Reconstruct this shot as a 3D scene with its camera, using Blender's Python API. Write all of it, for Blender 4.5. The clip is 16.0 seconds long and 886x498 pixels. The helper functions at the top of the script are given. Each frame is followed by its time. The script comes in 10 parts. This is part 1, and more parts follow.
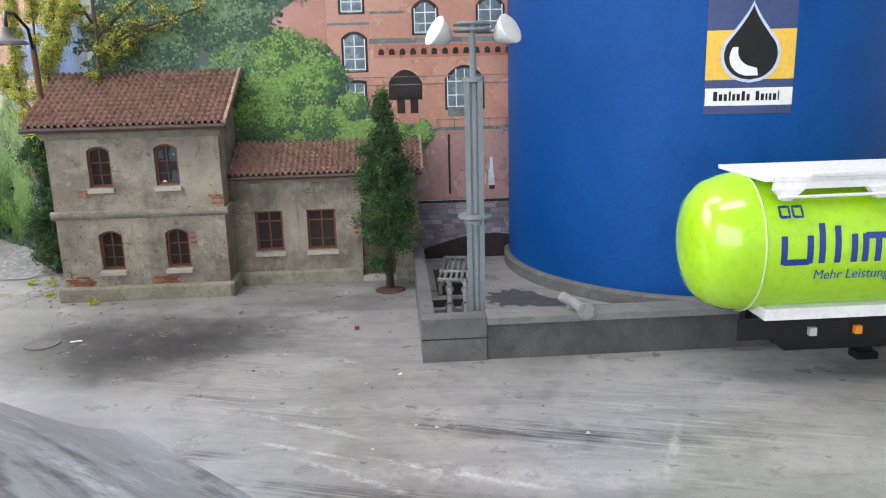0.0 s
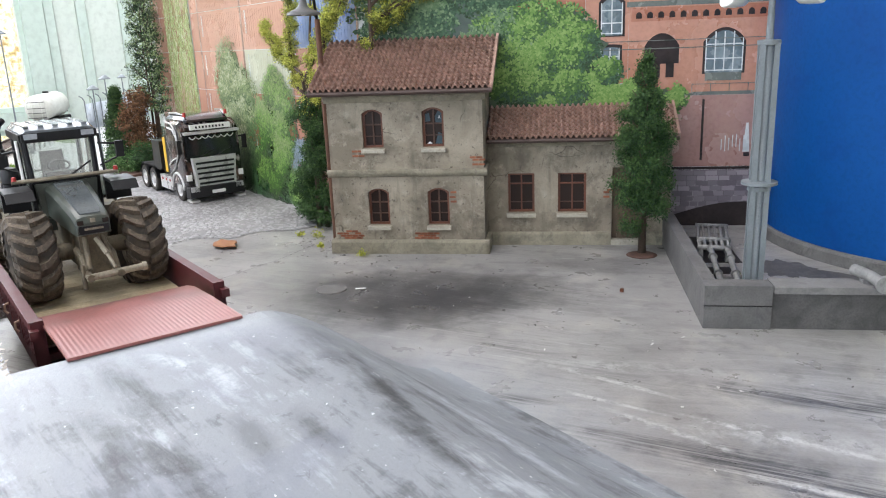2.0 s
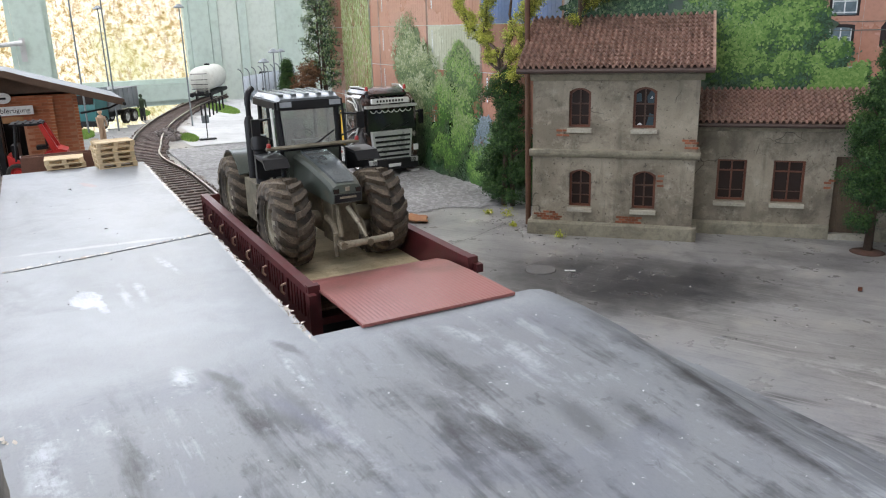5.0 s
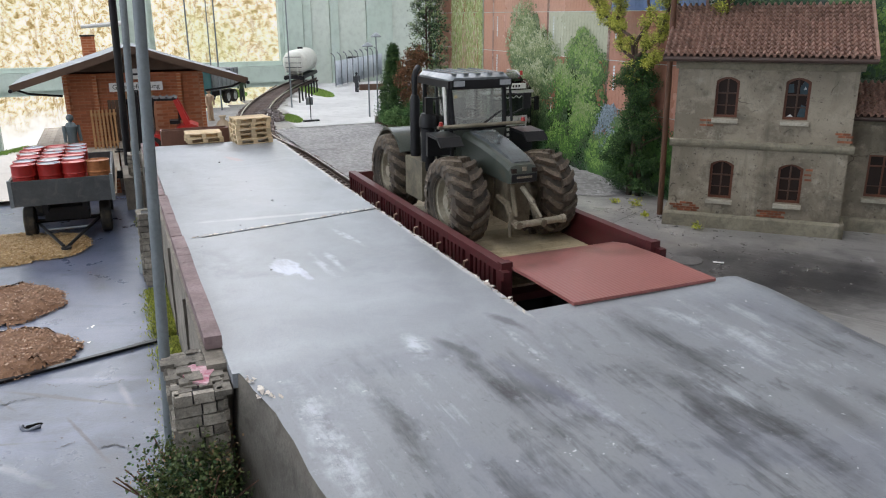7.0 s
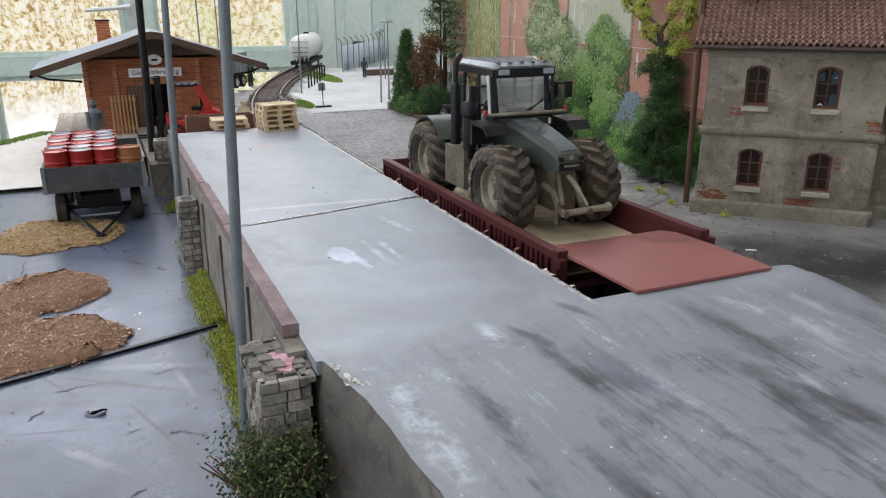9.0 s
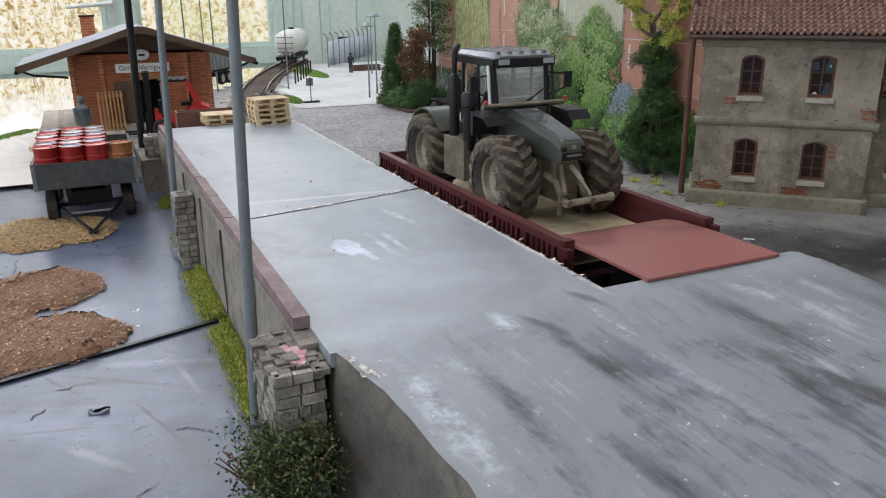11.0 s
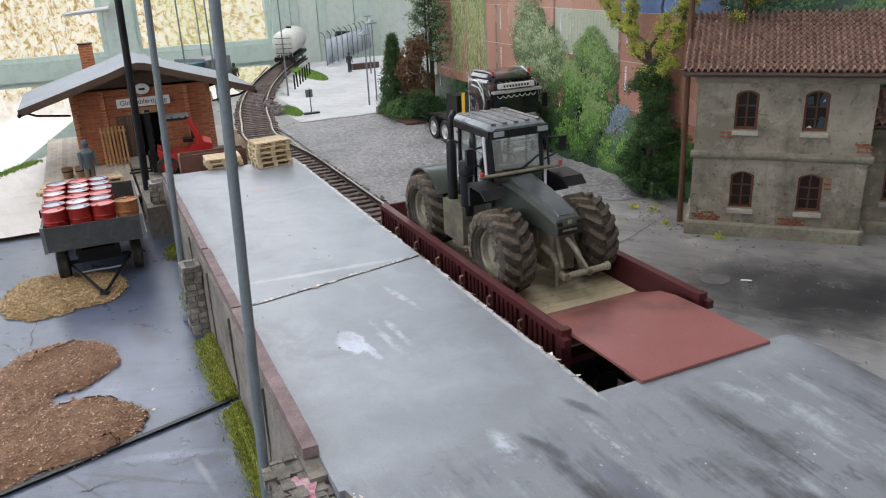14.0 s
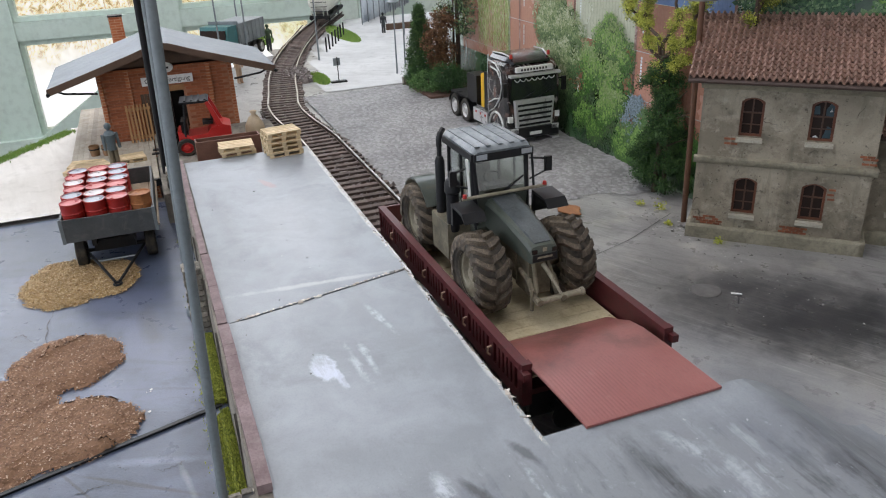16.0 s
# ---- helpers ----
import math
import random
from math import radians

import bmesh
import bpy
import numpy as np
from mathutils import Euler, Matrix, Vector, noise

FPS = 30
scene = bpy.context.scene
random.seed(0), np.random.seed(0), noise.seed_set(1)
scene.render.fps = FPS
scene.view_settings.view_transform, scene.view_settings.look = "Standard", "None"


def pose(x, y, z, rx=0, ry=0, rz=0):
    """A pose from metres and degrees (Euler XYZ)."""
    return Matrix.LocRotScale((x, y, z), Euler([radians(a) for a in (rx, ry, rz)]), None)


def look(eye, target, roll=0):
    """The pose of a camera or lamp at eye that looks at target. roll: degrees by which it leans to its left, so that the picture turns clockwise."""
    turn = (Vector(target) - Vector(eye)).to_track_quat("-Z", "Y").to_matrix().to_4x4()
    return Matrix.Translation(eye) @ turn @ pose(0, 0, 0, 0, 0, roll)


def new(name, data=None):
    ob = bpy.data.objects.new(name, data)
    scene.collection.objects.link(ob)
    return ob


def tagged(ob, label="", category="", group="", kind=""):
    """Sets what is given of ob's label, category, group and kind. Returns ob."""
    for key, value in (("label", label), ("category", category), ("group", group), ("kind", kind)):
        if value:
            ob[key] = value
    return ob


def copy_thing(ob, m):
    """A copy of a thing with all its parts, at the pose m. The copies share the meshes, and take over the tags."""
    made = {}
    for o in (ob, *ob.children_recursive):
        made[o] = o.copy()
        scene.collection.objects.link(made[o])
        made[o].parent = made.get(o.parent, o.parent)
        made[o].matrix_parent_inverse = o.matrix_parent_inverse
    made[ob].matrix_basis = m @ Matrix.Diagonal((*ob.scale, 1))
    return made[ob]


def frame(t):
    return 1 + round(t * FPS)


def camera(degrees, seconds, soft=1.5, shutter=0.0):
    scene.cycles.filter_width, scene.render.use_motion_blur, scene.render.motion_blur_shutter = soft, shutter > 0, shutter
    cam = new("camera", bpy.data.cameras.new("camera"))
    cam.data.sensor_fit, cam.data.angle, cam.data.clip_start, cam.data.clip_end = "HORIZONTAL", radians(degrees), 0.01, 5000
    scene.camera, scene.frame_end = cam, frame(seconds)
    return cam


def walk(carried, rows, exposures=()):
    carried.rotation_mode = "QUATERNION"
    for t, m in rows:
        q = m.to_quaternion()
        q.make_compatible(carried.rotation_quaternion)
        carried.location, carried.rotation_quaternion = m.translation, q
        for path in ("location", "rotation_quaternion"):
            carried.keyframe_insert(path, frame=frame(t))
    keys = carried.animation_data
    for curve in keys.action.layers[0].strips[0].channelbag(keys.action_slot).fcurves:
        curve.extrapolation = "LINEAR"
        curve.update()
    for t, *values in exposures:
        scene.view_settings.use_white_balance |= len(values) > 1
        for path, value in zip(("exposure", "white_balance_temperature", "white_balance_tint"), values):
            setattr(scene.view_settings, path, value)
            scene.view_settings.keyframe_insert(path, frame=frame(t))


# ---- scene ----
cam = camera(60.3, 16.0, soft=1.1)
PATH = [
    (0, (0.377, 0.022, 0.181), (-0.918, 1.477, -0.275), -1.5),
    (0.5, (0.37, 0.001, 0.182), (-1.009, 1.368, -0.299), -1.6),
    (1, (0.354, -0.02, 0.182), (-1.092, 1.264, -0.326), -1.6),
    (1.5, (0.341, -0.036, 0.182), (-1.173, 1.164, -0.336), -1.4),
    (2, (0.335, -0.047, 0.184), (-1.226, 1.086, -0.344), -2.3),
    (2.5, (0.332, -0.053, 0.184), (-1.26, 1.033, -0.352), -2.8),
    (3, (0.325, -0.062, 0.184), (-1.287, 0.989, -0.36), -3.0),
    (3.5, (0.318, -0.07, 0.184), (-1.314, 0.946, -0.368), -2.5),
    (4, (0.307, -0.082, 0.183), (-1.347, 0.894, -0.374), -2.1),
    (4.5, (0.293, -0.093, 0.179), (-1.383, 0.843, -0.382), -1.7),
    (5, (0.284, -0.11, 0.183), (-1.415, 0.781, -0.383), -1.5),
    (7.5, (0.254, -0.179, 0.178), (-1.506, 0.564, -0.414), -0.3),
    (8, (0.251, -0.185, 0.179), (-1.503, 0.564, -0.425), -0.3),
    (8.5, (0.246, -0.196, 0.178), (-1.502, 0.559, -0.434), 0.2),
    (9, (0.248, -0.2, 0.181), (-1.494, 0.561, -0.442), -0.1),
    (11.5, (0.238, -0.215, 0.177), (-1.48, 0.589, -0.457), -0.2),
    (12, (0.233, -0.224, 0.177), (-1.483, 0.583, -0.459), 0.1),
    (12.5, (0.226, -0.235, 0.189), (-1.487, 0.57, -0.459), -1.0),
    (13, (0.228, -0.25, 0.205), (-1.473, 0.567, -0.456), -2.6),
    (13.5, (0.235, -0.235, 0.211), (-1.447, 0.609, -0.465), -1.9),
    (14, (0.235, -0.2, 0.239), (-1.473, 0.568, -0.464), -2.6),
    (14.5, (0.238, -0.163, 0.249), (-1.506, 0.51, -0.461), -2.5),
    (15, (0.248, -0.137, 0.264), (-1.525, 0.445, -0.452), -2.9),
    (15.5, (0.247, -0.134, 0.28), (-1.527, 0.411, -0.465), -2.6),
    (16, (0.248, -0.16, 0.287), (-1.457, 0.472, -0.547), -2.5),
]
EXPOSURES = [(0.0, 0.58), (1.0, 0.62), (2.0, 0.55), (3.5, 0.41), (5.0, 0.02), (7.5, -0.31), (9.0, -0.34), (12.5, -0.33), (16.0, -0.31)]
walk(cam, [(t, look(eye, target, roll)) for t, eye, target, roll in PATH], EXPOSURES)

# ---- light of the room ----
world = bpy.data.worlds.new("sky")
scene.world = world
world.use_nodes = True
wn = world.node_tree.nodes
sky = wn.new("ShaderNodeTexSky")
sky.sky_type, sky.sun_disc = "NISHITA", False
sky.sun_elevation, sky.sun_rotation = radians(38), radians(250)
wn["Background"].inputs["Strength"].default_value = 0.10
world.node_tree.links.new(sky.outputs["Color"], wn["Background"].inputs["Color"])


def area_lamp(name, eye, target, width, height, watts, colour):
    lamp = bpy.data.lights.new(name, "AREA")
    lamp.shape, lamp.size, lamp.size_y, lamp.energy, lamp.color = "RECTANGLE", width, height, watts, colour
    ob = new(name, lamp)
    ob.matrix_world = look(eye, target)
    return ob


# daylight standing in the window wall and an assumed unseen side opening; ceiling tubes
area_lamp("window_daylight", (-2.02, 0.0, 1.02), (0.0, 0.0, 0.1), 2.6, 0.9, 37, (0.86, 0.91, 1.04))
area_lamp("side_window_daylight", (0.2, -1.85, 0.75), (0.0, 0.3, 0.0), 3.0, 1.2, 23, (0.90, 0.93, 1.03))
area_lamp("tube_light", (0.1, -0.35, 1.70), (0.0, -0.2, 0.0), 1.5, 0.35, 12, (1.0, 0.96, 0.99))
area_lamp("tube_light", (-1.2, -0.1, 1.70), (-1.2, 0.0, 0.0), 1.5, 0.35, 11, (1.0, 0.96, 0.99))

# ---- building tools: lengths in centimetres, turned into metres when a mesh is linked ----
CM = 0.01
R2 = math.sqrt(0.5)
rng = random.Random(7)


def srgb(r, g, b):
    return tuple(((c / 255) / 12.92 if c / 255 <= 0.04045 else ((c / 255 + 0.055) / 1.055) ** 2.4) for c in (r, g, b)) + (1.0,)


def lin(r, g, b):
    return (r, g, b, 1.0)


class Nodes:
    """A small shorthand for a node tree."""

    def __init__(self, name):
        self.mat = bpy.data.materials.new(name)
        self.mat.use_nodes = True
        self.tree = self.mat.node_tree
        self.bsdf = self.tree.nodes["Principled BSDF"]

    def node(self, kind):
        return self.tree.nodes.new(kind)

    def link(self, a, b):
        self.tree.links.new(a, b)

    def coords(self, where="object", scale=(1, 1, 1), turn=0.0):
        if where == "world":
            out = self.node("ShaderNodeNewGeometry").outputs["Position"]
        else:
            out = self.node("ShaderNodeTexCoord").outputs["Object"]
        if turn:
            t = self.node("ShaderNodeMapping")
            t.inputs["Rotation"].default_value = (0, 0, radians(-turn))
            self.link(out, t.inputs["Vector"])
            out = t.outputs["Vector"]
        m = self.node("ShaderNodeMapping")
        m.inputs["Scale"].default_value = scale
        self.link(out, m.inputs["Vector"])
        return m.outputs["Vector"]

    def spot(self, x, y, rx, ry, turn=0.0, ragged=0.5, scale=30.0, sharp=0.35):
        """A stain or painted sheen patch with a shape of its own on the ground: 1 inside, 0 outside (centimetres,
        degrees).
        """
        pos = self.node("ShaderNodeNewGeometry").outputs["Position"]
        move = self.node("ShaderNodeMapping")
        move.inputs["Location"].default_value = (-x * CM, -y * CM, 0)
        self.link(pos, move.inputs["Vector"])
        rot = self.node("ShaderNodeMapping")
        rot.inputs["Rotation"].default_value = (0, 0, radians(-turn))
        self.link(move.outputs["Vector"], rot.inputs["Vector"])
        size = self.node("ShaderNodeMapping")
        size.inputs["Scale"].default_value = (1 / (rx * CM), 1 / (ry * CM), 0.0)
        self.link(rot.outputs["Vector"], size.inputs["Vector"])
        ball = self.node("ShaderNodeVectorMath")
        ball.operation = "LENGTH"
        self.link(size.outputs["Vector"], ball.inputs[0])
        rag = self.math("MULTIPLY", self.math("SUBTRACT", self.noise(pos, scale, 6, 0.7, 0.6), 0.5), ragged * 2.4)
        d = self.math("ADD", ball.outputs["Value"], rag)
        return self.ramp(self.math("MULTIPLY", d, 0.5), [(max(0.0, 0.5 - sharp), (1, 1, 1, 1)), (0.5, (0, 0, 0, 1))])

    def noise(self, vec, scale, detail=4, rough=0.6, warp=0.0):
        n = self.node("ShaderNodeTexNoise")
        n.inputs["Scale"].default_value, n.inputs["Detail"].default_value = scale, detail
        n.inputs["Roughness"].default_value, n.inputs["Distortion"].default_value = rough, warp
        self.link(vec, n.inputs["Vector"])
        return n.outputs["Fac"]

    def ramp(self, fac, stops):
        r = self.node("ShaderNodeValToRGB")
        els = r.color_ramp.elements
        while len(els) < len(stops):
            els.new(0.5)
        for e, (p, c) in zip(els, stops):
            e.position, e.color = p, c
        self.link(fac, r.inputs["Fac"])
        return r.outputs["Color"]

    def mask(self, fac, lo, hi):
        if lo > hi:
            return self.ramp(fac, [(hi, (1, 1, 1, 1)), (lo, (0, 0, 0, 1))])
        return self.ramp(fac, [(lo, (0, 0, 0, 1)), (hi, (1, 1, 1, 1))])

    def mix(self, fac, a, b, blend="MIX"):
        m = self.node("ShaderNodeMix")
        m.data_type, m.blend_type = "RGBA", blend
        for value, slot in ((fac, 0), (a, 6), (b, 7)):
            if hasattr(value, "default_value"):
                self.link(value, m.inputs[slot])
            else:
                m.inputs[slot].default_value = value
        return m.outputs[2]

    def math(self, op, a, b=0.0):
        m = self.node("ShaderNodeMath")
        m.operation = op
        for value, slot in ((a, 0), (b, 1)):
            if hasattr(value, "default_value"):
                self.link(value, m.inputs[slot])
            else:
                m.inputs[slot].default_value = value
        return m.outputs[0]

    def bump(self, height, strength, distance):
        b = self.node("ShaderNodeBump")
        b.inputs["Strength"].default_value, b.inputs["Distance"].default_value = strength, distance
        self.link(height, b.inputs["Height"])
        self.link(b.outputs["Normal"], self.bsdf.inputs["Normal"])

    def put(self, **values):
        for key, v in values.items():
            slot = self.bsdf.inputs[key.replace("_", " ")]
            if hasattr(v, "default_value"):
                self.link(v, slot)
            else:
                slot.default_value = v
        return self.mat


def plain(name, a, b, rough=0.6, scale=60.0, fine=900.0, metal=0.0, bump=0.3, depth=0.0003, dirt=None, amount=0.35, where="object", vary=0.0, spec=0.5, coat=0.0):
    """Two tones broken up at two scales, fine relief, and dirt in patches."""
    n = Nodes(name)
    vec = n.coords(where)
    big, small = n.noise(vec, scale, 5), n.noise(vec, fine, 3)
    col = n.mix(n.mask(big, 0.35, 0.68), a, b)
    dark = tuple(c * 0.72 for c in a[:3]) + (1,)
    col = n.mix(n.mask(small, 0.45, 0.75), col, n.mix(0.5, col, dark))
    if dirt:
        spots = n.noise(vec, scale * 2.3, 6, 0.7, 0.6)
        col = n.mix(n.math("MULTIPLY", n.mask(spots, 0.62 - amount * 0.3, 0.72), 0.85), col, dirt)
    if vary:
        shade = n.node("ShaderNodeObjectInfo").outputs["Random"]
        h = n.node("ShaderNodeHueSaturation")
        n.link(n.math("ADD", n.math("MULTIPLY", shade, vary), 1 - vary / 2), h.inputs["Value"])
        n.link(col, h.inputs["Color"])
        col = h.outputs["Color"]
    if bump:
        n.bump(n.mix(0.5, big, small), bump, depth)
    r = n.math("ADD", n.math("MULTIPLY", big, 0.25), rough - 0.12)
    return n.put(Base_Color=col, Roughness=r, Metallic=metal, Specular_IOR_Level=spec, Coat_Weight=coat)


def island_mat(name, stops, rough=0.7, trans=0.0, fine=0.0, bump=0.0):
    """Each loose piece of a mesh takes its own tone."""
    n = Nodes(name)
    tone = n.node("ShaderNodeNewGeometry").outputs["Random Per Island"]
    col = n.ramp(tone, stops)
    if fine:
        col = n.mix(n.mask(n.noise(n.coords(), fine, 3), 0.4, 0.7), col, n.mix(0.45, col, (0.02, 0.02, 0.015, 1)))
    if bump:
        n.bump(n.noise(n.coords(), fine or 500, 3), bump, 0.0003)
    return n.put(Base_Color=col, Roughness=rough, Transmission_Weight=0.0, Subsurface_Weight=trans, Subsurface_Scale=0.002)


# -- bmesh pieces --
def box(bm, x0, y0, z0, x1, y1, z1, m=None):
    vs = [bm.verts.new((x, y, z)) for x in (x0, x1) for y in (y0, y1) for z in (z0, z1)]
    for q in ((0, 1, 3, 2), (4, 6, 7, 5), (0, 4, 5, 1), (2, 3, 7, 6), (0, 2, 6, 4), (1, 5, 7, 3)):
        bm.faces.new([vs[i] for i in q])
    if m:
        for v in vs:
            v.co = m @ v.co
    return vs


def prism(bm, poly, lo, hi, axis="x", m=None):
    """A flat outline drawn out from lo to hi along an axis: (y, z) for x, (x, z) for y, (x, y) for z."""
    put = {"x": lambda a, b, h: (h, a, b), "y": lambda a, b, h: (a, h, b), "z": lambda a, b, h: (a, b, h)}[axis]
    a = [bm.verts.new(put(p, q, lo)) for p, q in poly]
    b = [bm.verts.new(put(p, q, hi)) for p, q in poly]
    n = len(poly)
    bm.faces.new(a[::-1])
    bm.faces.new(b)
    for i in range(n):
        bm.faces.new((a[i], a[(i + 1) % n], b[(i + 1) % n], b[i]))
    if m:
        for v in a + b:
            v.co = m @ v.co
    return a + b


def rod(bm, p, q, r0, r1=None, n=10, caps=True):
    p, q = Vector(p), Vector(q)
    r1 = r0 if r1 is None else r1
    d = (q - p).normalized()
    side = d.orthogonal().normalized()
    up = d.cross(side)
    rings = []
    for c, r in ((p, r0), (q, r1)):
        rings.append([bm.verts.new(c + (side * math.cos(k * math.tau / n) + up * math.sin(k * math.tau / n)) * r) for k in range(n)])
    for k in range(n):
        bm.faces.new((rings[0][k], rings[0][(k + 1) % n], rings[1][(k + 1) % n], rings[1][k]))
    if caps:
        bm.faces.new(rings[0][::-1])
        bm.faces.new(rings[1])
    return rings


def pipe(bm, pts, r, n=8, taper=None):
    """A bent tube through points; taper: the radius at the end."""
    pts = [Vector(p) for p in pts]
    last, side = None, None
    for i, p in enumerate(pts):
        d = (pts[min(i + 1, len(pts) - 1)] - pts[max(i - 1, 0)]).normalized()
        side = d.orthogonal().normalized() if side is None else (side - d * side.dot(d)).normalized()
        up = d.cross(side)
        rr = r if taper is None else r + (taper - r) * i / (len(pts) - 1)
        ring = [bm.verts.new(p + (side * math.cos(k * math.tau / n) + up * math.sin(k * math.tau / n)) * rr) for k in range(n)]
        if last:
            for k in range(n):
                bm.faces.new((last[k], last[(k + 1) % n], ring[(k + 1) % n], ring[k]))
        else:
            bm.faces.new(ring[::-1])
        last = ring
    bm.faces.new(last)


def lathe(bm, prof, n=24, axis="z", centre=(0, 0, 0), close=True):
    """Turn (radius, height) pairs round an axis."""
    c = Vector(centre)
    put = {"z": lambda a, b, h: (a, b, h), "y": lambda a, b, h: (a, h, b), "x": lambda a, b, h: (h, a, b)}[axis]
    rings = []
    for r, h in prof:
        if r < 1e-6:
            rings.append([bm.verts.new(c + Vector(put(0, 0, h)))])
        else:
            rings.append([bm.verts.new(c + Vector(put(r * math.cos(k * math.tau / n), r * math.sin(k * math.tau / n), h))) for k in range(n)])
    for a, b in zip(rings, rings[1:]):
        for k in range(n):
            quad = [a[k % len(a)], a[(k + 1) % n % len(a)], b[(k + 1) % n % len(b)], b[k % len(b)]]
            quad = list(dict.fromkeys(quad))
            if len(quad) > 2:
                bm.faces.new(quad)
    if close:
        for ring in (rings[0], rings[-1]):
            if len(ring) > 2:
                bm.faces.new(ring)
    return rings


def bevel(bm, width, seg=1, angle=40):
    es = [e for e in bm.edges if len(e.link_faces) == 2 and e.calc_face_angle(0) > radians(angle)]
    bmesh.ops.bevel(bm, geom=es, offset=width, segments=seg, affect="EDGES", clamp_overlap=True)


def at(x, y, z=0.0, rz=0.0, rx=0.0, ry=0.0):
    return pose(x * CM, y * CM, z * CM, rx, ry, rz)


def uvat(u, v, z=0.0, rz=0.0):
    """A place in the frame that runs along the house front (u) and away from it (v)."""
    return at((u - v) * R2, (u + v) * R2, z, 45 + rz)


def mesh_of(bm, name, mat, smooth=False, edge=0.0, angle=40):
    if edge:
        bevel(bm, edge, 1, angle)
    bmesh.ops.recalc_face_normals(bm, faces=bm.faces)
    for v in bm.verts:
        v.co *= CM
    me = bpy.data.meshes.new(name)
    bm.to_mesh(me)
    bm.free()
    for m in mat if isinstance(mat, (list, tuple)) else [mat]:
        me.materials.append(m)
    if smooth:
        me.shade_smooth()
        if smooth != "all":
            me.set_sharp_from_angle(angle=radians(smooth if smooth > 1 else 35))
    return me


def part(name, bm, mat, parent=None, label="", smooth=False, edge=0.0, m=None, kind=""):
    """Link a bmesh as one mesh object under a thing or a part, or on its own."""
    ob = new(name, mesh_of(bm, name, mat, smooth, edge))
    if parent:
        ob.parent = parent
    if m is not None:
        ob.matrix_local = m
    return tagged(ob, label, kind=kind)


def thing(name, m, label, category, group="", kind=""):
    ob = new(name)
    ob.empty_display_size = 0.01
    ob.matrix_world = m
    return tagged(ob, label, category, group, kind)


def bm_new():
    return bmesh.new()


def pieces(name, bm_list, mat, parent, smooth=False, edge=0.0):
    return [part(name, b, mat, parent, smooth=smooth, edge=edge) for b in bm_list]


def soft_noise(x, y, s, seed=0.0):
    return noise.noise(Vector((x / s, y / s, seed)))

# ---- materials ----
def ground_material(name, base, light, dark, streak_turn, stain=0.5, rough=0.55, blue=None, spots=(), fade=None, strokes=0):
    """Painted and weathered plaster ground: brushed streaks, stains, fine grit."""
    n = Nodes(name)
    w = n.coords("world")
    st = n.coords("world", (3.0, 26.0, 1.0), streak_turn)
    big, mid, grit = n.noise(w, 7, 5, 0.62, 0.4), n.noise(w, 38, 6, 0.65), n.noise(w, 700, 3)
    streak = n.noise(st, 3.0, 6, 0.68, 0.5)
    col = n.mix(n.mask(big, 0.36, 0.66), base, light)
    if fade:
        along = n.node("ShaderNodeSeparateXYZ")
        n.link(w, along.inputs[0])
        far = n.math("ADD", along.outputs["X"], n.math("MULTIPLY", n.math("SUBTRACT", big, 0.5), 0.12))
        stain = n.math("ADD", n.math("MULTIPLY", n.mask(n.math("ADD", far, 0.5), 0.5 + fade[0], 0.5 + fade[1]), stain - 0.12), 0.12)
    if blue:
        col = n.mix(n.math("MULTIPLY", n.mask(n.noise(w, 12, 3, 0.5, 0.8), 0.52, 0.68), 0.45), col, blue)
    col = n.mix(n.math("MULTIPLY", n.mask(streak, 0.50, 0.70), stain), col, dark)
    col = n.mix(n.math("MULTIPLY", n.mask(mid, 0.53, 0.72), 0.5), col, dark)
    col = n.mix(n.math("MULTIPLY", n.mask(streak, 0.42, 0.30), 0.5), col, light)
    pale = n.noise(w, 90, 5, 0.75)
    col = n.mix(n.math("MULTIPLY", n.mask(pale, 0.66, 0.74), 0.7), col, light)
    if strokes:
        hair = n.noise(n.coords("world", (2.2, 60.0, 1.0), strokes), 6, 8, 0.75, 0.25)
        where = n.mask(n.noise(w, 6, 4, 0.6, 0.5), 0.42, 0.60)
        col = n.mix(n.math("MULTIPLY", n.math("MULTIPLY", n.mask(hair, 0.55, 0.64), where), 0.75), col, dark)
        col = n.mix(n.math("MULTIPLY", n.math("MULTIPLY", n.mask(hair, 0.43, 0.36), where), 0.7), col, PALE)
        col = n.mix(n.math("MULTIPLY", n.mask(n.noise(w, 26, 5, 0.6, 0.4), 0.54, 0.68), 0.45), col, lin(0.42, 0.40, 0.355))
    for x, y, rx, ry, turn, ragged, sharp, amount, tone in spots:
        worn = n.spot(x, y, rx, ry, turn, ragged, 45, sharp)
        if strokes and ry > 2.0:
            worn = n.math("MULTIPLY", worn, n.math("ADD", n.math("MULTIPLY", n.mask(n.mix(0.5, mid, hair), 0.38, 0.54), 0.5), 0.5))
        if strokes and ry < 2.0:
            worn = n.math("MULTIPLY", worn, n.mask(hair, 0.44, 0.56) if tone is SOOT else n.mask(pale, 0.40, 0.58))
        col = n.mix(n.math("MULTIPLY", worn, amount), col, tone)
    col = n.mix(n.math("MULTIPLY", n.mask(grit, 0.5, 0.8), 0.25), col, dark)
    n.bump(n.mix(0.6, n.mix(0.5, mid, streak), grit), 0.35, 0.0006)
    return n.put(Base_Color=col, Roughness=n.math("ADD", n.math("MULTIPLY", mid, 0.35), rough - 0.17), Specular_IOR_Level=0.5)


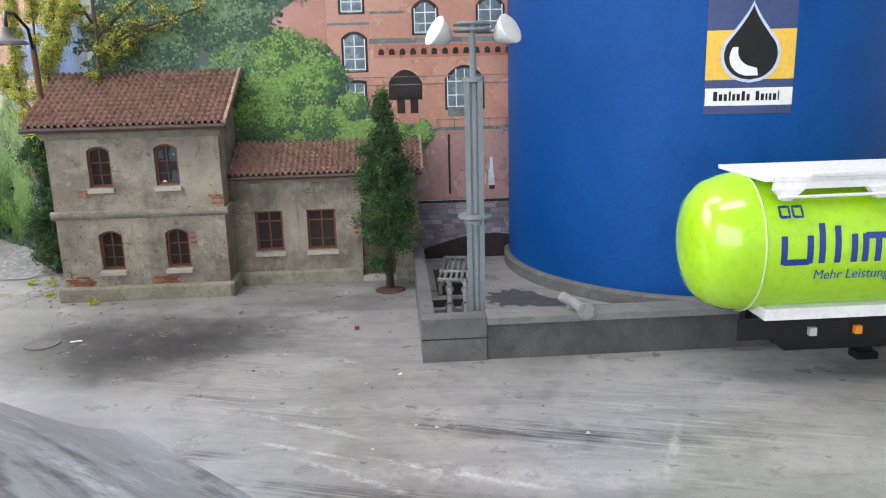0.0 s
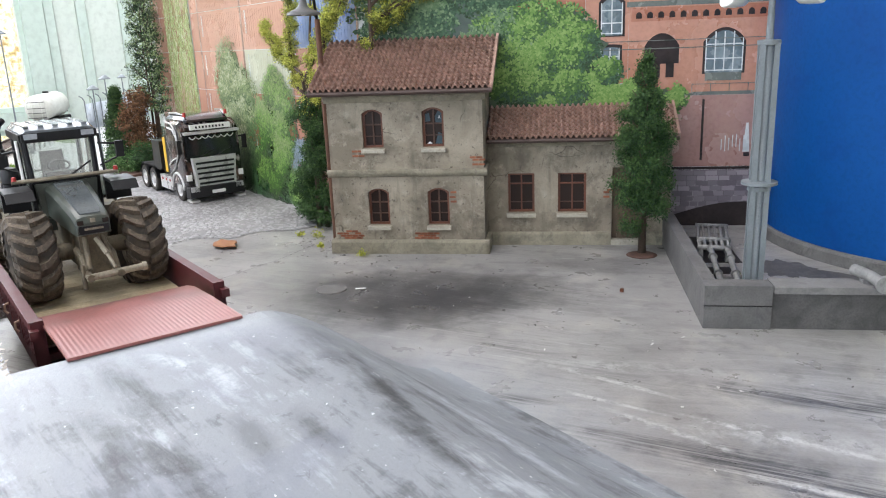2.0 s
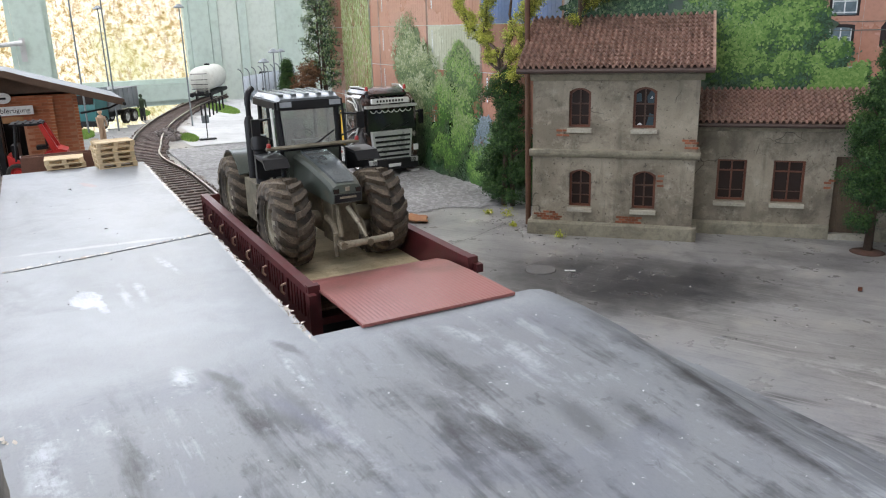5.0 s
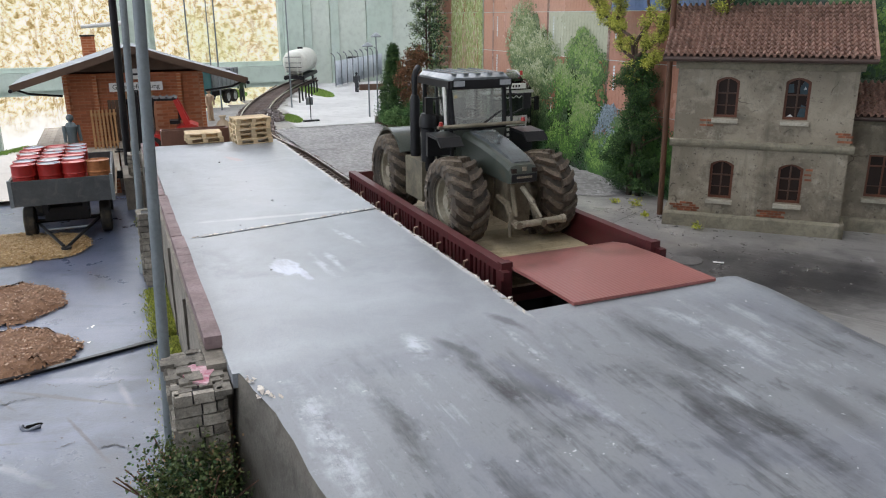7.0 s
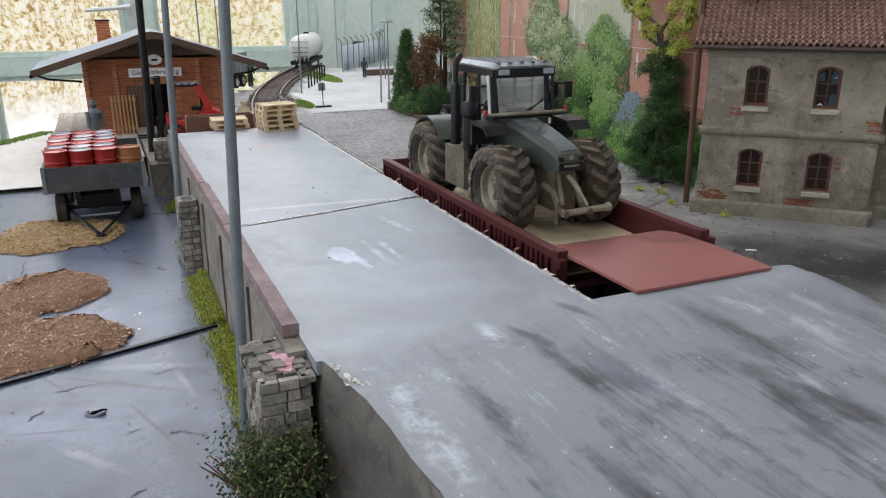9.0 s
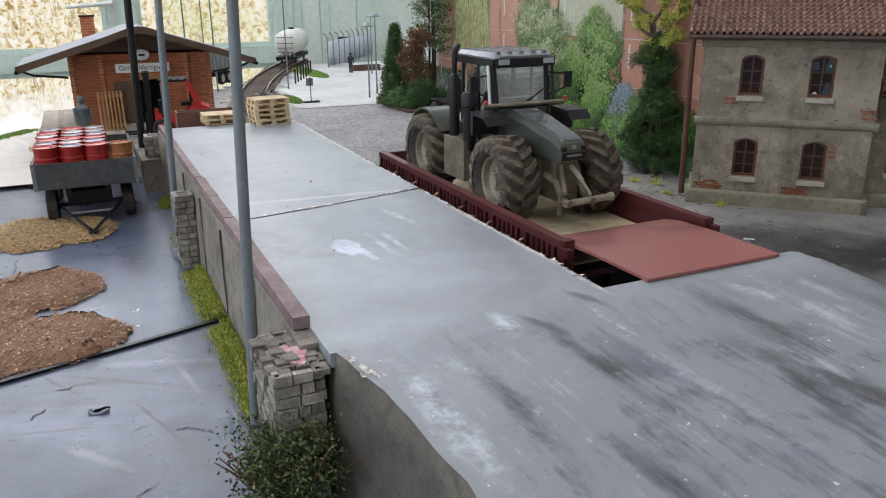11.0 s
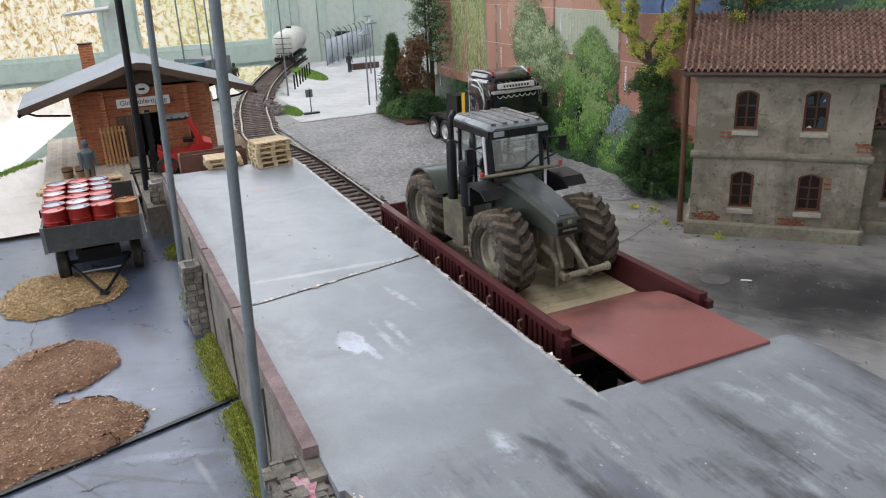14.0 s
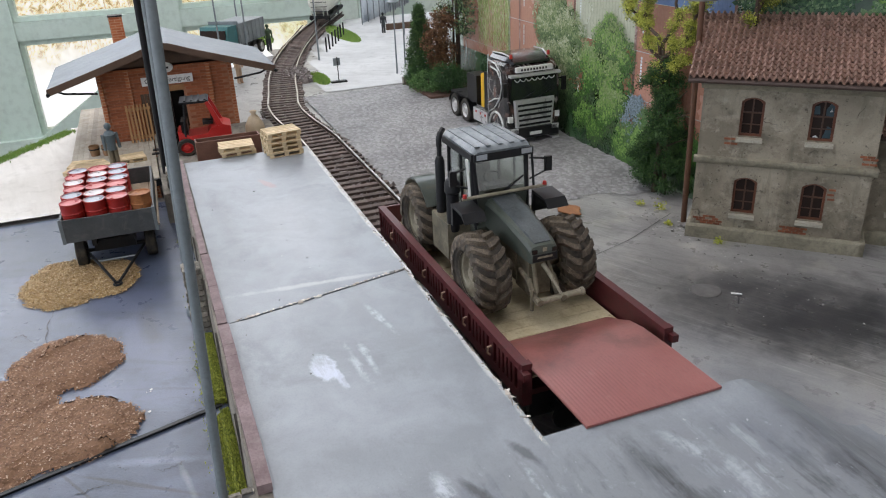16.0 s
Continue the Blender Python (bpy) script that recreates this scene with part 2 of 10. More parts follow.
def rubble_ground(name):
    """Pressed rubble: pale worn stone heads between dark gaps, dusty drifts."""
    n = Nodes(name)
    w = n.coords("world")
    warp = n.node("ShaderNodeVectorMath")
    warp.operation = "ADD"
    wob = n.node("ShaderNodeTexNoise")
    wob.inputs["Scale"].default_value = 160
    n.link(w, wob.inputs["Vector"])
    amt = n.node("ShaderNodeVectorMath")
    amt.operation = "SCALE"
    amt.inputs["Scale"].default_value = 0.006
    n.link(wob.outputs["Color"], amt.inputs[0])
    n.link(w, warp.inputs[0])
    n.link(amt.outputs[0], warp.inputs[1])
    v = n.node("ShaderNodeTexVoronoi")
    v.inputs["Scale"].default_value = 170
    n.link(warp.outputs[0], v.inputs["Vector"])
    head = n.mask(v.outputs["Distance"], 0.62, 0.18)
    big, mid = n.noise(w, 9, 5, 0.6, 0.4), n.noise(w, 60, 6, 0.7)
    col = n.mix(n.mask(big, 0.38, 0.62), lin(0.185, 0.18, 0.18), lin(0.29, 0.285, 0.28))
    col = n.mix(n.math("MULTIPLY", head, 0.4), col, lin(0.34, 0.335, 0.335))
    col = n.mix(n.math("MULTIPLY", n.mask(v.outputs["Distance"], 0.45, 0.75), 0.4), col, lin(0.085, 0.08, 0.08))
    col = n.mix(n.math("MULTIPLY", n.mask(mid, 0.52, 0.68), 0.6), col, lin(0.14, 0.135, 0.135))
    n.bump(n.mix(0.35, head, mid), 0.9, 0.0016)
    return n.put(Base_Color=col, Roughness=0.62)


M = {}
SOOT, PALE = lin(0.035, 0.035, 0.038), lin(0.50, 0.50, 0.49)
M["yard"] = ground_material("yard_ground", lin(0.226, 0.220, 0.211), lin(0.340, 0.332, 0.322), lin(0.081, 0.079, 0.076), 42, 0.4, 0.31, None, (
    # first spot paints the window's bluish sheen into the yard; the rest are marks
    (-2.0, 15.5, 22.0, 7.5, 14, 0.25, 0.7, 0.7, lin(0.41, 0.435, 0.48)), (-11.2, 26.4, 12.0, 7.0, 60, 0.3, 0.75, 0.95, lin(0.032, 0.032, 0.037)), (-17.0, 22.0, 17.0, 10.0, 50, 0.35, 0.5, 0.5, SOOT), (-10.5, 25.8, 13.0, 8.5, 62, 0.3, 0.5, 0.97, SOOT), (-9.2, 26.2, 8.0, 5.0, 65, 0.45, 0.45, 0.85, SOOT), (-17.5, 24.5, 5.5, 2.6, 60, 0.5, 0.4, 0.6, SOOT), (-13.2, 44.1, 5.0, 1.8, 35, 0.5, 0.35, 0.5, SOOT), (-4.5, 16.5, 5.0, 3.0, 20, 0.6, 0.45, 0.5, SOOT),
    (5.5, 19.4, 3.6, 0.7, 40, 0.5, 0.4, 0.8, SOOT), (16.5, 31.4, 9.0, 1.5, 30, 0.7, 0.4, 0.9, SOOT), (17.5, 23.0, 7.0, 1.9, 27, 0.7, 0.4, 0.9, SOOT), (24.0, 26.0, 8.0, 1.9, 27, 0.7, 0.4, 0.9, SOOT), (17.0, 26.4, 5.5, 0.3, 20, 0.6, 0.3, 0.95, PALE), (22.5, 24.6, 7.0, 0.35, 25, 0.7, 0.3, 0.9, PALE), (13.5, 21.5, 5.0, 0.9, 30, 0.8, 0.3, 0.6, SOOT), (24.0, 36.8, 6.0, 1.2, 42, 0.8, 0.3, 0.5, SOOT), (-8.5, 41.0, 6.0, 3.2, 45, 0.5, 0.25, 0.4, SOOT),
    (7.1, 24.9, 4.6, 0.28, 15, 0.8, 0.3, 0.85, PALE), (9.5, 23.2, 3.4, 0.22, 20, 0.9, 0.3, 0.8, PALE), (13.0, 23.0, 4.0, 0.3, 10, 0.9, 0.3, 0.7, PALE), (6.0, 26.4, 7.0, 1.0, 40, 0.9, 0.35, 0.45, PALE), (19.0, 27.8, 9.0, 1.2, 35, 0.9, 0.3, 0.45, PALE),
    (23.5, 34.5, 4.2, 0.35, 110, 0.5, 0.3, 0.55, PALE), (0.0, 24.0, 14.0, 1.5, 12, 0.7, 0.4, 0.3, SOOT), (-33.5, 21.5, 6.0, 5.0, 20, 0.5, 0.5, 0.4, SOOT), (-11.0, 40.5, 1.0, 0.3, 45, 0.7, 0.3, 0.7, PALE), (8, 46, 6, 4, 45, 0.5, 0.4, 0.3, SOOT)), None, 27)


def ramp_plaster(name, slab_tones, ramp_tones, spots):
    """Smooth blue-grey slab that turns into hard-brushed, stained plaster on the ramp."""
    n = Nodes(name)
    w = n.coords("world")
    big, mid, fine, grit = n.noise(w, 9, 5, 0.6, 0.5), n.noise(w, 34, 6, 0.66, 0.3), n.noise(w, 150, 5, 0.7), n.noise(w, 800, 3)
    a, light, dark = slab_tones
    slab = n.mix(n.mask(n.mix(0.45, big, mid), 0.40, 0.60), a, light)
    slab = n.mix(n.math("MULTIPLY", n.mask(n.noise(w, 16, 6, 0.7, 1.2), 0.50, 0.66), 0.45), slab, dark)
    slab = n.mix(n.math("MULTIPLY", n.mask(fine, 0.60, 0.72), 0.35), slab, light)
    base, pale, deep, blue = ramp_tones
    band = n.noise(n.coords("world", (1.0, 8.0, 1.0), 4), 8, 6, 0.62, 0.55)
    brush = n.noise(n.coords("world", (5.0, 30.0, 1.0), 5), 7, 9, 0.78, 0.5)
    mixed = n.math("ADD", n.math("ADD", n.math("MULTIPLY", band, 0.42), n.math("MULTIPLY", brush, 0.24)), n.math("MULTIPLY", mid, 0.34))
    ramp = n.ramp(mixed, [(0.40, pale), (0.46, base), (0.515, base), (0.585, deep), (0.66, tuple(c * 0.75 for c in deep[:3]) + (1,))])
    ramp = n.mix(n.math("MULTIPLY", n.mask(n.noise(w, 14, 3, 0.5, 0.9), 0.53, 0.66), 0.4), ramp, blue)
    ramp = n.mix(n.math("MULTIPLY", n.mask(fine, 0.62, 0.70), 0.7), ramp, pale)
    ramp = n.mix(n.math("MULTIPLY", n.mask(n.noise(w, 120, 6, 0.75, 0.8), 0.60, 0.66), 0.55), ramp, deep)
    ramp = n.mix(n.mask(n.noise(w, 330, 2, 0.5), 0.735, 0.76), ramp, lin(0.62, 0.64, 0.66))
    along = n.node("ShaderNodeSeparateXYZ")
    n.link(w, along.inputs[0])
    far = n.math("ADD", along.outputs["X"], n.math("MULTIPLY", n.math("SUBTRACT", n.noise(w, 22, 5, 0.65, 0.5), 0.5), 0.14))
    on_ramp = n.mask(n.math("ADD", far, 0.5), 0.49, 0.56)
    col = n.mix(on_ramp, slab, ramp)
    for x, y, rx, ry, turn, ragged, sharp, amount, tone in spots:
        worn = n.spot(x, y, rx, ry, turn, ragged, 45, sharp)
        if tone is SOOT:
            worn = n.math("MULTIPLY", worn, n.mask(n.mix(0.55, brush, mid), 0.36, 0.55))
        elif tone is WHITEN:
            worn = n.math("MULTIPLY", worn, n.mask(n.mix(0.5, brush, mid), 0.36, 0.52))
        elif tone is CHALK:
            worn = n.math("MULTIPLY", worn, n.mask(n.mix(0.55, brush, fine), 0.44, 0.56))
        col = n.mix(n.math("MULTIPLY", worn, amount), col, tone)
    col = n.mix(n.math("MULTIPLY", n.mask(grit, 0.5, 0.8), 0.28), col, dark)
    n.bump(n.mix(0.4, n.mix(0.5, fine, brush), grit), 0.4, 0.0007)
    rough = n.math("ADD", n.math("MULTIPLY", n.mix(0.5, mid, fine), 0.4), 0.18)
    rough = n.math("ADD", rough, n.math("MULTIPLY", on_ramp, 0.08))
    return n.put(Base_Color=col, Roughness=rough, Specular_IOR_Level=0.42)


WHITEN = lin(0.55, 0.59, 0.68)
DEEP, CHALK = lin(0.075, 0.077, 0.084), lin(0.56, 0.60, 0.65)
M["slab"] = ramp_plaster("platform_plaster", (lin(0.228, 0.246, 0.265), lin(0.316, 0.340, 0.366), lin(0.152, 0.166, 0.177)), (lin(0.240, 0.256, 0.274), lin(0.385, 0.412, 0.442), lin(0.108, 0.113, 0.121), lin(0.185, 0.20, 0.245)), (
    (-36.0, -2.3, 16.0, 0.2, 0, 0.9, 0.3, 0.75, lin(0.60, 0.60, 0.58)), (-9.0, -2.3, 11.0, 0.2, 0, 0.9, 0.3, 0.75, lin(0.60, 0.60, 0.58)), (-20.3, -8.3, 0.35, 6.2, -5, 0.9, 0.3, 0.5, lin(0.56, 0.57, 0.56)), (-35.0, -12.5, 9.0, 1.0, 0, 0.8, 0.4, 0.35, lin(0.19, 0.20, 0.20)), (-12.0, -5.5, 5.0, 1.2, 20, 0.8, 0.5, 0.35, lin(0.20, 0.215, 0.22)), (-27.0, -5.0, 6.0, 1.5, -15, 0.8, 0.5, 0.3, lin(0.21, 0.225, 0.23)),
    (-10.3, -10.1, 1.7, 0.8, 4, 0.6, 0.1, 0.9, WHITEN), (-9.0, -9.6, 1.6, 0.3, 6, 0.9, 0.15, 0.7, WHITEN), (-9.6, -8.4, 2.2, 0.4, 4, 0.9, 0.3, 0.6, CHALK), (-10.2, -7.7, 2.0, 0.3, 2, 0.9, 0.3, 0.6, CHALK), (-14, -5.8, 2.2, 0.25, 10, 1.0, 0.3, 0.6, CHALK),
    (-30, -8, 9, 4, 0, 0.6, 0.4, 0.4, lin(0.42, 0.44, 0.46)), (-42, -8, 1.6, 0.4, 20, 0.9, 0.2, 0.35, lin(0.45, 0.22, 0.17)),
    (4.4, 1.2, 4.0, 0.9, 5, 0.6, 0.42, 0.8, SOOT), (10.3, 1.3, 4.5, 0.9, 2, 0.6, 0.42, 0.85, SOOT), (9.6, 9.7, 5.5, 0.55, -10, 0.7, 0.35, 0.8, SOOT), (14.5, 8.8, 5.5, 0.8, 4, 0.7, 0.4, 0.85, SOOT), (3.0, 9.9, 3.5, 0.9, 25, 0.6, 0.42, 0.25, SOOT),
    (9.9, 3.9, 2.3, 0.8, -7, 0.7, 0.4, 0.5, DEEP), (11.1, 5.8, 2.7, 0.9, -2, 0.7, 0.4, 0.5, DEEP), (8.8, -0.4, 3.0, 0.6, -8, 0.7, 0.42, 0.7, SOOT), (5.2, -6.1, 4.2, 0.55, 6, 0.6, 0.42, 0.85, SOOT), (6.8, 7.6, 5.0, 0.7, 6, 0.7, 0.42, 0.35, SOOT), (10.2, 12.6, 7.0, 1.2, 7, 0.6, 0.45, 0.5, CHALK), (5.8, -4.4, 4.6, 0.5, 21, 0.7, 0.42, 0.45, lin(0.17, 0.18, 0.245)), (8.0, 0.6, 4.2, 1.0, 20, 0.7, 0.42, 0.6, SOOT),
    (1.7, -6.4, 1.6, 0.35, 22, 1.0, 0.3, 0.8, DEEP), (0.6, -3.4, 1.3, 0.3, 20, 1.0, 0.3, 0.7, DEEP), (6.1, -10.0, 4.6, 0.5, 3, 0.8, 0.42, 0.75, SOOT), (13, -7.5, 6.0, 0.8, 8, 0.8, 0.42, 0.75, SOOT), (20, 3, 8, 1.0, 4, 0.8, 0.42, 0.45, SOOT), (30, 6, 9, 1.0, 0, 0.8, 0.42, 0.3, SOOT), (20, -3, 8, 0.9, 5, 0.8, 0.42, 0.6, SOOT), (22, 14.5, 7, 2.0, -2, 0.6, 0.5, 0.55, CHALK),
    (6.0, -12.3, 4.5, 0.8, 3, 0.8, 0.4, 0.7, CHALK), (1.0, -7.7, 1.4, 0.6, 0, 0.9, 0.35, 0.75, CHALK), (4.6, 13.4, 5.5, 0.9, 30, 0.6, 0.42, 0.5, CHALK), (12, 13.0, 7, 1.0, -4, 0.7, 0.42, 0.5, CHALK), (2.8, 3.4, 1.6, 0.5, 30, 0.9, 0.4, 0.5, CHALK), (5.5, 4.6, 4.5, 0.5, 0, 0.9, 0.4, 0.45, CHALK), (7.5, -3.6, 4.5, 0.5, 8, 1.0, 0.4, 0.45, CHALK), (2.6, -3.8, 1.5, 0.25, 5, 1.0, 0.3, 0.7, CHALK), (0.8, 8.0, 2.0, 4.5, 0, 0.7, 0.5, 0.4, lin(0.40, 0.43, 0.46))))
M["mound"] = M["slab"]
# the pale blue blend and blue spots put window sheen into the colour
M["wet"] = ground_material("dark_yard", lin(0.052, 0.065, 0.098), lin(0.082, 0.102, 0.156), lin(0.026, 0.031, 0.043), 65, 0.4, 0.31, lin(0.17, 0.19, 0.28), (
    (-12.0, -20.5, 5.0, 0.18, 55, 0.9, 0.3, 0.8, SOOT), (-7.5, -19.8, 3.0, 0.12, 20, 0.9, 0.3, 0.9, lin(0.025, 0.025, 0.03)), (-9.0, -24.5, 3.4, 0.14, 75, 0.9, 0.3, 0.8, lin(0.03, 0.03, 0.035)), (-13.5, -24.0, 2.6, 0.12, 30, 0.9, 0.3, 0.8, lin(0.03, 0.03, 0.035)), (-6.0, -22.5, 2.2, 0.35, 40, 0.8, 0.4, 0.25, PALE), (-11.5, -18.2, 2.5, 0.25, 10, 0.8, 0.4, 0.25, PALE), (-4.0, -18.6, 3.4, 0.7, 10, 0.8, 0.4, 0.6, lin(0.04, 0.042, 0.05)), (-10.5, -26.5, 4.5, 1.2, 60, 0.7, 0.5, 0.5, lin(0.22, 0.235, 0.32)), (-14.0, -20.0, 4.0, 0.5, 70, 0.8, 0.4, 0.5, lin(0.25, 0.27, 0.36)), (-30.0, -19.5, 5.0, 1.0, 5, 0.8, 0.4, 0.6, lin(0.05, 0.052, 0.06))))
M["beige"] = ground_material("pale_road", lin(0.52, 0.49, 0.44), lin(0.66, 0.63, 0.58), lin(0.34, 0.31, 0.27), 10, 0.3)
M["cobble"] = rubble_ground("rubble_ground")
M["soot"] = plain("soot", lin(0.03, 0.03, 0.032), lin(0.06, 0.06, 0.06), 0.6)
M["wallconc"] = plain("old_concrete", lin(0.20, 0.178, 0.147), lin(0.33, 0.297, 0.25), 0.85, 30, 700, bump=0.6, depth=0.0006, dirt=lin(0.07, 0.065, 0.05), amount=0.6)
M["flank"] = plain("mottled_dark_flank", lin(0.085, 0.076, 0.062), lin(0.15, 0.137, 0.115), 0.85, 34, 600, bump=0.7, depth=0.0008, dirt=lin(0.045, 0.04, 0.03), amount=0.5)
M["kerbconc"] = plain("grey_kerb", lin(0.092, 0.090, 0.087), lin(0.155, 0.152, 0.148), 0.8, 40, 800, bump=0.5, dirt=lin(0.07, 0.07, 0.07))
M["oxblood"] = plain("oxblood_paint", lin(0.075, 0.012, 0.014), lin(0.10, 0.018, 0.02), 0.5, 80, 900, dirt=lin(0.05, 0.02, 0.015))
M["blue"] = plain("blue_tank_paint", lin(0.002, 0.058, 0.235), lin(0.003, 0.071, 0.275), 0.5, 14, 300, bump=0.08, spec=0.16, dirt=lin(0.003, 0.046, 0.21))
M["brickred"] = plain("shed_brick", lin(0.30, 0.090, 0.038), lin(0.41, 0.145, 0.06), 0.8, 60, 900, vary=0.4, bump=0.5)
M["white"] = plain("white_paint", lin(0.72, 0.72, 0.70), lin(0.80, 0.80, 0.78), 0.5, 20, 300, bump=0.05)
M["greenframe"] = plain("pale_green_frame", lin(0.55, 0.66, 0.58), lin(0.60, 0.70, 0.63), 0.35, 10, 60, bump=0.03)
M["roomwall"] = plain("room_wall", lin(0.70, 0.69, 0.66), lin(0.76, 0.75, 0.72), 0.9, 3, 80, bump=0.2)
M["roomfloor"] = plain("room_floor", lin(0.22, 0.21, 0.20), lin(0.30, 0.29, 0.27), 0.6, 3, 60)
M["black"] = plain("black_paint", lin(0.010, 0.010, 0.011), lin(0.017, 0.017, 0.018), 0.4, 60, 700, bump=0.1, spec=0.25)
M["steelgrey"] = plain("grey_mast_paint", lin(0.15, 0.175, 0.185), lin(0.20, 0.225, 0.235), 0.5, 50, 600, bump=0.15)

# ---- the setting: ground, platform, ramp, photo wall, room ----
def sheet(name, mat, xs, ys, height, keep=None, label="", category="ground"):
    bm = bm_new()
    grid = {}
    for i, x in enumerate(xs):
        for j, y in enumerate(ys):
            grid[i, j] = bm.verts.new((x, y, height(x, y)))
    for i in range(len(xs) - 1):
        for j in range(len(ys) - 1):
            if keep is None or keep((xs[i] + xs[i + 1]) / 2, (ys[j] + ys[j + 1]) / 2):
                bm.faces.new((grid[i, j], grid[i + 1, j], grid[i + 1, j + 1], grid[i, j + 1]))
    bmesh.ops.delete(bm, geom=[v for v in bm.verts if not v.link_faces], context="VERTS")
    ob = part(name, bm, mat, smooth="all")
    return tagged(ob, label, category, kind="structure")


def steps(a, b, d):
    n = max(1, round((b - a) / d))
    return [a + (b - a) * k / n for k in range(n + 1)]


def on_table(x, y):
    if x < -100 and y < -12 or x < -74 and y < -41 - 15.5 * (x + 74) / 22:
        return False
    return y < 34.5 if x < -30 else y < x + 66


sheet("ground", M["yard"], steps(-185, 96, 4), steps(-62, 112, 4), lambda x, y: 0.03 * soft_noise(x, y, 9), on_table,
      "weathered grey plaster yard of a model diorama")

# rubble-paved yard beside the track, a little proud and lumpy
sheet("rubble_pavement", M["cobble"], steps(-99, -35, 0.42), steps(6.6, 33.2, 0.42),
      lambda x, y: 0.04 + (0.16 + 0.20 * soft_noise(x, y, 0.7, 3) + 0.12 * soft_noise(x, y, 2.7, 5)) * min(1.0, max(0.1, (-37 - 0.28 * (33 - y) - x) / 5)),
      lambda x, y: x < -37 - 0.28 * (33 - y) + 1.2 * soft_noise(x, y, 4, 9), "grey rubble-stone paving beside the railway track", "pavement")

# the wet-looking yard below the platform, and the pale road beside the shed
sheet("yard_low", M["wet"], steps(-58.6, 96, 3), steps(-62, -15.2, 2.6), lambda x, y: 0.10 + 0.05 * soft_noise(x, y, 7, 2), None,
      "smooth blue-grey sealed yard below the loading platform")
sheet("road_pale", M["beige"], steps(-98, -58.9, 0.9), steps(-62, -26.3, 0.9), lambda x, y: 0.5 + 0.05 * soft_noise(x, y, 7, 4), lambda x, y: y > -43 - 15.5 * (x + 74) / 22,
      "pale beige model road beside the goods shed", "road")
bm = bm_new()
prism(bm, [(-5.0, -61), (-17.9, -15.6), (-17.6, -15.6), (-4.65, -61)], 0.12, 0.26, "z")
tagged(part("yard_joint", bm, M["black"], edge=0.05), "dark raised cable strip across the yard", "strip", kind="structure")


def slab_top(x, y):
    return 6.0 + 0.03 * soft_noise(x, y, 5)


# loading platform: two slabs, a retaining wall and the plaster ramp that runs on from it
def slab(x0, x1, bend):
    bm = bm_new()
    xs, ys = steps(x0, x1, 1.2), steps(-14.4, -2.2, 1.2)
    top, low = {}, {}
    for i, x in enumerate(xs):
        for j, y in enumerate(ys):
            s = bend * (y + 8.3) / 12.0
            xx = x + s * ((i == 0) if x0 > -30 else (i == len(xs) - 1)) * 1.0
            edge_y = 0.12 * soft_noise(x, 3.3, 1.6) if j == len(ys) - 1 else 0
            top[i, j] = bm.verts.new((xx, y + edge_y, slab_top(x, y) + (-0.05 if (i == 0 or (i == len(xs) - 1 and x1 < 0)) else 0)))
    for i in range(len(xs) - 1):
        for j in range(len(ys) - 1):
            bm.faces.new((top[i, j], top[i + 1, j], top[i + 1, j + 1], top[i, j + 1]))
    ex = bmesh.ops.extrude_face_region(bm, geom=list(bm.faces))
    for v in ex["geom"]:
        if isinstance(v, bmesh.types.BMVert):
            v.co.z -= 0.55
    return bm


plat = thing("loading_platform", at(0, 0), "pale grey cracked concrete loading platform with a retaining wall", "platform", kind="structure")
part("slab", slab(-52.0, -18.65, -2.5), M["slab"], plat, smooth=30)
part("slab", slab(-18.45, 0.82, -2.5), M["slab"], plat, smooth=30)
bm = bm_new()
box(bm, -51.7, -14.2, 0.0, 0.4, -2.7, 5.42)
part("core", bm, M["black"], plat)
bm = bm_new()
ws = steps(-51.9, -0.6, 1.0)
rows = [[bm.verts.new((x, y + (0.06 * soft_noise(x, z, 2.0, 6) if y < -15 else 0), z + (0.08 * soft_noise(x, 1, 1.5) if z > 5 else 0))) for y, z in ((-15.2, 0.0), (-15.18, 1.5), (-15.15, 3.0), (-15.12, 4.5), (-15.1, 5.85), (-14.25, 5.85), (-14.25, 0.0))] for x in ws]
for p, q in zip(rows, rows[1:]):
    for k in range(6):
        bm.faces.new((p[k], q[k], q[k + 1], p[k + 1]))
bm.faces.new(rows[0])
bm.faces.new(rows[-1][::-1])
part("retaining_wall", bm, M["wallconc"], plat, "stained brown-grey concrete retaining wall", edge=0.05)
M["wornbeam"] = plain("worn_beam", lin(0.16, 0.105, 0.105), lin(0.30, 0.225, 0.225), 0.75, 60, 700, bump=0.7, depth=0.0006, dirt=lin(0.27, 0.22, 0.21), amount=0.3)
# cast joints of the wall, with a chipped dark edge
for x in (-43.0, -33.0, -24.8, -17.2, -8.6):
    bm = bm_new()
    for k in range(9):
        z = 0.4 + k * 0.58
        o, w = 0.06 * rng.gauss(0, 1), 0.008 + 0.03 * rng.random() ** 2
        box(bm, x + o - w, -15.235, z, x + o + w, -15.1, z + 0.6)
    part("wall_joint", bm, M["flank"], plat, "dark chipped joint in the wall")
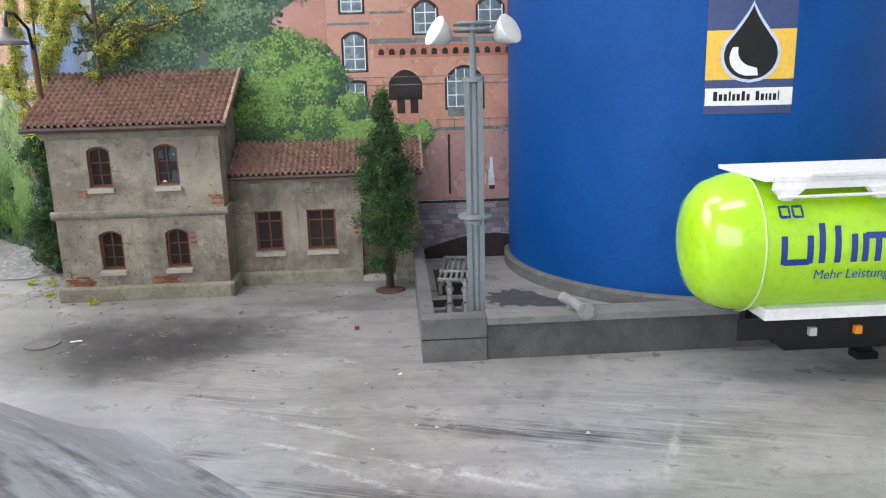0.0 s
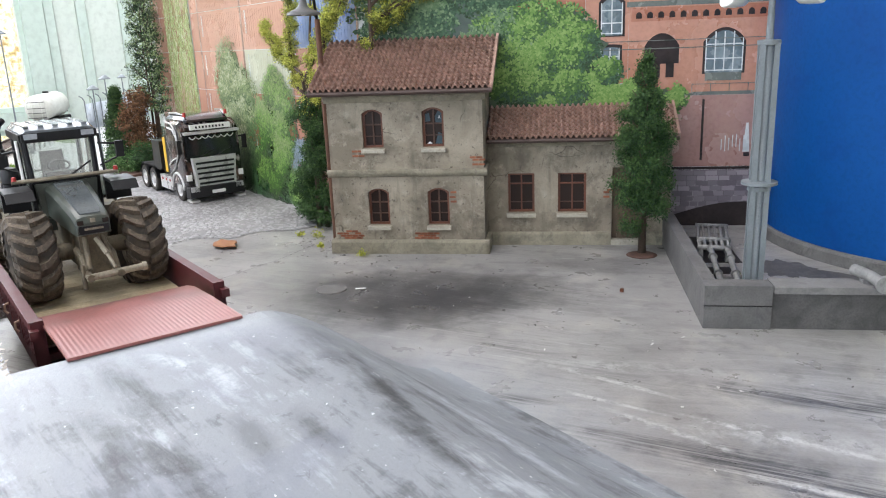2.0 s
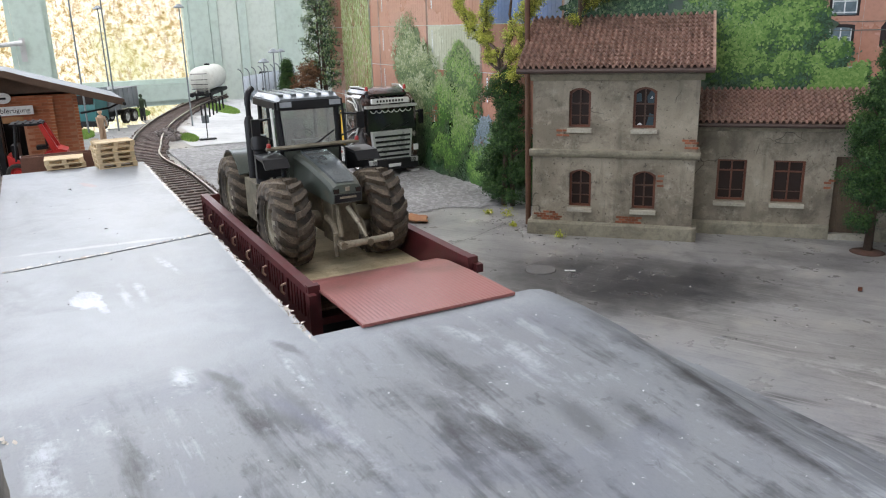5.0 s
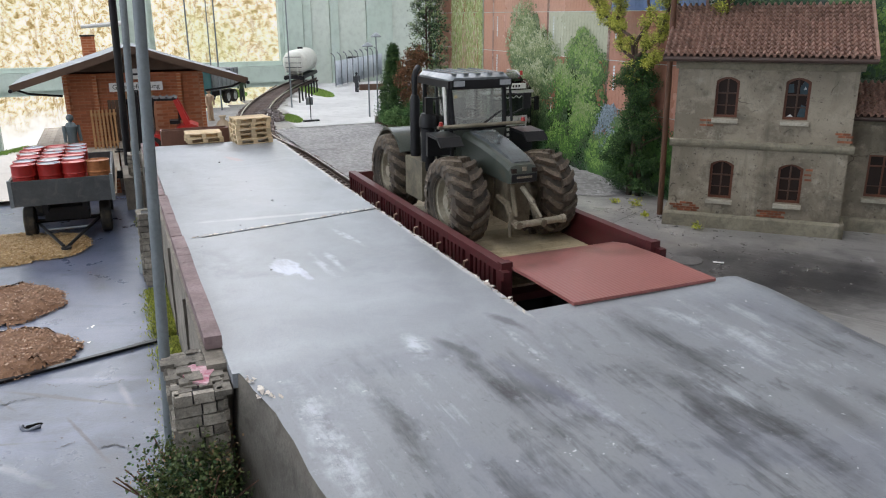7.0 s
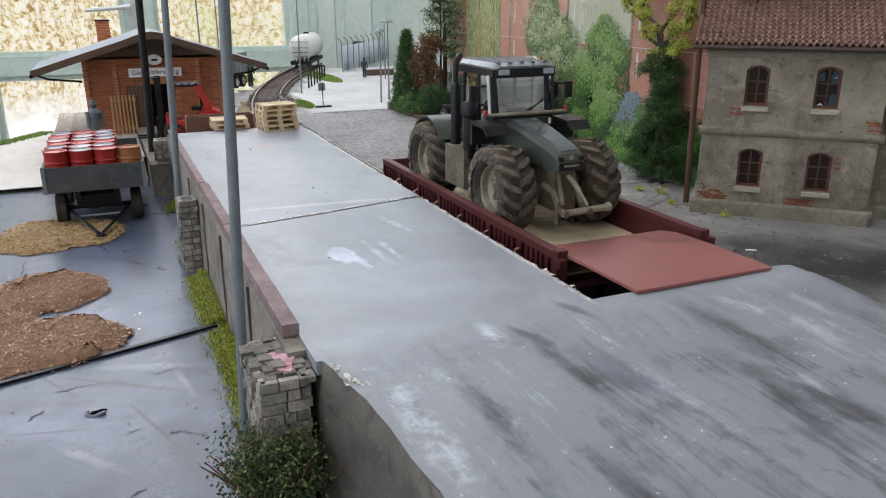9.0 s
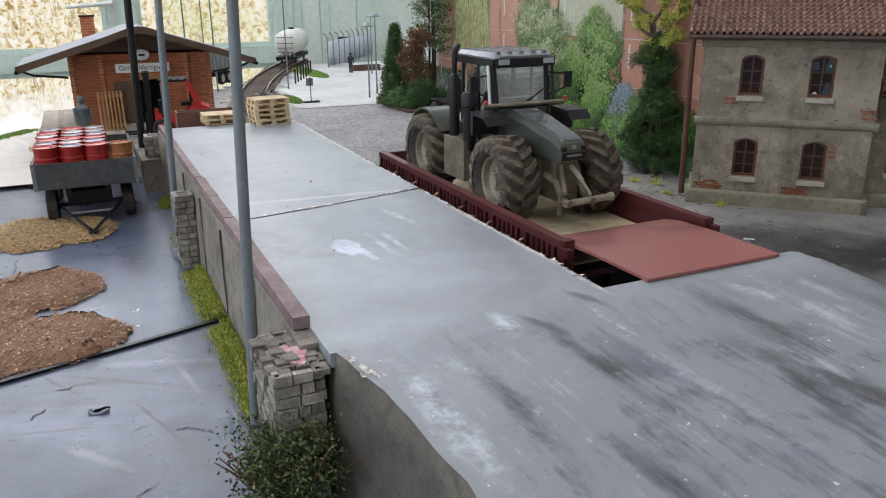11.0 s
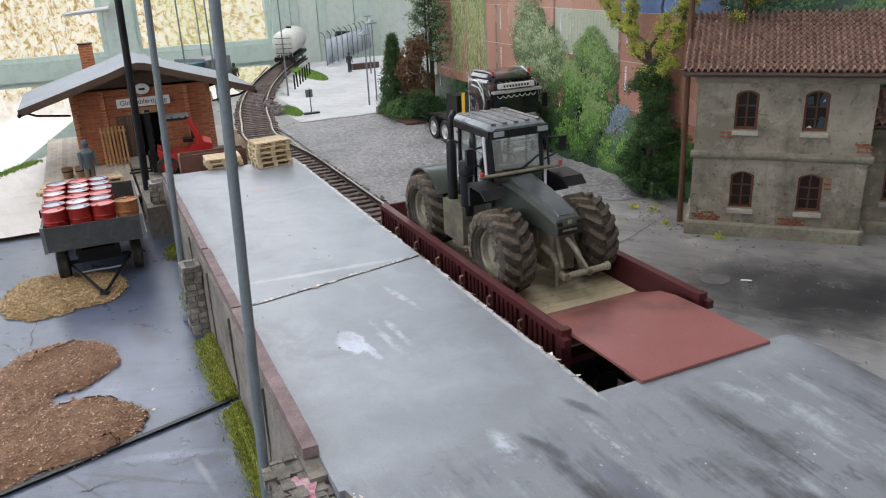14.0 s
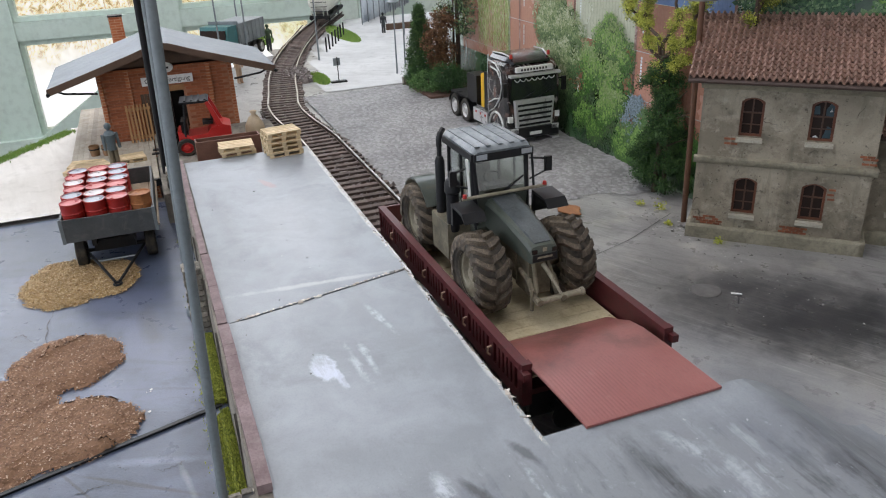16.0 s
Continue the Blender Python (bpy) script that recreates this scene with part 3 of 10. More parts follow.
# timber kerb beams with steel straps along the wall's top
for x0, x1, y0, y1 in ((-51.5, -27.7, -15.0, -14.55), (-27.4, -16.8, -14.98, -14.42), (-16.6, -1.8, -15.0, -14.36)):
    bm = bm_new()
    for k in range(12):
        xa, xb = x0 + (x1 - x0) * k / 12, x0 + (x1 - x0) * (k + 1) / 12
        w = [0.04 * soft_noise(q, 1.7, 2.3) for q in (xa, xb)]
        box(bm, xa, y0 + w[0], 5.93, xb, y1 + w[0], 6.42 + w[1])
    part("kerb_beam", bm, M["wornbeam"], plat, "worn mauve-brown timber kerb beam", edge=0.08)


def ramp_height(x, y):
    base = slab_top(x, y) - 0.085 * max(0.0, x - 0.82) + 0.0425 * min(1.0, max(0.0, x - 0.82))
    foot = 18.6
    if y > 9.0:
        k = min(1.0, (y - 9.0) / (foot - 9.0))
        k = 0.45 * k + 0.55 * k * k * (3 - 2 * k)
        base *= 1 - k
    return max(base, 0.05) + (0.07 * soft_noise(x, y, 3.2) + 0.03 * soft_noise(x, y, 0.9)) * min(1.0, base) * min(1.0, max(0.0, (x - 0.82) / 2.5))


def ramp_edge(x):
    return -14.2 + 1.35 * (1 - math.exp(-max(0.0, x - 0.82) / 4.5))


ramp = sheet("ramp", M["mound"], [0.82] + steps(1.4, 95, 0.8), steps(-14.2, 19.0, 0.6), ramp_height, None, "brushed pale grey plaster ramp leading up to the platform", "ramp")
for v in ramp.data.vertices:
    x, y = v.co.x / CM, v.co.y / CM
    if y < -9.0:
        shift = (ramp_edge(x) + 14.2) * (-9.0 - y) / 5.2
        if y < -14.0:
            shift += 0.10 * soft_noise(x, 4.4, 0.9) + 0.05 * soft_noise(x, 2.2, 0.3)
        v.co.y += shift * CM
# its end wall behind the wagon and its flank above the low yard
bm = bm_new()
ys = steps(-14.2, 18.9, 0.6)
poly = [(y, ramp_height(0.82, y) - 0.04) for y in ys] + [(18.9, 0.0), (-14.2, 0.0)]
prism(bm, poly, -0.3, 0.815, "x")
tagged(part("ramp_end_wall", bm, M["mound"]), "plaster end face of the ramp", "wall", kind="structure")
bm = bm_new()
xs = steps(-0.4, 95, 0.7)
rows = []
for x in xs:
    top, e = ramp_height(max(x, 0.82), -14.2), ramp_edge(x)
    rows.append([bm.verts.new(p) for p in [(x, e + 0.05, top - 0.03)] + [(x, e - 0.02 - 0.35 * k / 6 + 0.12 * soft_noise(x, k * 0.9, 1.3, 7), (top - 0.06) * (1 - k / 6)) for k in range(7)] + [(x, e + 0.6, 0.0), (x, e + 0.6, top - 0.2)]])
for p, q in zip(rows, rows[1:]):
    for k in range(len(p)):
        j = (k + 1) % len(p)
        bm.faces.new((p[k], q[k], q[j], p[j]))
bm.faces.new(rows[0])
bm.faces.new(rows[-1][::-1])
tagged(part("ramp_side_wall", bm, M["flank"], smooth="all"), "mottled dark brown concrete flank of the ramp", "wall", kind="structure")

# ---- the room round the model: floor, walls, ceiling, window wall ----
bm = bm_new()
box(bm, -230, -200, -82, 230, 130, -78)
tagged(part("floor", bm, M["roomfloor"]), "grey room floor under the model table", "floor", kind="structure")
bm = bm_new()
box(bm, -230, -200, 182, 230, 130, 186)
tagged(part("ceiling", bm, M["roomwall"]), "white room ceiling", "ceiling", kind="structure")
bm = bm_new()
box(bm, -230, 126, -78, 230, 130, 182)
tagged(part("wall_north", bm, M["roomwall"]), "white room wall behind the photo panels", "wall", kind="structure")
bm = bm_new()
box(bm, 226, -200, -78, 230, 126, 182)
tagged(part("wall_east", bm, M["roomwall"]), "white room wall", "wall", kind="structure")
bm = bm_new()
box(bm, -206, -200, -78, 226, -196, 10)
box(bm, -206, -200, 150, 226, -196, 182)
box(bm, -206, -200, 10, -150, -196, 150)
box(bm, 180, -200, 10, 226, -196, 150)
tagged(part("wall_south", bm, M["roomwall"]), "white room wall, out of view, with an assumed window opening", "wall", kind="structure")
bm = bm_new()
box(bm, -214, -200, -78, -210.5, 126, -30)
box(bm, -214, -200, 150, -210.5, 126, 182)
box(bm, -214, -200, -30, -210.5, -110, 150)
box(bm, -214, 72, -30, -210.5, 126, 150)
tagged(part("wall_west", bm, M["roomwall"]), "white room wall holding the green-framed windows", "wall", kind="structure")


def window_wall():
    """Pale green timber windows: posts, a transom, sashes, sill; each sash frame is a part."""
    win = thing("window_1", at(-210, 0), "pale green painted timber window frames with bright daylight outside", "window", kind="structure")
    glass = Nodes("window_glass")
    g = glass.put(Base_Color=lin(1, 1, 1), Roughness=0.0, Transmission_Weight=1.0, IOR=1.02, Alpha=0.25)
    posts = ((-110, -104), (-57.2, -46.6), (-12.5, -5.0), (32.5, 38))
    for a, b in posts:
        bm = bm_new()
        box(bm, -3, a, -30, 3.0, b, 150)
        part("post", bm, M["greenframe"], win, edge=0.4)
    for (a, b), (c, d) in zip(posts, posts[1:]):
        bm = bm_new()
        box(bm, -2.5, b + 0.02, -1.0, 2.6, c - 0.02, 3.6)
        part("transom", bm, M["greenframe"], win, edge=0.4)
        for lo, hi in ((-26.5, -1.1), (3.7, 149)):
            bm = bm_new()
            w = 1.3
            box(bm, -1.6, b + 0.05, lo, 1.4, b + w, hi)
            box(bm, -1.6, c - w, lo, 1.4, c - 0.05, hi)
            box(bm, -1.6, b + w, lo, 1.4, c - w, lo + w)
            box(bm, -1.6, b + w, hi - w, 1.4, c - w, hi)
            sash = part("sash", bm, M["greenframe"], win, edge=0.2)
            bm = bm_new()
            box(bm, -0.15, b + w, lo + w, 0.15, c - w, hi - w)
            pane = part("pane", bm, g, sash)
            pane.visible_shadow = False
    bm = bm_new()
    box(bm, -3, -104, -30, 5, 32, -26.6)
    part("sill", bm, M["greenframe"], win, edge=0.5)
    # window handle on the middle post
    bm = bm_new()
    box(bm, 3.0, -11.6, 11.5, 3.6, -10.2, 17.5)
    rod(bm, (3.4, -10.9, 16.2), (5.0, -10.9, 16.2), 0.55)
    pipe(bm, [(5.0, -10.9, 16.2), (5.2, -13, 16.1), (5.2, -22, 15.4)], 0.75, 10, 0.5)
    part("handle", bm, plain("white_handle", lin(0.6, 0.6, 0.58), lin(0.66, 0.66, 0.64), 0.3), win, "white window handle", smooth=35)
    # a sloping stay below the transom
    bm = bm_new()
    prism(bm, [(-46.4, -26.4), (-39.5, -26.4), (-12.7, -8.6), (-12.7, -4.0)], 3.2, 4.6, "x")
    part("brace", bm, M["greenframe"], win, "sloping pale green timber brace", edge=0.2)
    bm = bm_new()
    prism(bm, [(-57.4, -25.0), (-57.4, -19.2), (-76.0, -1.2), (-82.0, -1.2)], 3.2, 4.6, "x")
    part("brace", bm, M["greenframe"], win, "sloping pale green timber brace", edge=0.2)


window_wall()


def wall_panels():
    """Tall pale green wall panels beside the window."""
    p = thing("wall_panels", at(-208, 0), "tall pale green panels of a cabinet wall", "cabinet")
    for k, (a, b) in enumerate(((38.2, 40.6), (40.8, 46.3), (46.5, 49), (49.2, 57.8), (58, 66.2), (66.4, 78), (78.2, 92))):
        bm = bm_new()
        box(bm, -1.2, a, -30, (0.6, 0.0, 0.6, 0.0, 0.6, 0.0, 0.4)[k], b, 150)
        part("panel", bm, M["greenframe"] if k % 2 == 0 else M["panel"], p, edge=0.1)


M["panel"] = plain("panel_paint", lin(0.64, 0.72, 0.64), lin(0.69, 0.76, 0.69), 0.3, 8, 60, bump=0.02)
wall_panels()


def outdoors():
    """The overexposed hillside outside: a far glowing backdrop of bright ground, scrub and bare stems."""
    n = Nodes("hillside_daylight")
    vec = n.coords("world")
    stems = n.noise(n.coords("world", (1.0, 4.2, 0.9)), 11.0, 8, 0.75, 1.7)
    leaf = n.noise(vec, 42.0, 8, 0.8, 0.5)
    tone = n.ramp(leaf, [(0.36, srgb(136, 112, 66)), (0.43, srgb(198, 174, 122)), (0.49, srgb(238, 226, 194)), (0.56, srgb(254, 251, 242))])
    tone = n.mix(n.math("MULTIPLY", n.mask(n.noise(vec, 1.9, 3), 0.50, 0.62), 0.4), tone, srgb(196, 204, 140))
    tone = n.mix(n.math("MULTIPLY", n.mask(stems, 0.54, 0.58), 0.7), tone, srgb(168, 136, 86))
    height = n.node("ShaderNodeSeparateXYZ")
    n.link(vec, height.inputs[0])
    rim = n.math("ADD", height.outputs["Z"], n.math("MULTIPLY", n.noise(vec, 3.0, 5), 0.3))
    tone = n.mix(n.mask(n.math("ADD", rim, 0.5), 0.34, 0.46), srgb(255, 255, 255), tone)
    mat = n.put(Base_Color=lin(0, 0, 0), Roughness=1.0, Emission_Color=tone, Emission_Strength=1.3)
    bm = bm_new()
    box(bm, -330, -330, -120, -328, 170, 240)
    tagged(part("backdrop", bm, mat), "sunlit autumn hillside with bare scrub outside the window", "backdrop", kind="structure")
    # glowing sheet added behind the assumed side opening, out of view
    bm = bm_new()
    box(bm, -180, -290, -40, 210, -288, 210)
    n2 = Nodes("bright_sky")
    tagged(part("backdrop_south", bm, n2.put(Base_Color=lin(0, 0, 0), Emission_Color=srgb(225, 238, 255), Emission_Strength=1.6)), "glowing sky sheet outside the assumed, unseen side window", "backdrop", kind="structure")


outdoors()

# ---- the station house, half a building against the photo wall ----

def old_plaster():
    """Weathered plaster: blotches, dark pits, hairline cracks, pale rubbed patches and rain streaks."""
    n = Nodes("old_plaster")
    v = n.coords()
    big, mid, pits, fine = n.noise(v, 22, 5, 0.6, 0.4), n.noise(v, 75, 6, 0.7), n.noise(v, 260, 4, 0.6), n.noise(v, 900, 3)
    col = n.mix(n.mask(big, 0.38, 0.64), lin(0.200, 0.172, 0.128), lin(0.325, 0.284, 0.218))
    col = n.mix(n.math("MULTIPLY", n.mask(mid, 0.54, 0.68), 0.7), col, lin(0.41, 0.368, 0.292))
    col = n.mix(n.math("MULTIPLY", n.mask(n.noise(v, 40, 6, 0.75, 0.3), 0.49, 0.65), 0.75), col, lin(0.105, 0.089, 0.066))
    rain = n.noise(n.coords("object", (14.0, 14.0, 1.6)), 9, 5, 0.6)
    col = n.mix(n.math("MULTIPLY", n.mask(rain, 0.55, 0.68), 0.55), col, lin(0.13, 0.115, 0.085))
    col = n.mix(n.math("MULTIPLY", n.mask(pits, 0.62, 0.68), 0.65), col, lin(0.05, 0.042, 0.031))
    cell = n.node("ShaderNodeTexVoronoi")
    cell.feature = "DISTANCE_TO_EDGE"
    cell.inputs["Scale"].default_value = 26
    warp = n.node("ShaderNodeVectorMath")
    warp.operation = "ADD"
    wob = n.node("ShaderNodeTexNoise")
    wob.inputs["Scale"].default_value = 60
    n.link(v, wob.inputs["Vector"])
    small = n.node("ShaderNodeVectorMath")
    small.operation = "SCALE"
    small.inputs["Scale"].default_value = 0.02
    n.link(wob.outputs["Color"], small.inputs[0])
    n.link(v, warp.inputs[0])
    n.link(small.outputs[0], warp.inputs[1])
    n.link(warp.outputs[0], cell.inputs["Vector"])
    crack = n.math("MULTIPLY", n.mask(cell.outputs["Distance"], 0.011, 0.002), n.mask(n.noise(v, 30, 3), 0.55, 0.61))
    col = n.mix(n.math("MULTIPLY", crack, 0.8), col, lin(0.05, 0.042, 0.03))
    col = n.mix(n.math("MULTIPLY", n.mask(fine, 0.5, 0.8), 0.3), col, lin(0.12, 0.105, 0.08))
    n.bump(n.mix(0.4, n.mix(0.5, mid, pits), fine), 0.7, 0.0007)
    return n.put(Base_Color=col, Roughness=0.9)


M["plaster"] = old_plaster()
M["plinth"] = plain("grey_plinth", lin(0.23, 0.207, 0.15), lin(0.33, 0.30, 0.225), 0.9, 40, 500, bump=0.6, depth=0.0005, dirt=lin(0.12, 0.11, 0.085), amount=0.5)
M["sillstone"] = plain("pale_sill", lin(0.36, 0.335, 0.27), lin(0.46, 0.43, 0.35), 0.8, 60, 600, bump=0.3, dirt=lin(0.22, 0.2, 0.16))
M["brownwood"] = plain("brown_frame", lin(0.095, 0.029, 0.013), lin(0.15, 0.05, 0.022), 0.55, 70, 900, bump=0.2)
M["barwood"] = plain("thin_dark_bar", lin(0.055, 0.024, 0.012), lin(0.085, 0.036, 0.017), 0.6, 70, 900, bump=0.1)
M["doorwood"] = plain("door_boards", lin(0.075, 0.05, 0.03), lin(0.12, 0.085, 0.05), 0.7, 50, 700, bump=0.4)
M["patchbrick"] = plain("bare_brick", lin(0.20, 0.07, 0.035), lin(0.30, 0.115, 0.06), 0.85, 200, 1500, vary=0.5, bump=0.5)
M["tile"] = plain("clay_tile", lin(0.235, 0.138, 0.105), lin(0.42, 0.27, 0.215), 0.65, 90, 1500, vary=0.3, bump=0.3, dirt=lin(0.10, 0.064, 0.05), amount=0.2)
M["tile_far"] = island_mat("clay_tile_rows", [(0.0, lin(0.225, 0.132, 0.10)), (0.4, lin(0.32, 0.195, 0.15)), (0.75, lin(0.41, 0.265, 0.21)), (1.0, lin(0.27, 0.168, 0.13))], 0.75, fine=900, bump=0.3)
M["darkglass"] = Nodes("dark_window_glass").put(Base_Color=lin(0.030, 0.021, 0.018), Roughness=0.16, Specular_IOR_Level=0.2)
M["gutter"] = plain("dark_gutter", lin(0.05, 0.03, 0.024), lin(0.075, 0.045, 0.035), 0.6, 80, 800)


def wall_piece(bm, u0, u1, z0, z1, v0, v1, holes):
    """One storey of a wall with its openings (u0, u1, z0, z1, arch rise)."""
    us = sorted({u0, u1, *(h[0] for h in holes), *(h[1] for h in holes)})
    zs = sorted({z0, z1, *(h[2] for h in holes), *(h[3] for h in holes)})
    for a, b in zip(us, us[1:]):
        for c, d in zip(zs, zs[1:]):
            if not any(h[0] < (a + b) / 2 < h[1] and h[2] < (c + d) / 2 < h[3] for h in holes):
                box(bm, a, v0, c, b, v1, d)
    for a, b, lo, hi, rise in holes:
        if rise:
            arc = [(a + (b - a) * k / 8, hi - rise + rise * math.sin(math.pi * k / 8) ** 0.8) for k in range(9)]
            prism(bm, arc[:5] + [(a, hi)], v0, v1, "y")
            prism(bm, arc[4:] + [(b, hi)], v0, v1, "y")
    bmesh.ops.remove_doubles(bm, verts=bm.verts, dist=0.001)


def house_window(parent, a, b, lo, hi, rise, wall, cols, rows, top):
    """Brown casement: frame, mullions, panes, and a stone sill outside."""
    w = thing("window", at(0, 0), "brown-framed window with dark small panes", "window")
    w.parent = parent
    del w["category"]
    bm = bm_new()
    f, v0, v1 = 0.2, wall + 0.28, wall + 0.52
    outer = [(a, lo), (b, lo)] + [(b - (b - a) * k / 8, hi - rise + rise * math.sin(math.pi * k / 8) ** 0.8) for k in range(9)]
    inner = [(a + f, lo + f), (b - f, lo + f)] + [(b - f - (b - a - 2 * f) * k / 8, hi - rise - f * 0.9 + rise * math.sin(math.pi * k / 8) ** 0.8) for k in range(9)]
    n = len(outer)
    ring = [[bm.verts.new((u, v, z)) for u, z in loop] for v in (v0, v1) for loop in (outer, inner)]
    for k in range(n):
        j = (k + 1) % n
        bm.faces.new((ring[0][k], ring[0][j], ring[1][j], ring[1][k]))
        bm.faces.new((ring[2][k], ring[2][j], ring[3][j], ring[3][k]))
        bm.faces.new((ring[1][k], ring[1][j], ring[3][j], ring[3][k]))
        bm.faces.new((ring[0][k], ring[0][j], ring[2][j], ring[2][k]))
    frame_ob = part("window_frame", bm, M["brownwood"], w)
    for k in range(1, cols):
        u = a + (b - a) * k / cols
        bm = bm_new()
        box(bm, u - 0.06, v0 + 0.03, lo + f, u + 0.075, v1 - 0.03, hi - f - (0.0 if rise == 0 else rise * 0.1))
        part("mullion", bm, M["brownwood" if rise == 0 else "barwood"], w)
    for k, z in enumerate(rows):
        bm = bm_new()
        t = 0.065 if k == top else 0.04
        box(bm, a + f, v0 + 0.05, z - t, b - f, v1 - 0.05, z + t)
        part("glazing_bar", bm, M["brownwood" if rise == 0 and k == top else "barwood"], w)
    zs = [lo + f, *rows, hi - f * 0.8]
    for i in range(cols):
        for z0, z1 in zip(zs, zs[1:]):
            bm = bm_new()
            box(bm, max(a + f * 0.8, a + (b - a) * i / cols + 0.02), v1 - 0.1, z0, min(b - f * 0.8, a + (b - a) * (i + 1) / cols - 0.02), v1 - 0.06, z1)
            part("pane", bm, M["darkglass"], w)
    bm = bm_new()
    prism(bm, [(wall - 0.36, lo - 0.42), (wall - 0.36, lo - 0.12), (wall + 0.3, lo - 0.02), (wall + 0.3, lo - 0.42)], a - 0.12, b + 0.12, "x")
    part("sill", bm, M["sillstone"], w, "pale stone sill", edge=0.06)


def bricks(parent, spots, wall):
    """Bare bricks showing where the plaster has fallen."""
    bm = bm_new()
    box(bm, 0, 0, 0, 0.52, 0.12, 0.17)
    me = mesh_of(bm, "brick", M["patchbrick"], edge=0.025)
    for u0, u1, z0, z1 in spots:
        row, z = 0, z0
        while z < z1:
            u = u0 + (0.28 if row % 2 else 0) + 0.3 * rng.random() * abs(z - (z0 + z1) / 2) / (z1 - z0)
            while u < u1 - 0.4 * rng.random():
                if rng.random() < 0.84:
                    ob = new("brick", me)
                    ob.parent = parent
                    ob.matrix_local = at(u, wall - 0.045 - 0.04 * rng.random(), z, 0, 0, 2 * (rng.random() - 0.5))
                u += 0.56
            z += 0.205
            row += 1


def tile_roof(parent, u0, u1, v0, z0, v1, z1, limit):
    """Clay pantiles in courses; the lower courses as single tiles, the rest in one mesh."""
    run, rise = v1 - v0, z1 - z0
    length, ang = math.hypot(run, rise), math.degrees(math.atan2(rise, run))
    cols = round((u1 - u0) / 0.50)
    w = (u1 - u0) / cols
    rows = round(length / 0.68)
    d = length / rows

    def tile(bm, m, j=0.0):
        prof = [(0, -0.06), (0.12 * w, 0.15), (0.32 * w, 0.27), (0.54 * w, 0.18), (0.68 * w, -0.04), (w, -0.06)]
        top = [[bm.verts.new(m @ Vector((x, y, h + lift))) for x, h in prof] for y, lift in ((0.0, 0.19), (d * 1.12, 0.0))]
        low = [bm.verts.new(m @ Vector((x, 0.0, h + 0.035))) for x, h in prof]
        for k in range(len(prof) - 1):
            bm.faces.new((top[0][k], top[0][k + 1], top[1][k + 1], top[1][k]))
            bm.faces.new((low[k], low[k + 1], top[0][k + 1], top[0][k]))

    base = at(0, 0)
    bm = bm_new()
    tile(bm, Matrix())
    me = mesh_of(bm, "roof_tile", M["tile"])
    rest = bm_new()
    count = 0
    slope = Matrix.Rotation(radians(ang), 4, "X")
    for r in range(rows):
        for c in range(cols):
            loc = Matrix.Translation((u0 + c * w, v0 + run * r / rows, z0 + rise * r / rows)) @ slope @ Matrix.Rotation(radians(rng.uniform(-0.7, 0.7)), 4, "Z") @ Matrix.Translation((0, rng.uniform(-0.02, 0.02), rng.uniform(0, 0.02)))
            if count < limit:
                ob = new("roof_tile", me)
                ob.parent = parent
                loc.translation *= CM
                ob.matrix_local = loc
                count += 1
            else:
                tile(rest, loc)
    tagged(part("roof_tile", rest, M["tile_far"], parent), kind="stuff")


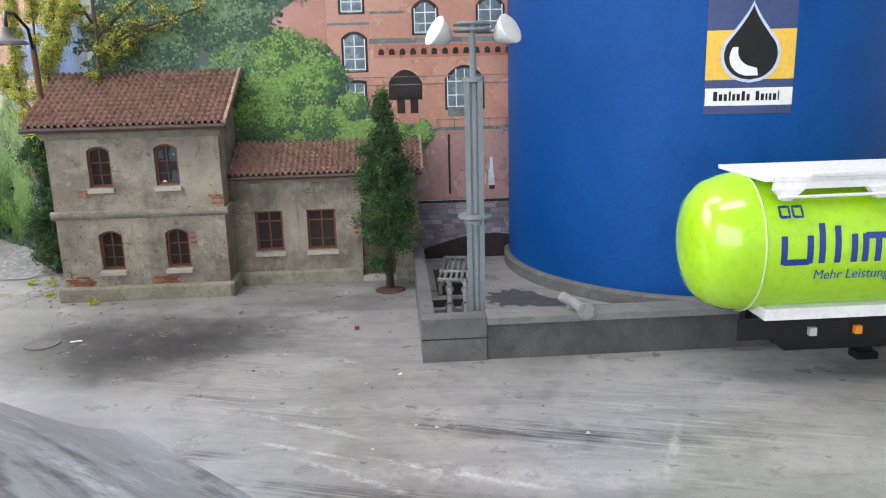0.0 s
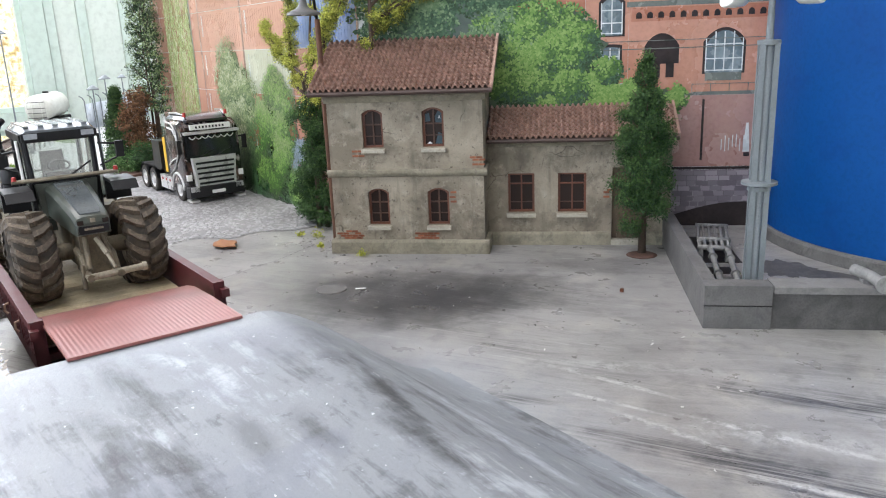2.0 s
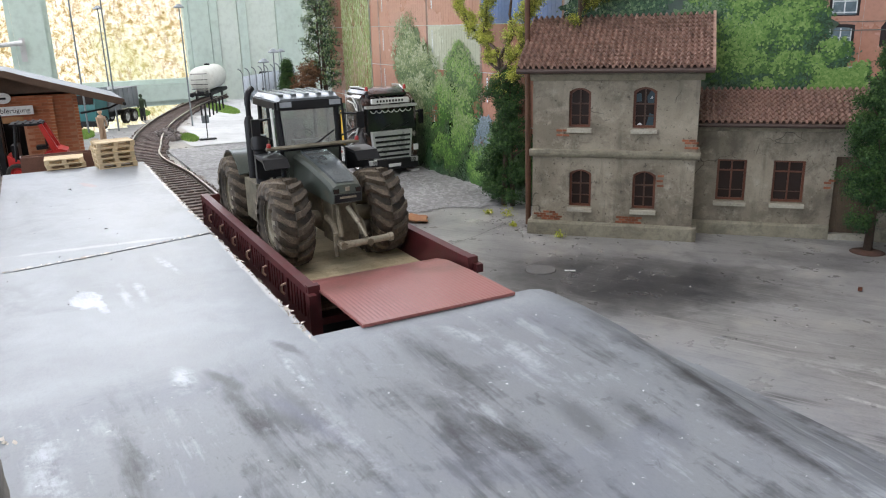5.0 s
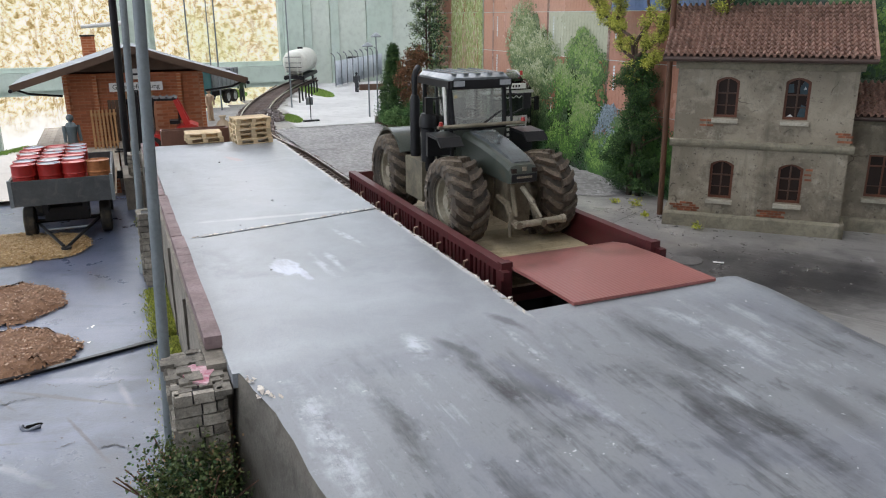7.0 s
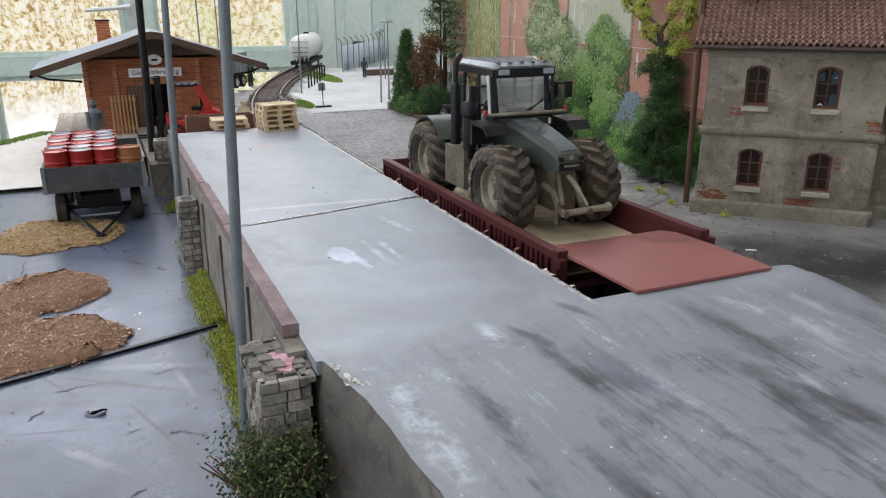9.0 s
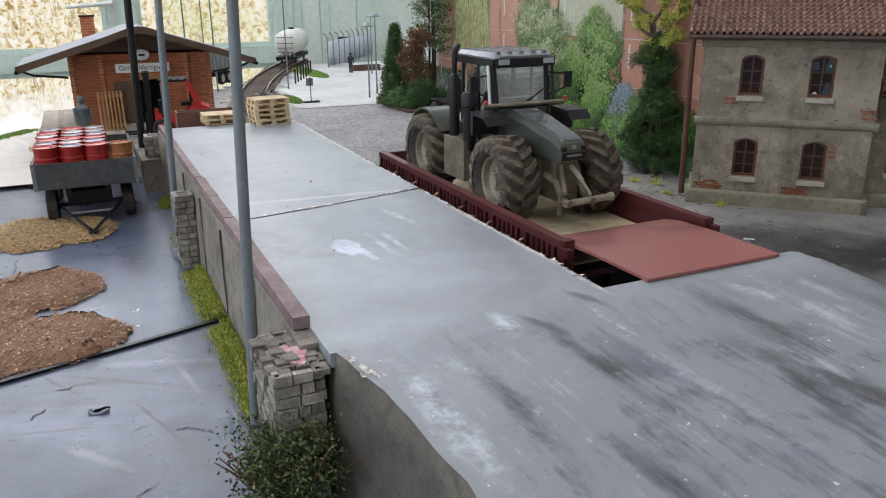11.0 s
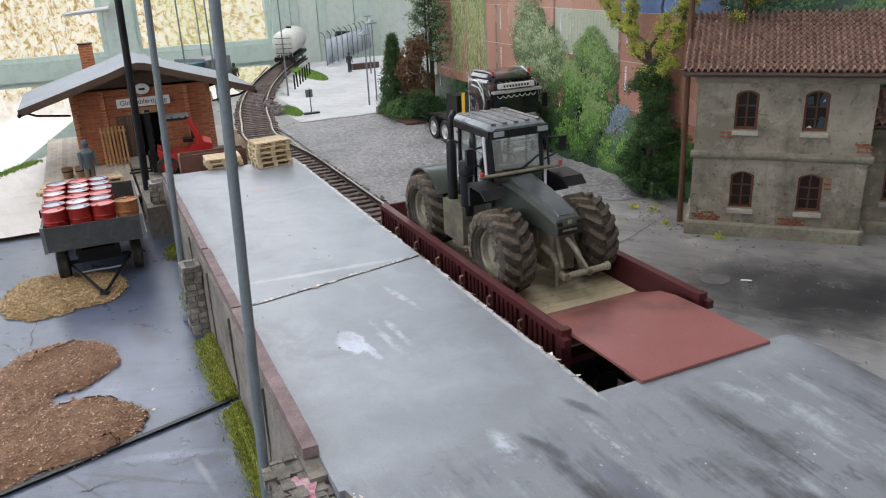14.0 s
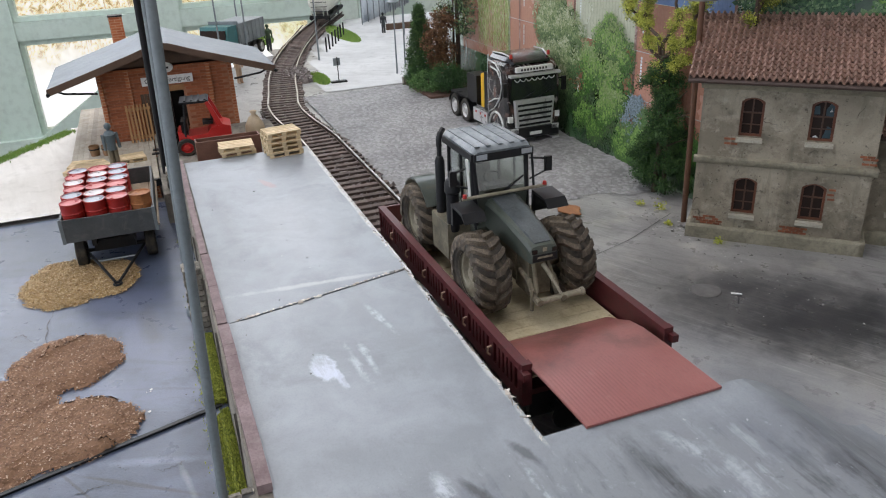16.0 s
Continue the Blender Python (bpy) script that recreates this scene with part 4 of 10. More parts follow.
def station_house():
    h = thing("station_house", uvat(0, 0), "weathered two-storey plaster model house with red tile roof", "house")
    wall, back = 38.15, 45.0
    bm = bm_new()
    rows = [3.45, 8.83]
    wall_piece(bm, 0.2, 13.85, 1.0, 7.0, wall, wall + 0.75, [(3.45, 5.34, 2.6, 5.9, 0.35), (8.83, 10.74, 2.6, 5.9, 0.35)])
    wall_piece(bm, 0.2, 13.85, 7.0, 14.3, wall, wall + 0.75, [(3.3, 5.13, 9.52, 12.85, 0.35), (8.62, 10.5, 9.52, 12.9, 0.35)])
    part("front_wall", bm, M["plaster"], h, "stained grey-beige plaster front wall")
    for u in (0.2, 13.15):
        bm = bm_new()
        prism(bm, [(wall + 0.76, 0.0), (back, 0.0), (back, 18.0), (wall + 0.76, 14.4)], u, u + 0.7, "x")
        part("side_wall", bm, M["plaster"], h)
    bm = bm_new()
    box(bm, 1.4, wall + 2.2, 1.0, 13.1, wall + 2.3, 14.2)
    part("dark_interior", bm, M["black"], h)
    bm = bm_new()
    prism(bm, [(wall - 0.42, 0.0), (wall - 0.42, 1.05), (wall - 0.3, 1.22), (wall + 0.05, 1.25), (wall + 0.05, 0.0)], -0.15, 14.25, "x")
    part("plinth", bm, M["plinth"], h, edge=0.06)
    bm = bm_new()
    box(bm, 13.86, wall - 0.42, 0.0, 14.25, back, 1.2)
    part("plinth", bm, M["plinth"], h, edge=0.06)
    bm = bm_new()
    box(bm, -0.15, wall + 0.06, 0.0, 0.19, back, 1.2)
    part("plinth", bm, M["plinth"], h, edge=0.06)
    bm = bm_new()
    belt = [(wall - 0.10, 6.95), (wall - 0.28, 7.1), (wall - 0.38, 7.32), (wall - 0.38, 7.55), (wall - 0.2, 7.62), (wall + 0.02, 7.62), (wall + 0.02, 6.95)]
    prism(bm, belt, -0.05, 14.2, "x")
    part("belt_course", bm, M["plinth"], h, edge=0.03)
    bm = bm_new()
    box(bm, 13.86, wall + 0.03, 7.0, 14.15, back, 7.58)
    part("belt_course", bm, M["plinth"], h, edge=0.05)
    bm = bm_new()
    prism(bm, [(wall - 0.08, 13.45), (wall - 0.22, 13.6), (wall - 0.5, 13.95), (wall - 0.5, 14.2), (wall + 0.02, 14.25), (wall + 0.02, 13.45)], 0.0, 14.15, "x")
    part("cornice", bm, M["plinth"], h, edge=0.03)
    # teal and white shapes paint reflections in the panes of one upper window
    teal = plain("teal_glint", lin(0.014, 0.036, 0.048), lin(0.028, 0.062, 0.078), 0.5, 120, 800)
    for pts, mat in (([(9.75, 11.6), (10.28, 11.55), (10.28, 12.5), (10.0, 12.62), (9.7, 12.1)], teal), ([(8.85, 11.65), (9.3, 11.7), (9.2, 12.4), (8.85, 12.3)], teal), ([(9.7, 9.75), (10.28, 9.75), (10.28, 10.6), (9.95, 10.75)], teal), ([(9.95, 11.9), (10.2, 11.95), (10.1, 12.2)], M["white"]), ([(8.95, 9.76), (9.4, 9.76), (9.2, 9.95)], M["white"])):
        bm = bm_new()
        prism(bm, pts, wall + 0.36, wall + 0.39, "y")
        part("torn_film", bm, mat, h, "teal or white shape painting a reflection in the pane")
    for a, b, lo, hi, rows in ((3.45, 5.34, 2.6, 5.9, (3.6, 4.62)), (8.83, 10.74, 2.6, 5.9, (3.6, 4.62)), (3.3, 5.13, 9.52, 12.85, (10.5, 11.5)), (8.62, 10.5, 9.52, 12.9, (10.5, 11.5))):
        house_window(h, a, b, lo, hi, 0.35, wall, 2, rows, 1)
    bricks(h, [(0.35, 2.5, 1.3, 2.05), (7.5, 9.4, 1.3, 1.9), (10.8, 11.4, 4.6, 5.5), (12.6, 13.7, 7.65, 8.5), (2.2, 3.3, 8.75, 9.35)], wall)
    roof = thing("roof", at(0, 0), "red-brown clay tile roof", "roof")
    roof.parent = h
    del roof["category"]
    bm = bm_new()
    prism(bm, [(37.0, 14.25), (37.0, 14.45), (45.0, 18.5), (45.0, 18.15)], -1.0, 14.75, "x")
    part("roof_deck", bm, M["gutter"], roof)
    tile_roof(roof, -1.02, 14.62, 37.0, 14.48, 45.0, 18.52, 300)
    bm = bm_new()
    prism(bm, [(36.95, 14.3), (36.95, 14.7), (45.0, 18.85), (45.0, 18.3)], 14.62, 14.86, "x")
    part("verge_board", bm, M["tile"], roof)
    bm = bm_new()
    rod(bm, (-1.0, 36.85, 14.3), (14.8, 36.85, 14.3), 0.2, n=8)
    part("gutter", bm, M["gutter"], roof)

    a = thing("station_annex", uvat(0, 0), "single-storey plaster annex of the model house with tile roof", "house")
    wall = 41.15
    bm = bm_new()
    wall_piece(bm, 13.87, 30.0, 1.0, 9.6, wall, wall + 0.75, [(15.72, 18.1, 3.0, 6.57, 0), (20.2, 22.7, 3.0, 6.57, 0), (24.95, 27.8, 1.0, 7.0, 0)])
    part("front_wall", bm, M["plaster"], a, "cracked grey-beige plaster wall")
    bm = bm_new()
    prism(bm, [(wall + 0.76, 0.0), (back, 0.0), (back, 11.7), (wall + 0.76, 9.9)], 29.3, 30.0, "x")
    part("side_wall", bm, M["plaster"], a)
    bm = bm_new()
    box(bm, 14.4, wall + 2.0, 0.6, 29.2, wall + 2.1, 9.6)
    part("dark_interior", bm, M["black"], a)
    for u0, u1 in ((14.27, 24.9), (27.85, 30.15)):
        bm = bm_new()
        prism(bm, [(wall - 0.35, 0.0), (wall - 0.35, 1.0), (wall - 0.25, 1.15), (wall + 0.05, 1.2), (wall + 0.05, 0.0)], u0, u1, "x")
        part("plinth", bm, M["plinth"], a, edge=0.06)
    bm = bm_new()
    prism(bm, [(wall - 0.08, 9.0), (wall - 0.3, 9.3), (wall - 0.3, 9.6), (wall + 0.02, 9.6), (wall + 0.02, 9.0)], 13.88, 30.1, "x")
    part("cornice", bm, M["plinth"], a, edge=0.03)
    bm = bm_new()
    box(bm, 24.9, wall - 0.3, 0.0, 27.84, wall + 0.5, 0.5)
    part("doorstep", bm, M["sillstone"], a, edge=0.05)
    door = thing("door", at(0, 0), "closed brown boarded door", "door")
    door.parent = a
    del door["category"]
    for k in range(6):
        bm = bm_new()
        box(bm, 24.98 + k * 0.47, wall + 0.3, 0.52, 24.98 + k * 0.47 + 0.45, wall + 0.42, 6.98)
        part("board", bm, M["doorwood"], door, edge=0.02)
    for (p, q) in ((15.72, 18.1), (20.2, 22.7)):
        house_window(a, p, q, 3.0, 6.57, 0, wall, 2, (3.9, 5.6), 1)
    bricks(a, [(24.2, 24.9, 4.3, 5.1)], wall)
    roof = thing("roof", at(0, 0), "red-brown clay tile roof", "roof")
    roof.parent = a
    del roof["category"]
    bm = bm_new()
    prism(bm, [(40.3, 9.55), (40.3, 9.72), (45.0, 12.05), (45.0, 11.75)], 13.9, 30.4, "x")
    part("roof_deck", bm, M["gutter"], roof)
    tile_roof(roof, 13.9, 30.3, 40.3, 9.75, 45.0, 12.1, 300)
    bm = bm_new()
    prism(bm, [(40.25, 9.6), (40.25, 10.0), (45.0, 12.4), (45.0, 11.9)], 30.3, 30.52, "x")
    part("verge_board", bm, M["tile"], roof)
    bm = bm_new()
    rod(bm, (13.95, 40.15, 9.6), (30.4, 40.15, 9.6), 0.18, n=8)
    part("gutter", bm, M["gutter"], roof)


station_house()

# ---- the printed photo panels behind the model: flat boards with the picture built up in thin layers ----
class Leaves:
    """Many small flat leaves in one mesh, each with two triangles."""

    def __init__(self):
        self.v, self.f = [], []

    def add(self, p, size, right=None, up=None, long=1.6):
        if right is None:
            right = Vector((rng.gauss(0, 1), rng.gauss(0, 1), rng.gauss(0, 1))).normalized()
            up = right.orthogonal().normalized()
            up = (up * math.cos(a := rng.random() * 6.3) + right.cross(up) * math.sin(a)).normalized()
        p, n = Vector(p), len(self.v)
        for a, b in ((-0.5, 0.0), (0.0, -0.5 / long), (0.5, 0.0), (0.0, 0.5 / long)):
            self.v.append(tuple((p + right * (a * size) + up * (b * size)) * CM))
        self.f.append((n, n + 1, n + 2, n + 3))

    def link(self, name, mat, parent=None, kind="stuff", label=""):
        me = bpy.data.meshes.new(name)
        me.from_pydata(self.v, [], self.f)
        me.materials.append(mat)
        ob = new(name, me)
        if parent:
            ob.parent = parent
        return tagged(ob, label, kind=kind)


def green(name, stops, rough=0.75):
    return island_mat(name, [(p, lin(*c)) for p, c in stops], rough)


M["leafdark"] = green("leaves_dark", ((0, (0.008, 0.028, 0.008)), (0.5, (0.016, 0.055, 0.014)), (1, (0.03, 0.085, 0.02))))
M["leafmid"] = green("leaves_mid", ((0, (0.02, 0.07, 0.015)), (0.5, (0.042, 0.12, 0.026)), (1, (0.075, 0.175, 0.045))))
M["leaflight"] = green("leaves_light", ((0, (0.07, 0.17, 0.04)), (0.6, (0.125, 0.25, 0.065)), (1, (0.22, 0.35, 0.14))))
M["leafhaze"] = green("leaves_hazy", ((0, (0.13, 0.20, 0.075)), (0.5, (0.225, 0.315, 0.13)), (1, (0.34, 0.43, 0.22))))
M["leafyellow"] = green("leaves_yellow", ((0, (0.24, 0.28, 0.03)), (0.5, (0.42, 0.45, 0.06)), (1, (0.62, 0.61, 0.14))))
M["leafbrown"] = green("leaves_brown", ((0, (0.05, 0.02, 0.008)), (0.5, (0.10, 0.045, 0.015)), (1, (0.16, 0.08, 0.03))))
M["leafgrey"] = green("leaves_grey", ((0, (0.015, 0.035, 0.015)), (0.5, (0.045, 0.08, 0.035)), (1, (0.10, 0.15, 0.08))))


def photo_mat(name, a, b, scale=18, rough=0.26):
    return plain(name, a, b, rough, scale, 260, bump=0.0, spec=1.0)


def picture_crown(panel, tones, cu, cz, ru, rz, count, size, depth=0.07, ground=None):
    """A tree in the photo: lobes of foliage with lit tops and dark hollows, made of leaf clusters flat on the panel."""
    nets = [Leaves() for _ in tones]
    lobes = []
    for _ in range(int(9 + ru * rz * 0.55)):
        a, r = rng.random() * 6.283, math.sqrt(rng.random())
        lobes.append((cu + ru * r * math.cos(a) * 0.84, cz + rz * r * math.sin(a) * 0.84, (0.16 + 0.16 * rng.random()) * (ru + rz) / 2 + 0.3, rng.gauss(0, 0.10)))
    lobes.sort(key=lambda q: -q[1])
    done = 0
    while done < count * 1.5:
        lu, lz, lr, shift = rng.choice(lobes)
        a, r = rng.random() * 6.283, rng.random() ** 0.6
        u, z = lu + lr * r * math.cos(a) * 1.05, lz + lr * r * math.sin(a)
        lit = 0.46 + 0.34 * (z - lz) / lr - 0.10 * (u - lu) / lr + shift + 0.16 * soft_noise(u, z, 0.8, 4.0) + 0.14 * soft_noise(u, z, 0.35, 9.0) + rng.gauss(0, 0.07)
        n = rng.randint(3, 8)
        turn = rng.random() * 3.1416
        for _ in range(n):
            i = max(0, min(len(tones) - 1, int((lit + rng.gauss(0, 0.10)) * len(tones))))
            ang = turn + rng.gauss(0, 0.6)
            nets[i].add((u + rng.gauss(0, 0.20), -depth - 0.022 * i - 0.02 * rng.random(), z + rng.gauss(0, 0.16)), size * (0.45 + 0.8 * rng.random()),
                        Vector((math.cos(ang), 0, math.sin(ang))), Vector((-math.sin(ang), 0, math.cos(ang))), 1.7)
        done += n
    for net, tone in zip(nets, tones):
        net.link("printed_leaf", tone, panel)
    if ground:
        bm = bm_new()
        wob = rng.random() * 9
        pts = [(cu + ru * f * math.cos(a), cz + rz * f * math.sin(a)) for a, f in ((k * math.tau / 60, 0.70 + 0.26 * soft_noise(2 * math.cos(k * math.tau / 60), 2 * math.sin(k * math.tau / 60), 0.45, wob)) for k in range(60))]
        prism(bm, pts, -depth + 0.002, -depth + 0.012, "y")
        part("printed_crown", bm, ground, panel)


def flat(bm, pts, y0, y1):
    prism(bm, pts, y0, y1, "y")


def rect(u0, z0, u1, z1):
    return [(u0, z0), (u1, z0), (u1, z1), (u0, z1)]


def arch(u0, z0, u1, z1, rise):
    return [(u0, z0), (u1, z0)] + [(u1 - (u1 - u0) * k / 10, z1 - rise + rise * math.sin(math.pi * k / 10) ** 0.75) for k in range(11)]


def layer(panel, name, shapes, mat, level, label=""):
    """Flat printed shapes at a given layer over the board."""
    y = -0.02 - 0.012 * level
    for pts in shapes:
        bm = bm_new()
        flat(bm, pts, y, y + 0.01)
        part(name, bm, mat, panel, label)


# the same greens as printed on the shiny photo boards
PRINT = (("dark", (0.010, 0.030, 0.008), (0.018, 0.050, 0.014), (0.032, 0.080, 0.022)), ("mid", (0.03, 0.085, 0.016), (0.055, 0.13, 0.026), (0.085, 0.18, 0.042)), ("light", (0.10, 0.21, 0.04), (0.155, 0.28, 0.06), (0.25, 0.37, 0.11)),
         ("cool", (0.016, 0.05, 0.024), (0.035, 0.09, 0.045), (0.065, 0.135, 0.07)), ("coolpale", (0.07, 0.15, 0.065), (0.115, 0.20, 0.09), (0.19, 0.28, 0.15)), ("mist", (0.045, 0.095, 0.032), (0.085, 0.15, 0.052), (0.145, 0.21, 0.09)),
         ("haze", (0.12, 0.19, 0.065), (0.20, 0.265, 0.105), (0.30, 0.36, 0.18)), ("pale", (0.27, 0.31, 0.16), (0.38, 0.41, 0.25), (0.50, 0.52, 0.39)), ("blue", (0.10, 0.14, 0.15), (0.17, 0.22, 0.25), (0.27, 0.32, 0.37)), ("grey", (0.022, 0.043, 0.018), (0.052, 0.085, 0.036), (0.105, 0.145, 0.075)))
P = {k: green("printed_" + k, ((0, a), (0.5, b), (1, c)), 0.65) for k, a, b, c in PRINT}
Q = {k: green("glossy_" + k, ((0, a), (0.5, b), (1, c)), 0.36) for k, a, b, c in PRINT}


def photo_panels():
    pale = photo_mat("photo_haze", lin(0.42, 0.47, 0.44), lin(0.60, 0.64, 0.62), 10)
    dusk = photo_mat("photo_green_depth", lin(0.02, 0.055, 0.02), lin(0.055, 0.12, 0.045), 30)
    terra = photo_mat("photo_terracotta", lin(0.42, 0.195, 0.125), lin(0.49, 0.24, 0.165), 20)
    terra2 = photo_mat("photo_terracotta_shade", lin(0.34, 0.125, 0.07), lin(0.40, 0.155, 0.09), 20)
    dark = plain("photo_dark", lin(0.022, 0.018, 0.018), lin(0.045, 0.035, 0.034), 0.75, 40, 260, bump=0.0, spec=0.2)
    bar = photo_mat("photo_white_bars", lin(0.55, 0.60, 0.60), lin(0.65, 0.70, 0.70), 40)
    glass = photo_mat("photo_window_blue", lin(0.07, 0.11, 0.13), lin(0.16, 0.22, 0.25), 60)
    copper = photo_mat("photo_copper_edge", lin(0.09, 0.11, 0.10), lin(0.15, 0.17, 0.15), 40)
    pink = photo_mat("photo_pink_wall", lin(0.30, 0.155, 0.13), lin(0.37, 0.215, 0.19), 12)
    stone = photo_mat("photo_stone_wall", lin(0.14, 0.12, 0.135), lin(0.25, 0.225, 0.245), 50)

    # panel behind the house: u along the board, z up
    a = thing("photo_panel", uvat(0, 45.25), "printed photo backdrop of trees and a terracotta brick building", "backdrop", kind="structure")
    bm = bm_new()
    box(bm, 1.7, 0.0, -1.0, 80.0, 0.5, 48.0)
    part("board", bm, pale, a)
    layer(a, "facade", [rect(26.4, 12.9, 62, 40), rect(22.6, 14, 26.38, 40)], terra, 0, "terracotta brick facade")
    layer(a, "facade_wing", [rect(16, 20, 22.58, 40)], terra2, 0)
    layer(a, "cornice", [rect(26.2, 20.55, 44, 21.0), rect(26.4, 12.75, 44, 13.0), rect(26.4, 23.1, 29.4, 23.3), rect(22.6, 22.2, 26.3, 22.4)], copper, 2)
    layer(a, "frieze", [rect(26.6, 19.3, 44, 20.45)], terra2, 1)
    layer(a, "frieze_hole", [arch(27.0 + k * 0.95, 19.55, 27.5 + k * 0.95, 20.1, 0.2) for k in range(14)], dark, 3)
    layer(a, "loggia", [arch(27.8, 15.6, 30.8, 18.25, 1.1), arch(28.5, 14.4, 29.2, 15.9, 0.3), arch(29.7, 14.4, 30.4, 15.9, 0.3)], dark, 3)
    wins = [(33.1, 14.7, 36.2, 18.3, 1.2), (30.3, 21.3, 32.2, 24.0, 0.8), (36.0, 21.3, 38.1, 24.2, 0.8), (24.0, 18.2, 25.8, 21.4, 0.6), (24.0, 14.6, 25.6, 17.2, 0.1), (23.9, 23.2, 25.7, 26, 0.2)]
    layer(a, "window_reveal", [arch(u0 - 0.25, z0 - 0.1, u1 + 0.25, z1 + 0.25, r) for u0, z0, u1, z1, r in wins], dark, 2)
    layer(a, "window_glass", [arch(*w) for w in wins], glass, 3)
    for u0, z0, u1, z1, r in wins:
        n = 4 if u1 - u0 > 2.5 else 2
        layer(a, "glazing_bar", [rect(u0 + (u1 - u0) * k / n - 0.05, z0 + 0.1, u0 + (u1 - u0) * k / n + 0.05, z1 - 0.1 - (r * 0.5 if k in (0, n) else 0)) for k in range(n + 1)], bar, 4)
        layer(a, "glazing_bar", [rect(u0, z0 + (z1 - z0) * q, u1, z0 + (z1 - z0) * q + 0.1) for q in (0.04, 0.32, 0.66)], bar, 4)
    layer(a, "window_apron", [rect(33.1, 14.0, 36.2, 14.7)], copper, 3)
    layer(a, "railing", [rect(32, 13.0, 45, 13.06), rect(32, 13.7, 45, 13.76)] + [rect(32 + k * 1.6, 13.0, 32.07 + k * 1.6, 13.8) for k in range(9)], copper, 5)
    layer(a, "overhead_wire", [rect(22, 16.9, 60, 16.98), rect(22, 17.6, 60, 17.66)], copper, 5)
    layer(a, "pink_wall", [rect(26, 6.3, 62, 12.74)], pink, 1)
    layer(a, "drip", [rect(34.8 + k * 0.32, 7.6 + 0.5 * rng.random(), 34.88 + k * 0.32, 8.6 + 0.7 * rng.random()) for k in range(8)] + [[(36.7, 7.6), (37.3, 7.6), (37.1, 10.2), (36.9, 10.2)]], bar, 3)
    layer(a, "drain_pipe", [rect(33.0, 6.9, 33.2, 12.4), rect(36.8, 7.2, 37.3, 7.55)], dark, 4)
    layer(a, "coping", [rect(26, 6.02, 62, 6.28)], dark, 2)
    rows = []
    for r in range(12):
        z, u = 0.2 + r * 0.48, 26 + (0.45 if r % 2 else 0)
        while u < 50:
            w = 0.7 + 0.5 * rng.random()
            rows.append(rect(u, z, u + w - 0.07, z + 0.42))
            u += w
    bm = bm_new()
    for pts in rows:
        flat(bm, pts, -0.05, -0.03)
    part("printed_stone", bm, island_mat("photo_stones", [(0, lin(0.11, 0.095, 0.11)), (0.5, lin(0.18, 0.16, 0.18)), (1, lin(0.28, 0.25, 0.27))], 0.6), a, kind="stuff")
    layer(a, "mortar", [rect(26, -0.5, 62, 6.0)], stone, 0)
    layer(a, "archway", [[(30.5, 0)] + [(30.5 + 9 * k / 8, 1.5 + 1.5 * math.sin(math.pi * k / 12 + 0.1)) for k in range(9)] + [(39.5, 0)]], dark, 4)
    layer(a, "undergrowth", [rect(1.8, -0.5, 25.9, 13)], dusk, 0)
    leafy = photo_mat("photo_leaf_depth", lin(0.014, 0.036, 0.014), lin(0.04, 0.085, 0.03), 55, 0.6)
    misty = photo_mat("photo_leaf_mist", lin(0.02, 0.05, 0.034), lin(0.06, 0.11, 0.075), 40, 0.6)
    for args, base in ((((P["dark"], P["cool"], P["cool"], P["coolpale"]), 10.5, 21.5, 8.5, 6.5, 15000, 0.36), misty), (((P["dark"], P["cool"], P["mid"], P["light"]), 15.2, 16.4, 3.6, 5.0, 6500, 0.36), leafy), (((P["dark"], P["cool"], P["cool"], P["coolpale"]), 16, 25.5, 5.0, 4.0, 3000, 0.36), misty),
                       (((P["dark"], P["dark"], P["cool"], P["mid"], P["light"]), 20.4, 16.5, 5.4, 6.0, 13000, 0.36), leafy), (((P["dark"], P["mid"], P["light"], P["light"]), 24.5, 12.6, 2.8, 2.3, 2600, 0.38), leafy), (((P["mid"], P["light"]), 29.5, 12.4, 1.7, 1.4, 1200, 0.36), leafy)):
        picture_crown(a, *args, ground=base)

    # panel beside the rubble yard: x along the board, z up
    b = thing("photo_panel", at(0, 33.25), "printed photo backdrop of stacked freight containers behind green bushes", "backdrop", kind="structure")
    bm = bm_new()
    box(bm, -100.0, 0.0, -1.0, -31.0, 0.5, 48.0)
    part("board", bm, pale, b)
    tones = {"r": photo_mat("photo_container_red", lin(0.42, 0.205, 0.14), lin(0.48, 0.26, 0.19), 9), "b": photo_mat("photo_container_blue", lin(0.13, 0.20, 0.38), lin(0.18, 0.26, 0.45), 9),
             "o": photo_mat("photo_container_olive", lin(0.37, 0.39, 0.29), lin(0.44, 0.46, 0.35), 9), "w": photo_mat("photo_container_rust", lin(0.37, 0.175, 0.12), lin(0.43, 0.22, 0.16), 9)}
    photo_gap = photo_mat("photo_container_gap", lin(0.20, 0.12, 0.10), lin(0.27, 0.17, 0.14), 40)
    ribs = {"r": tones["w"], "w": tones["r"], "b": photo_mat("photo_rib_blue", lin(0.11, 0.18, 0.34), lin(0.15, 0.23, 0.40), 9), "o": photo_mat("photo_rib_olive", lin(0.30, 0.31, 0.22), lin(0.36, 0.37, 0.28), 9)}
    grid = ((2.9, "rrrw"), (8, "rrwr"), (13.1, "rrow"), (18.2, "wrrb"), (23.3, "rwrr"), (28.4, "rrbw"), (33.5, "bwrr"))
    cols = ((-94, -77.4), (-76.4, -73.6), (-73.2, -58.9), (-58.4, -46.0), (-45.6, -31.2))
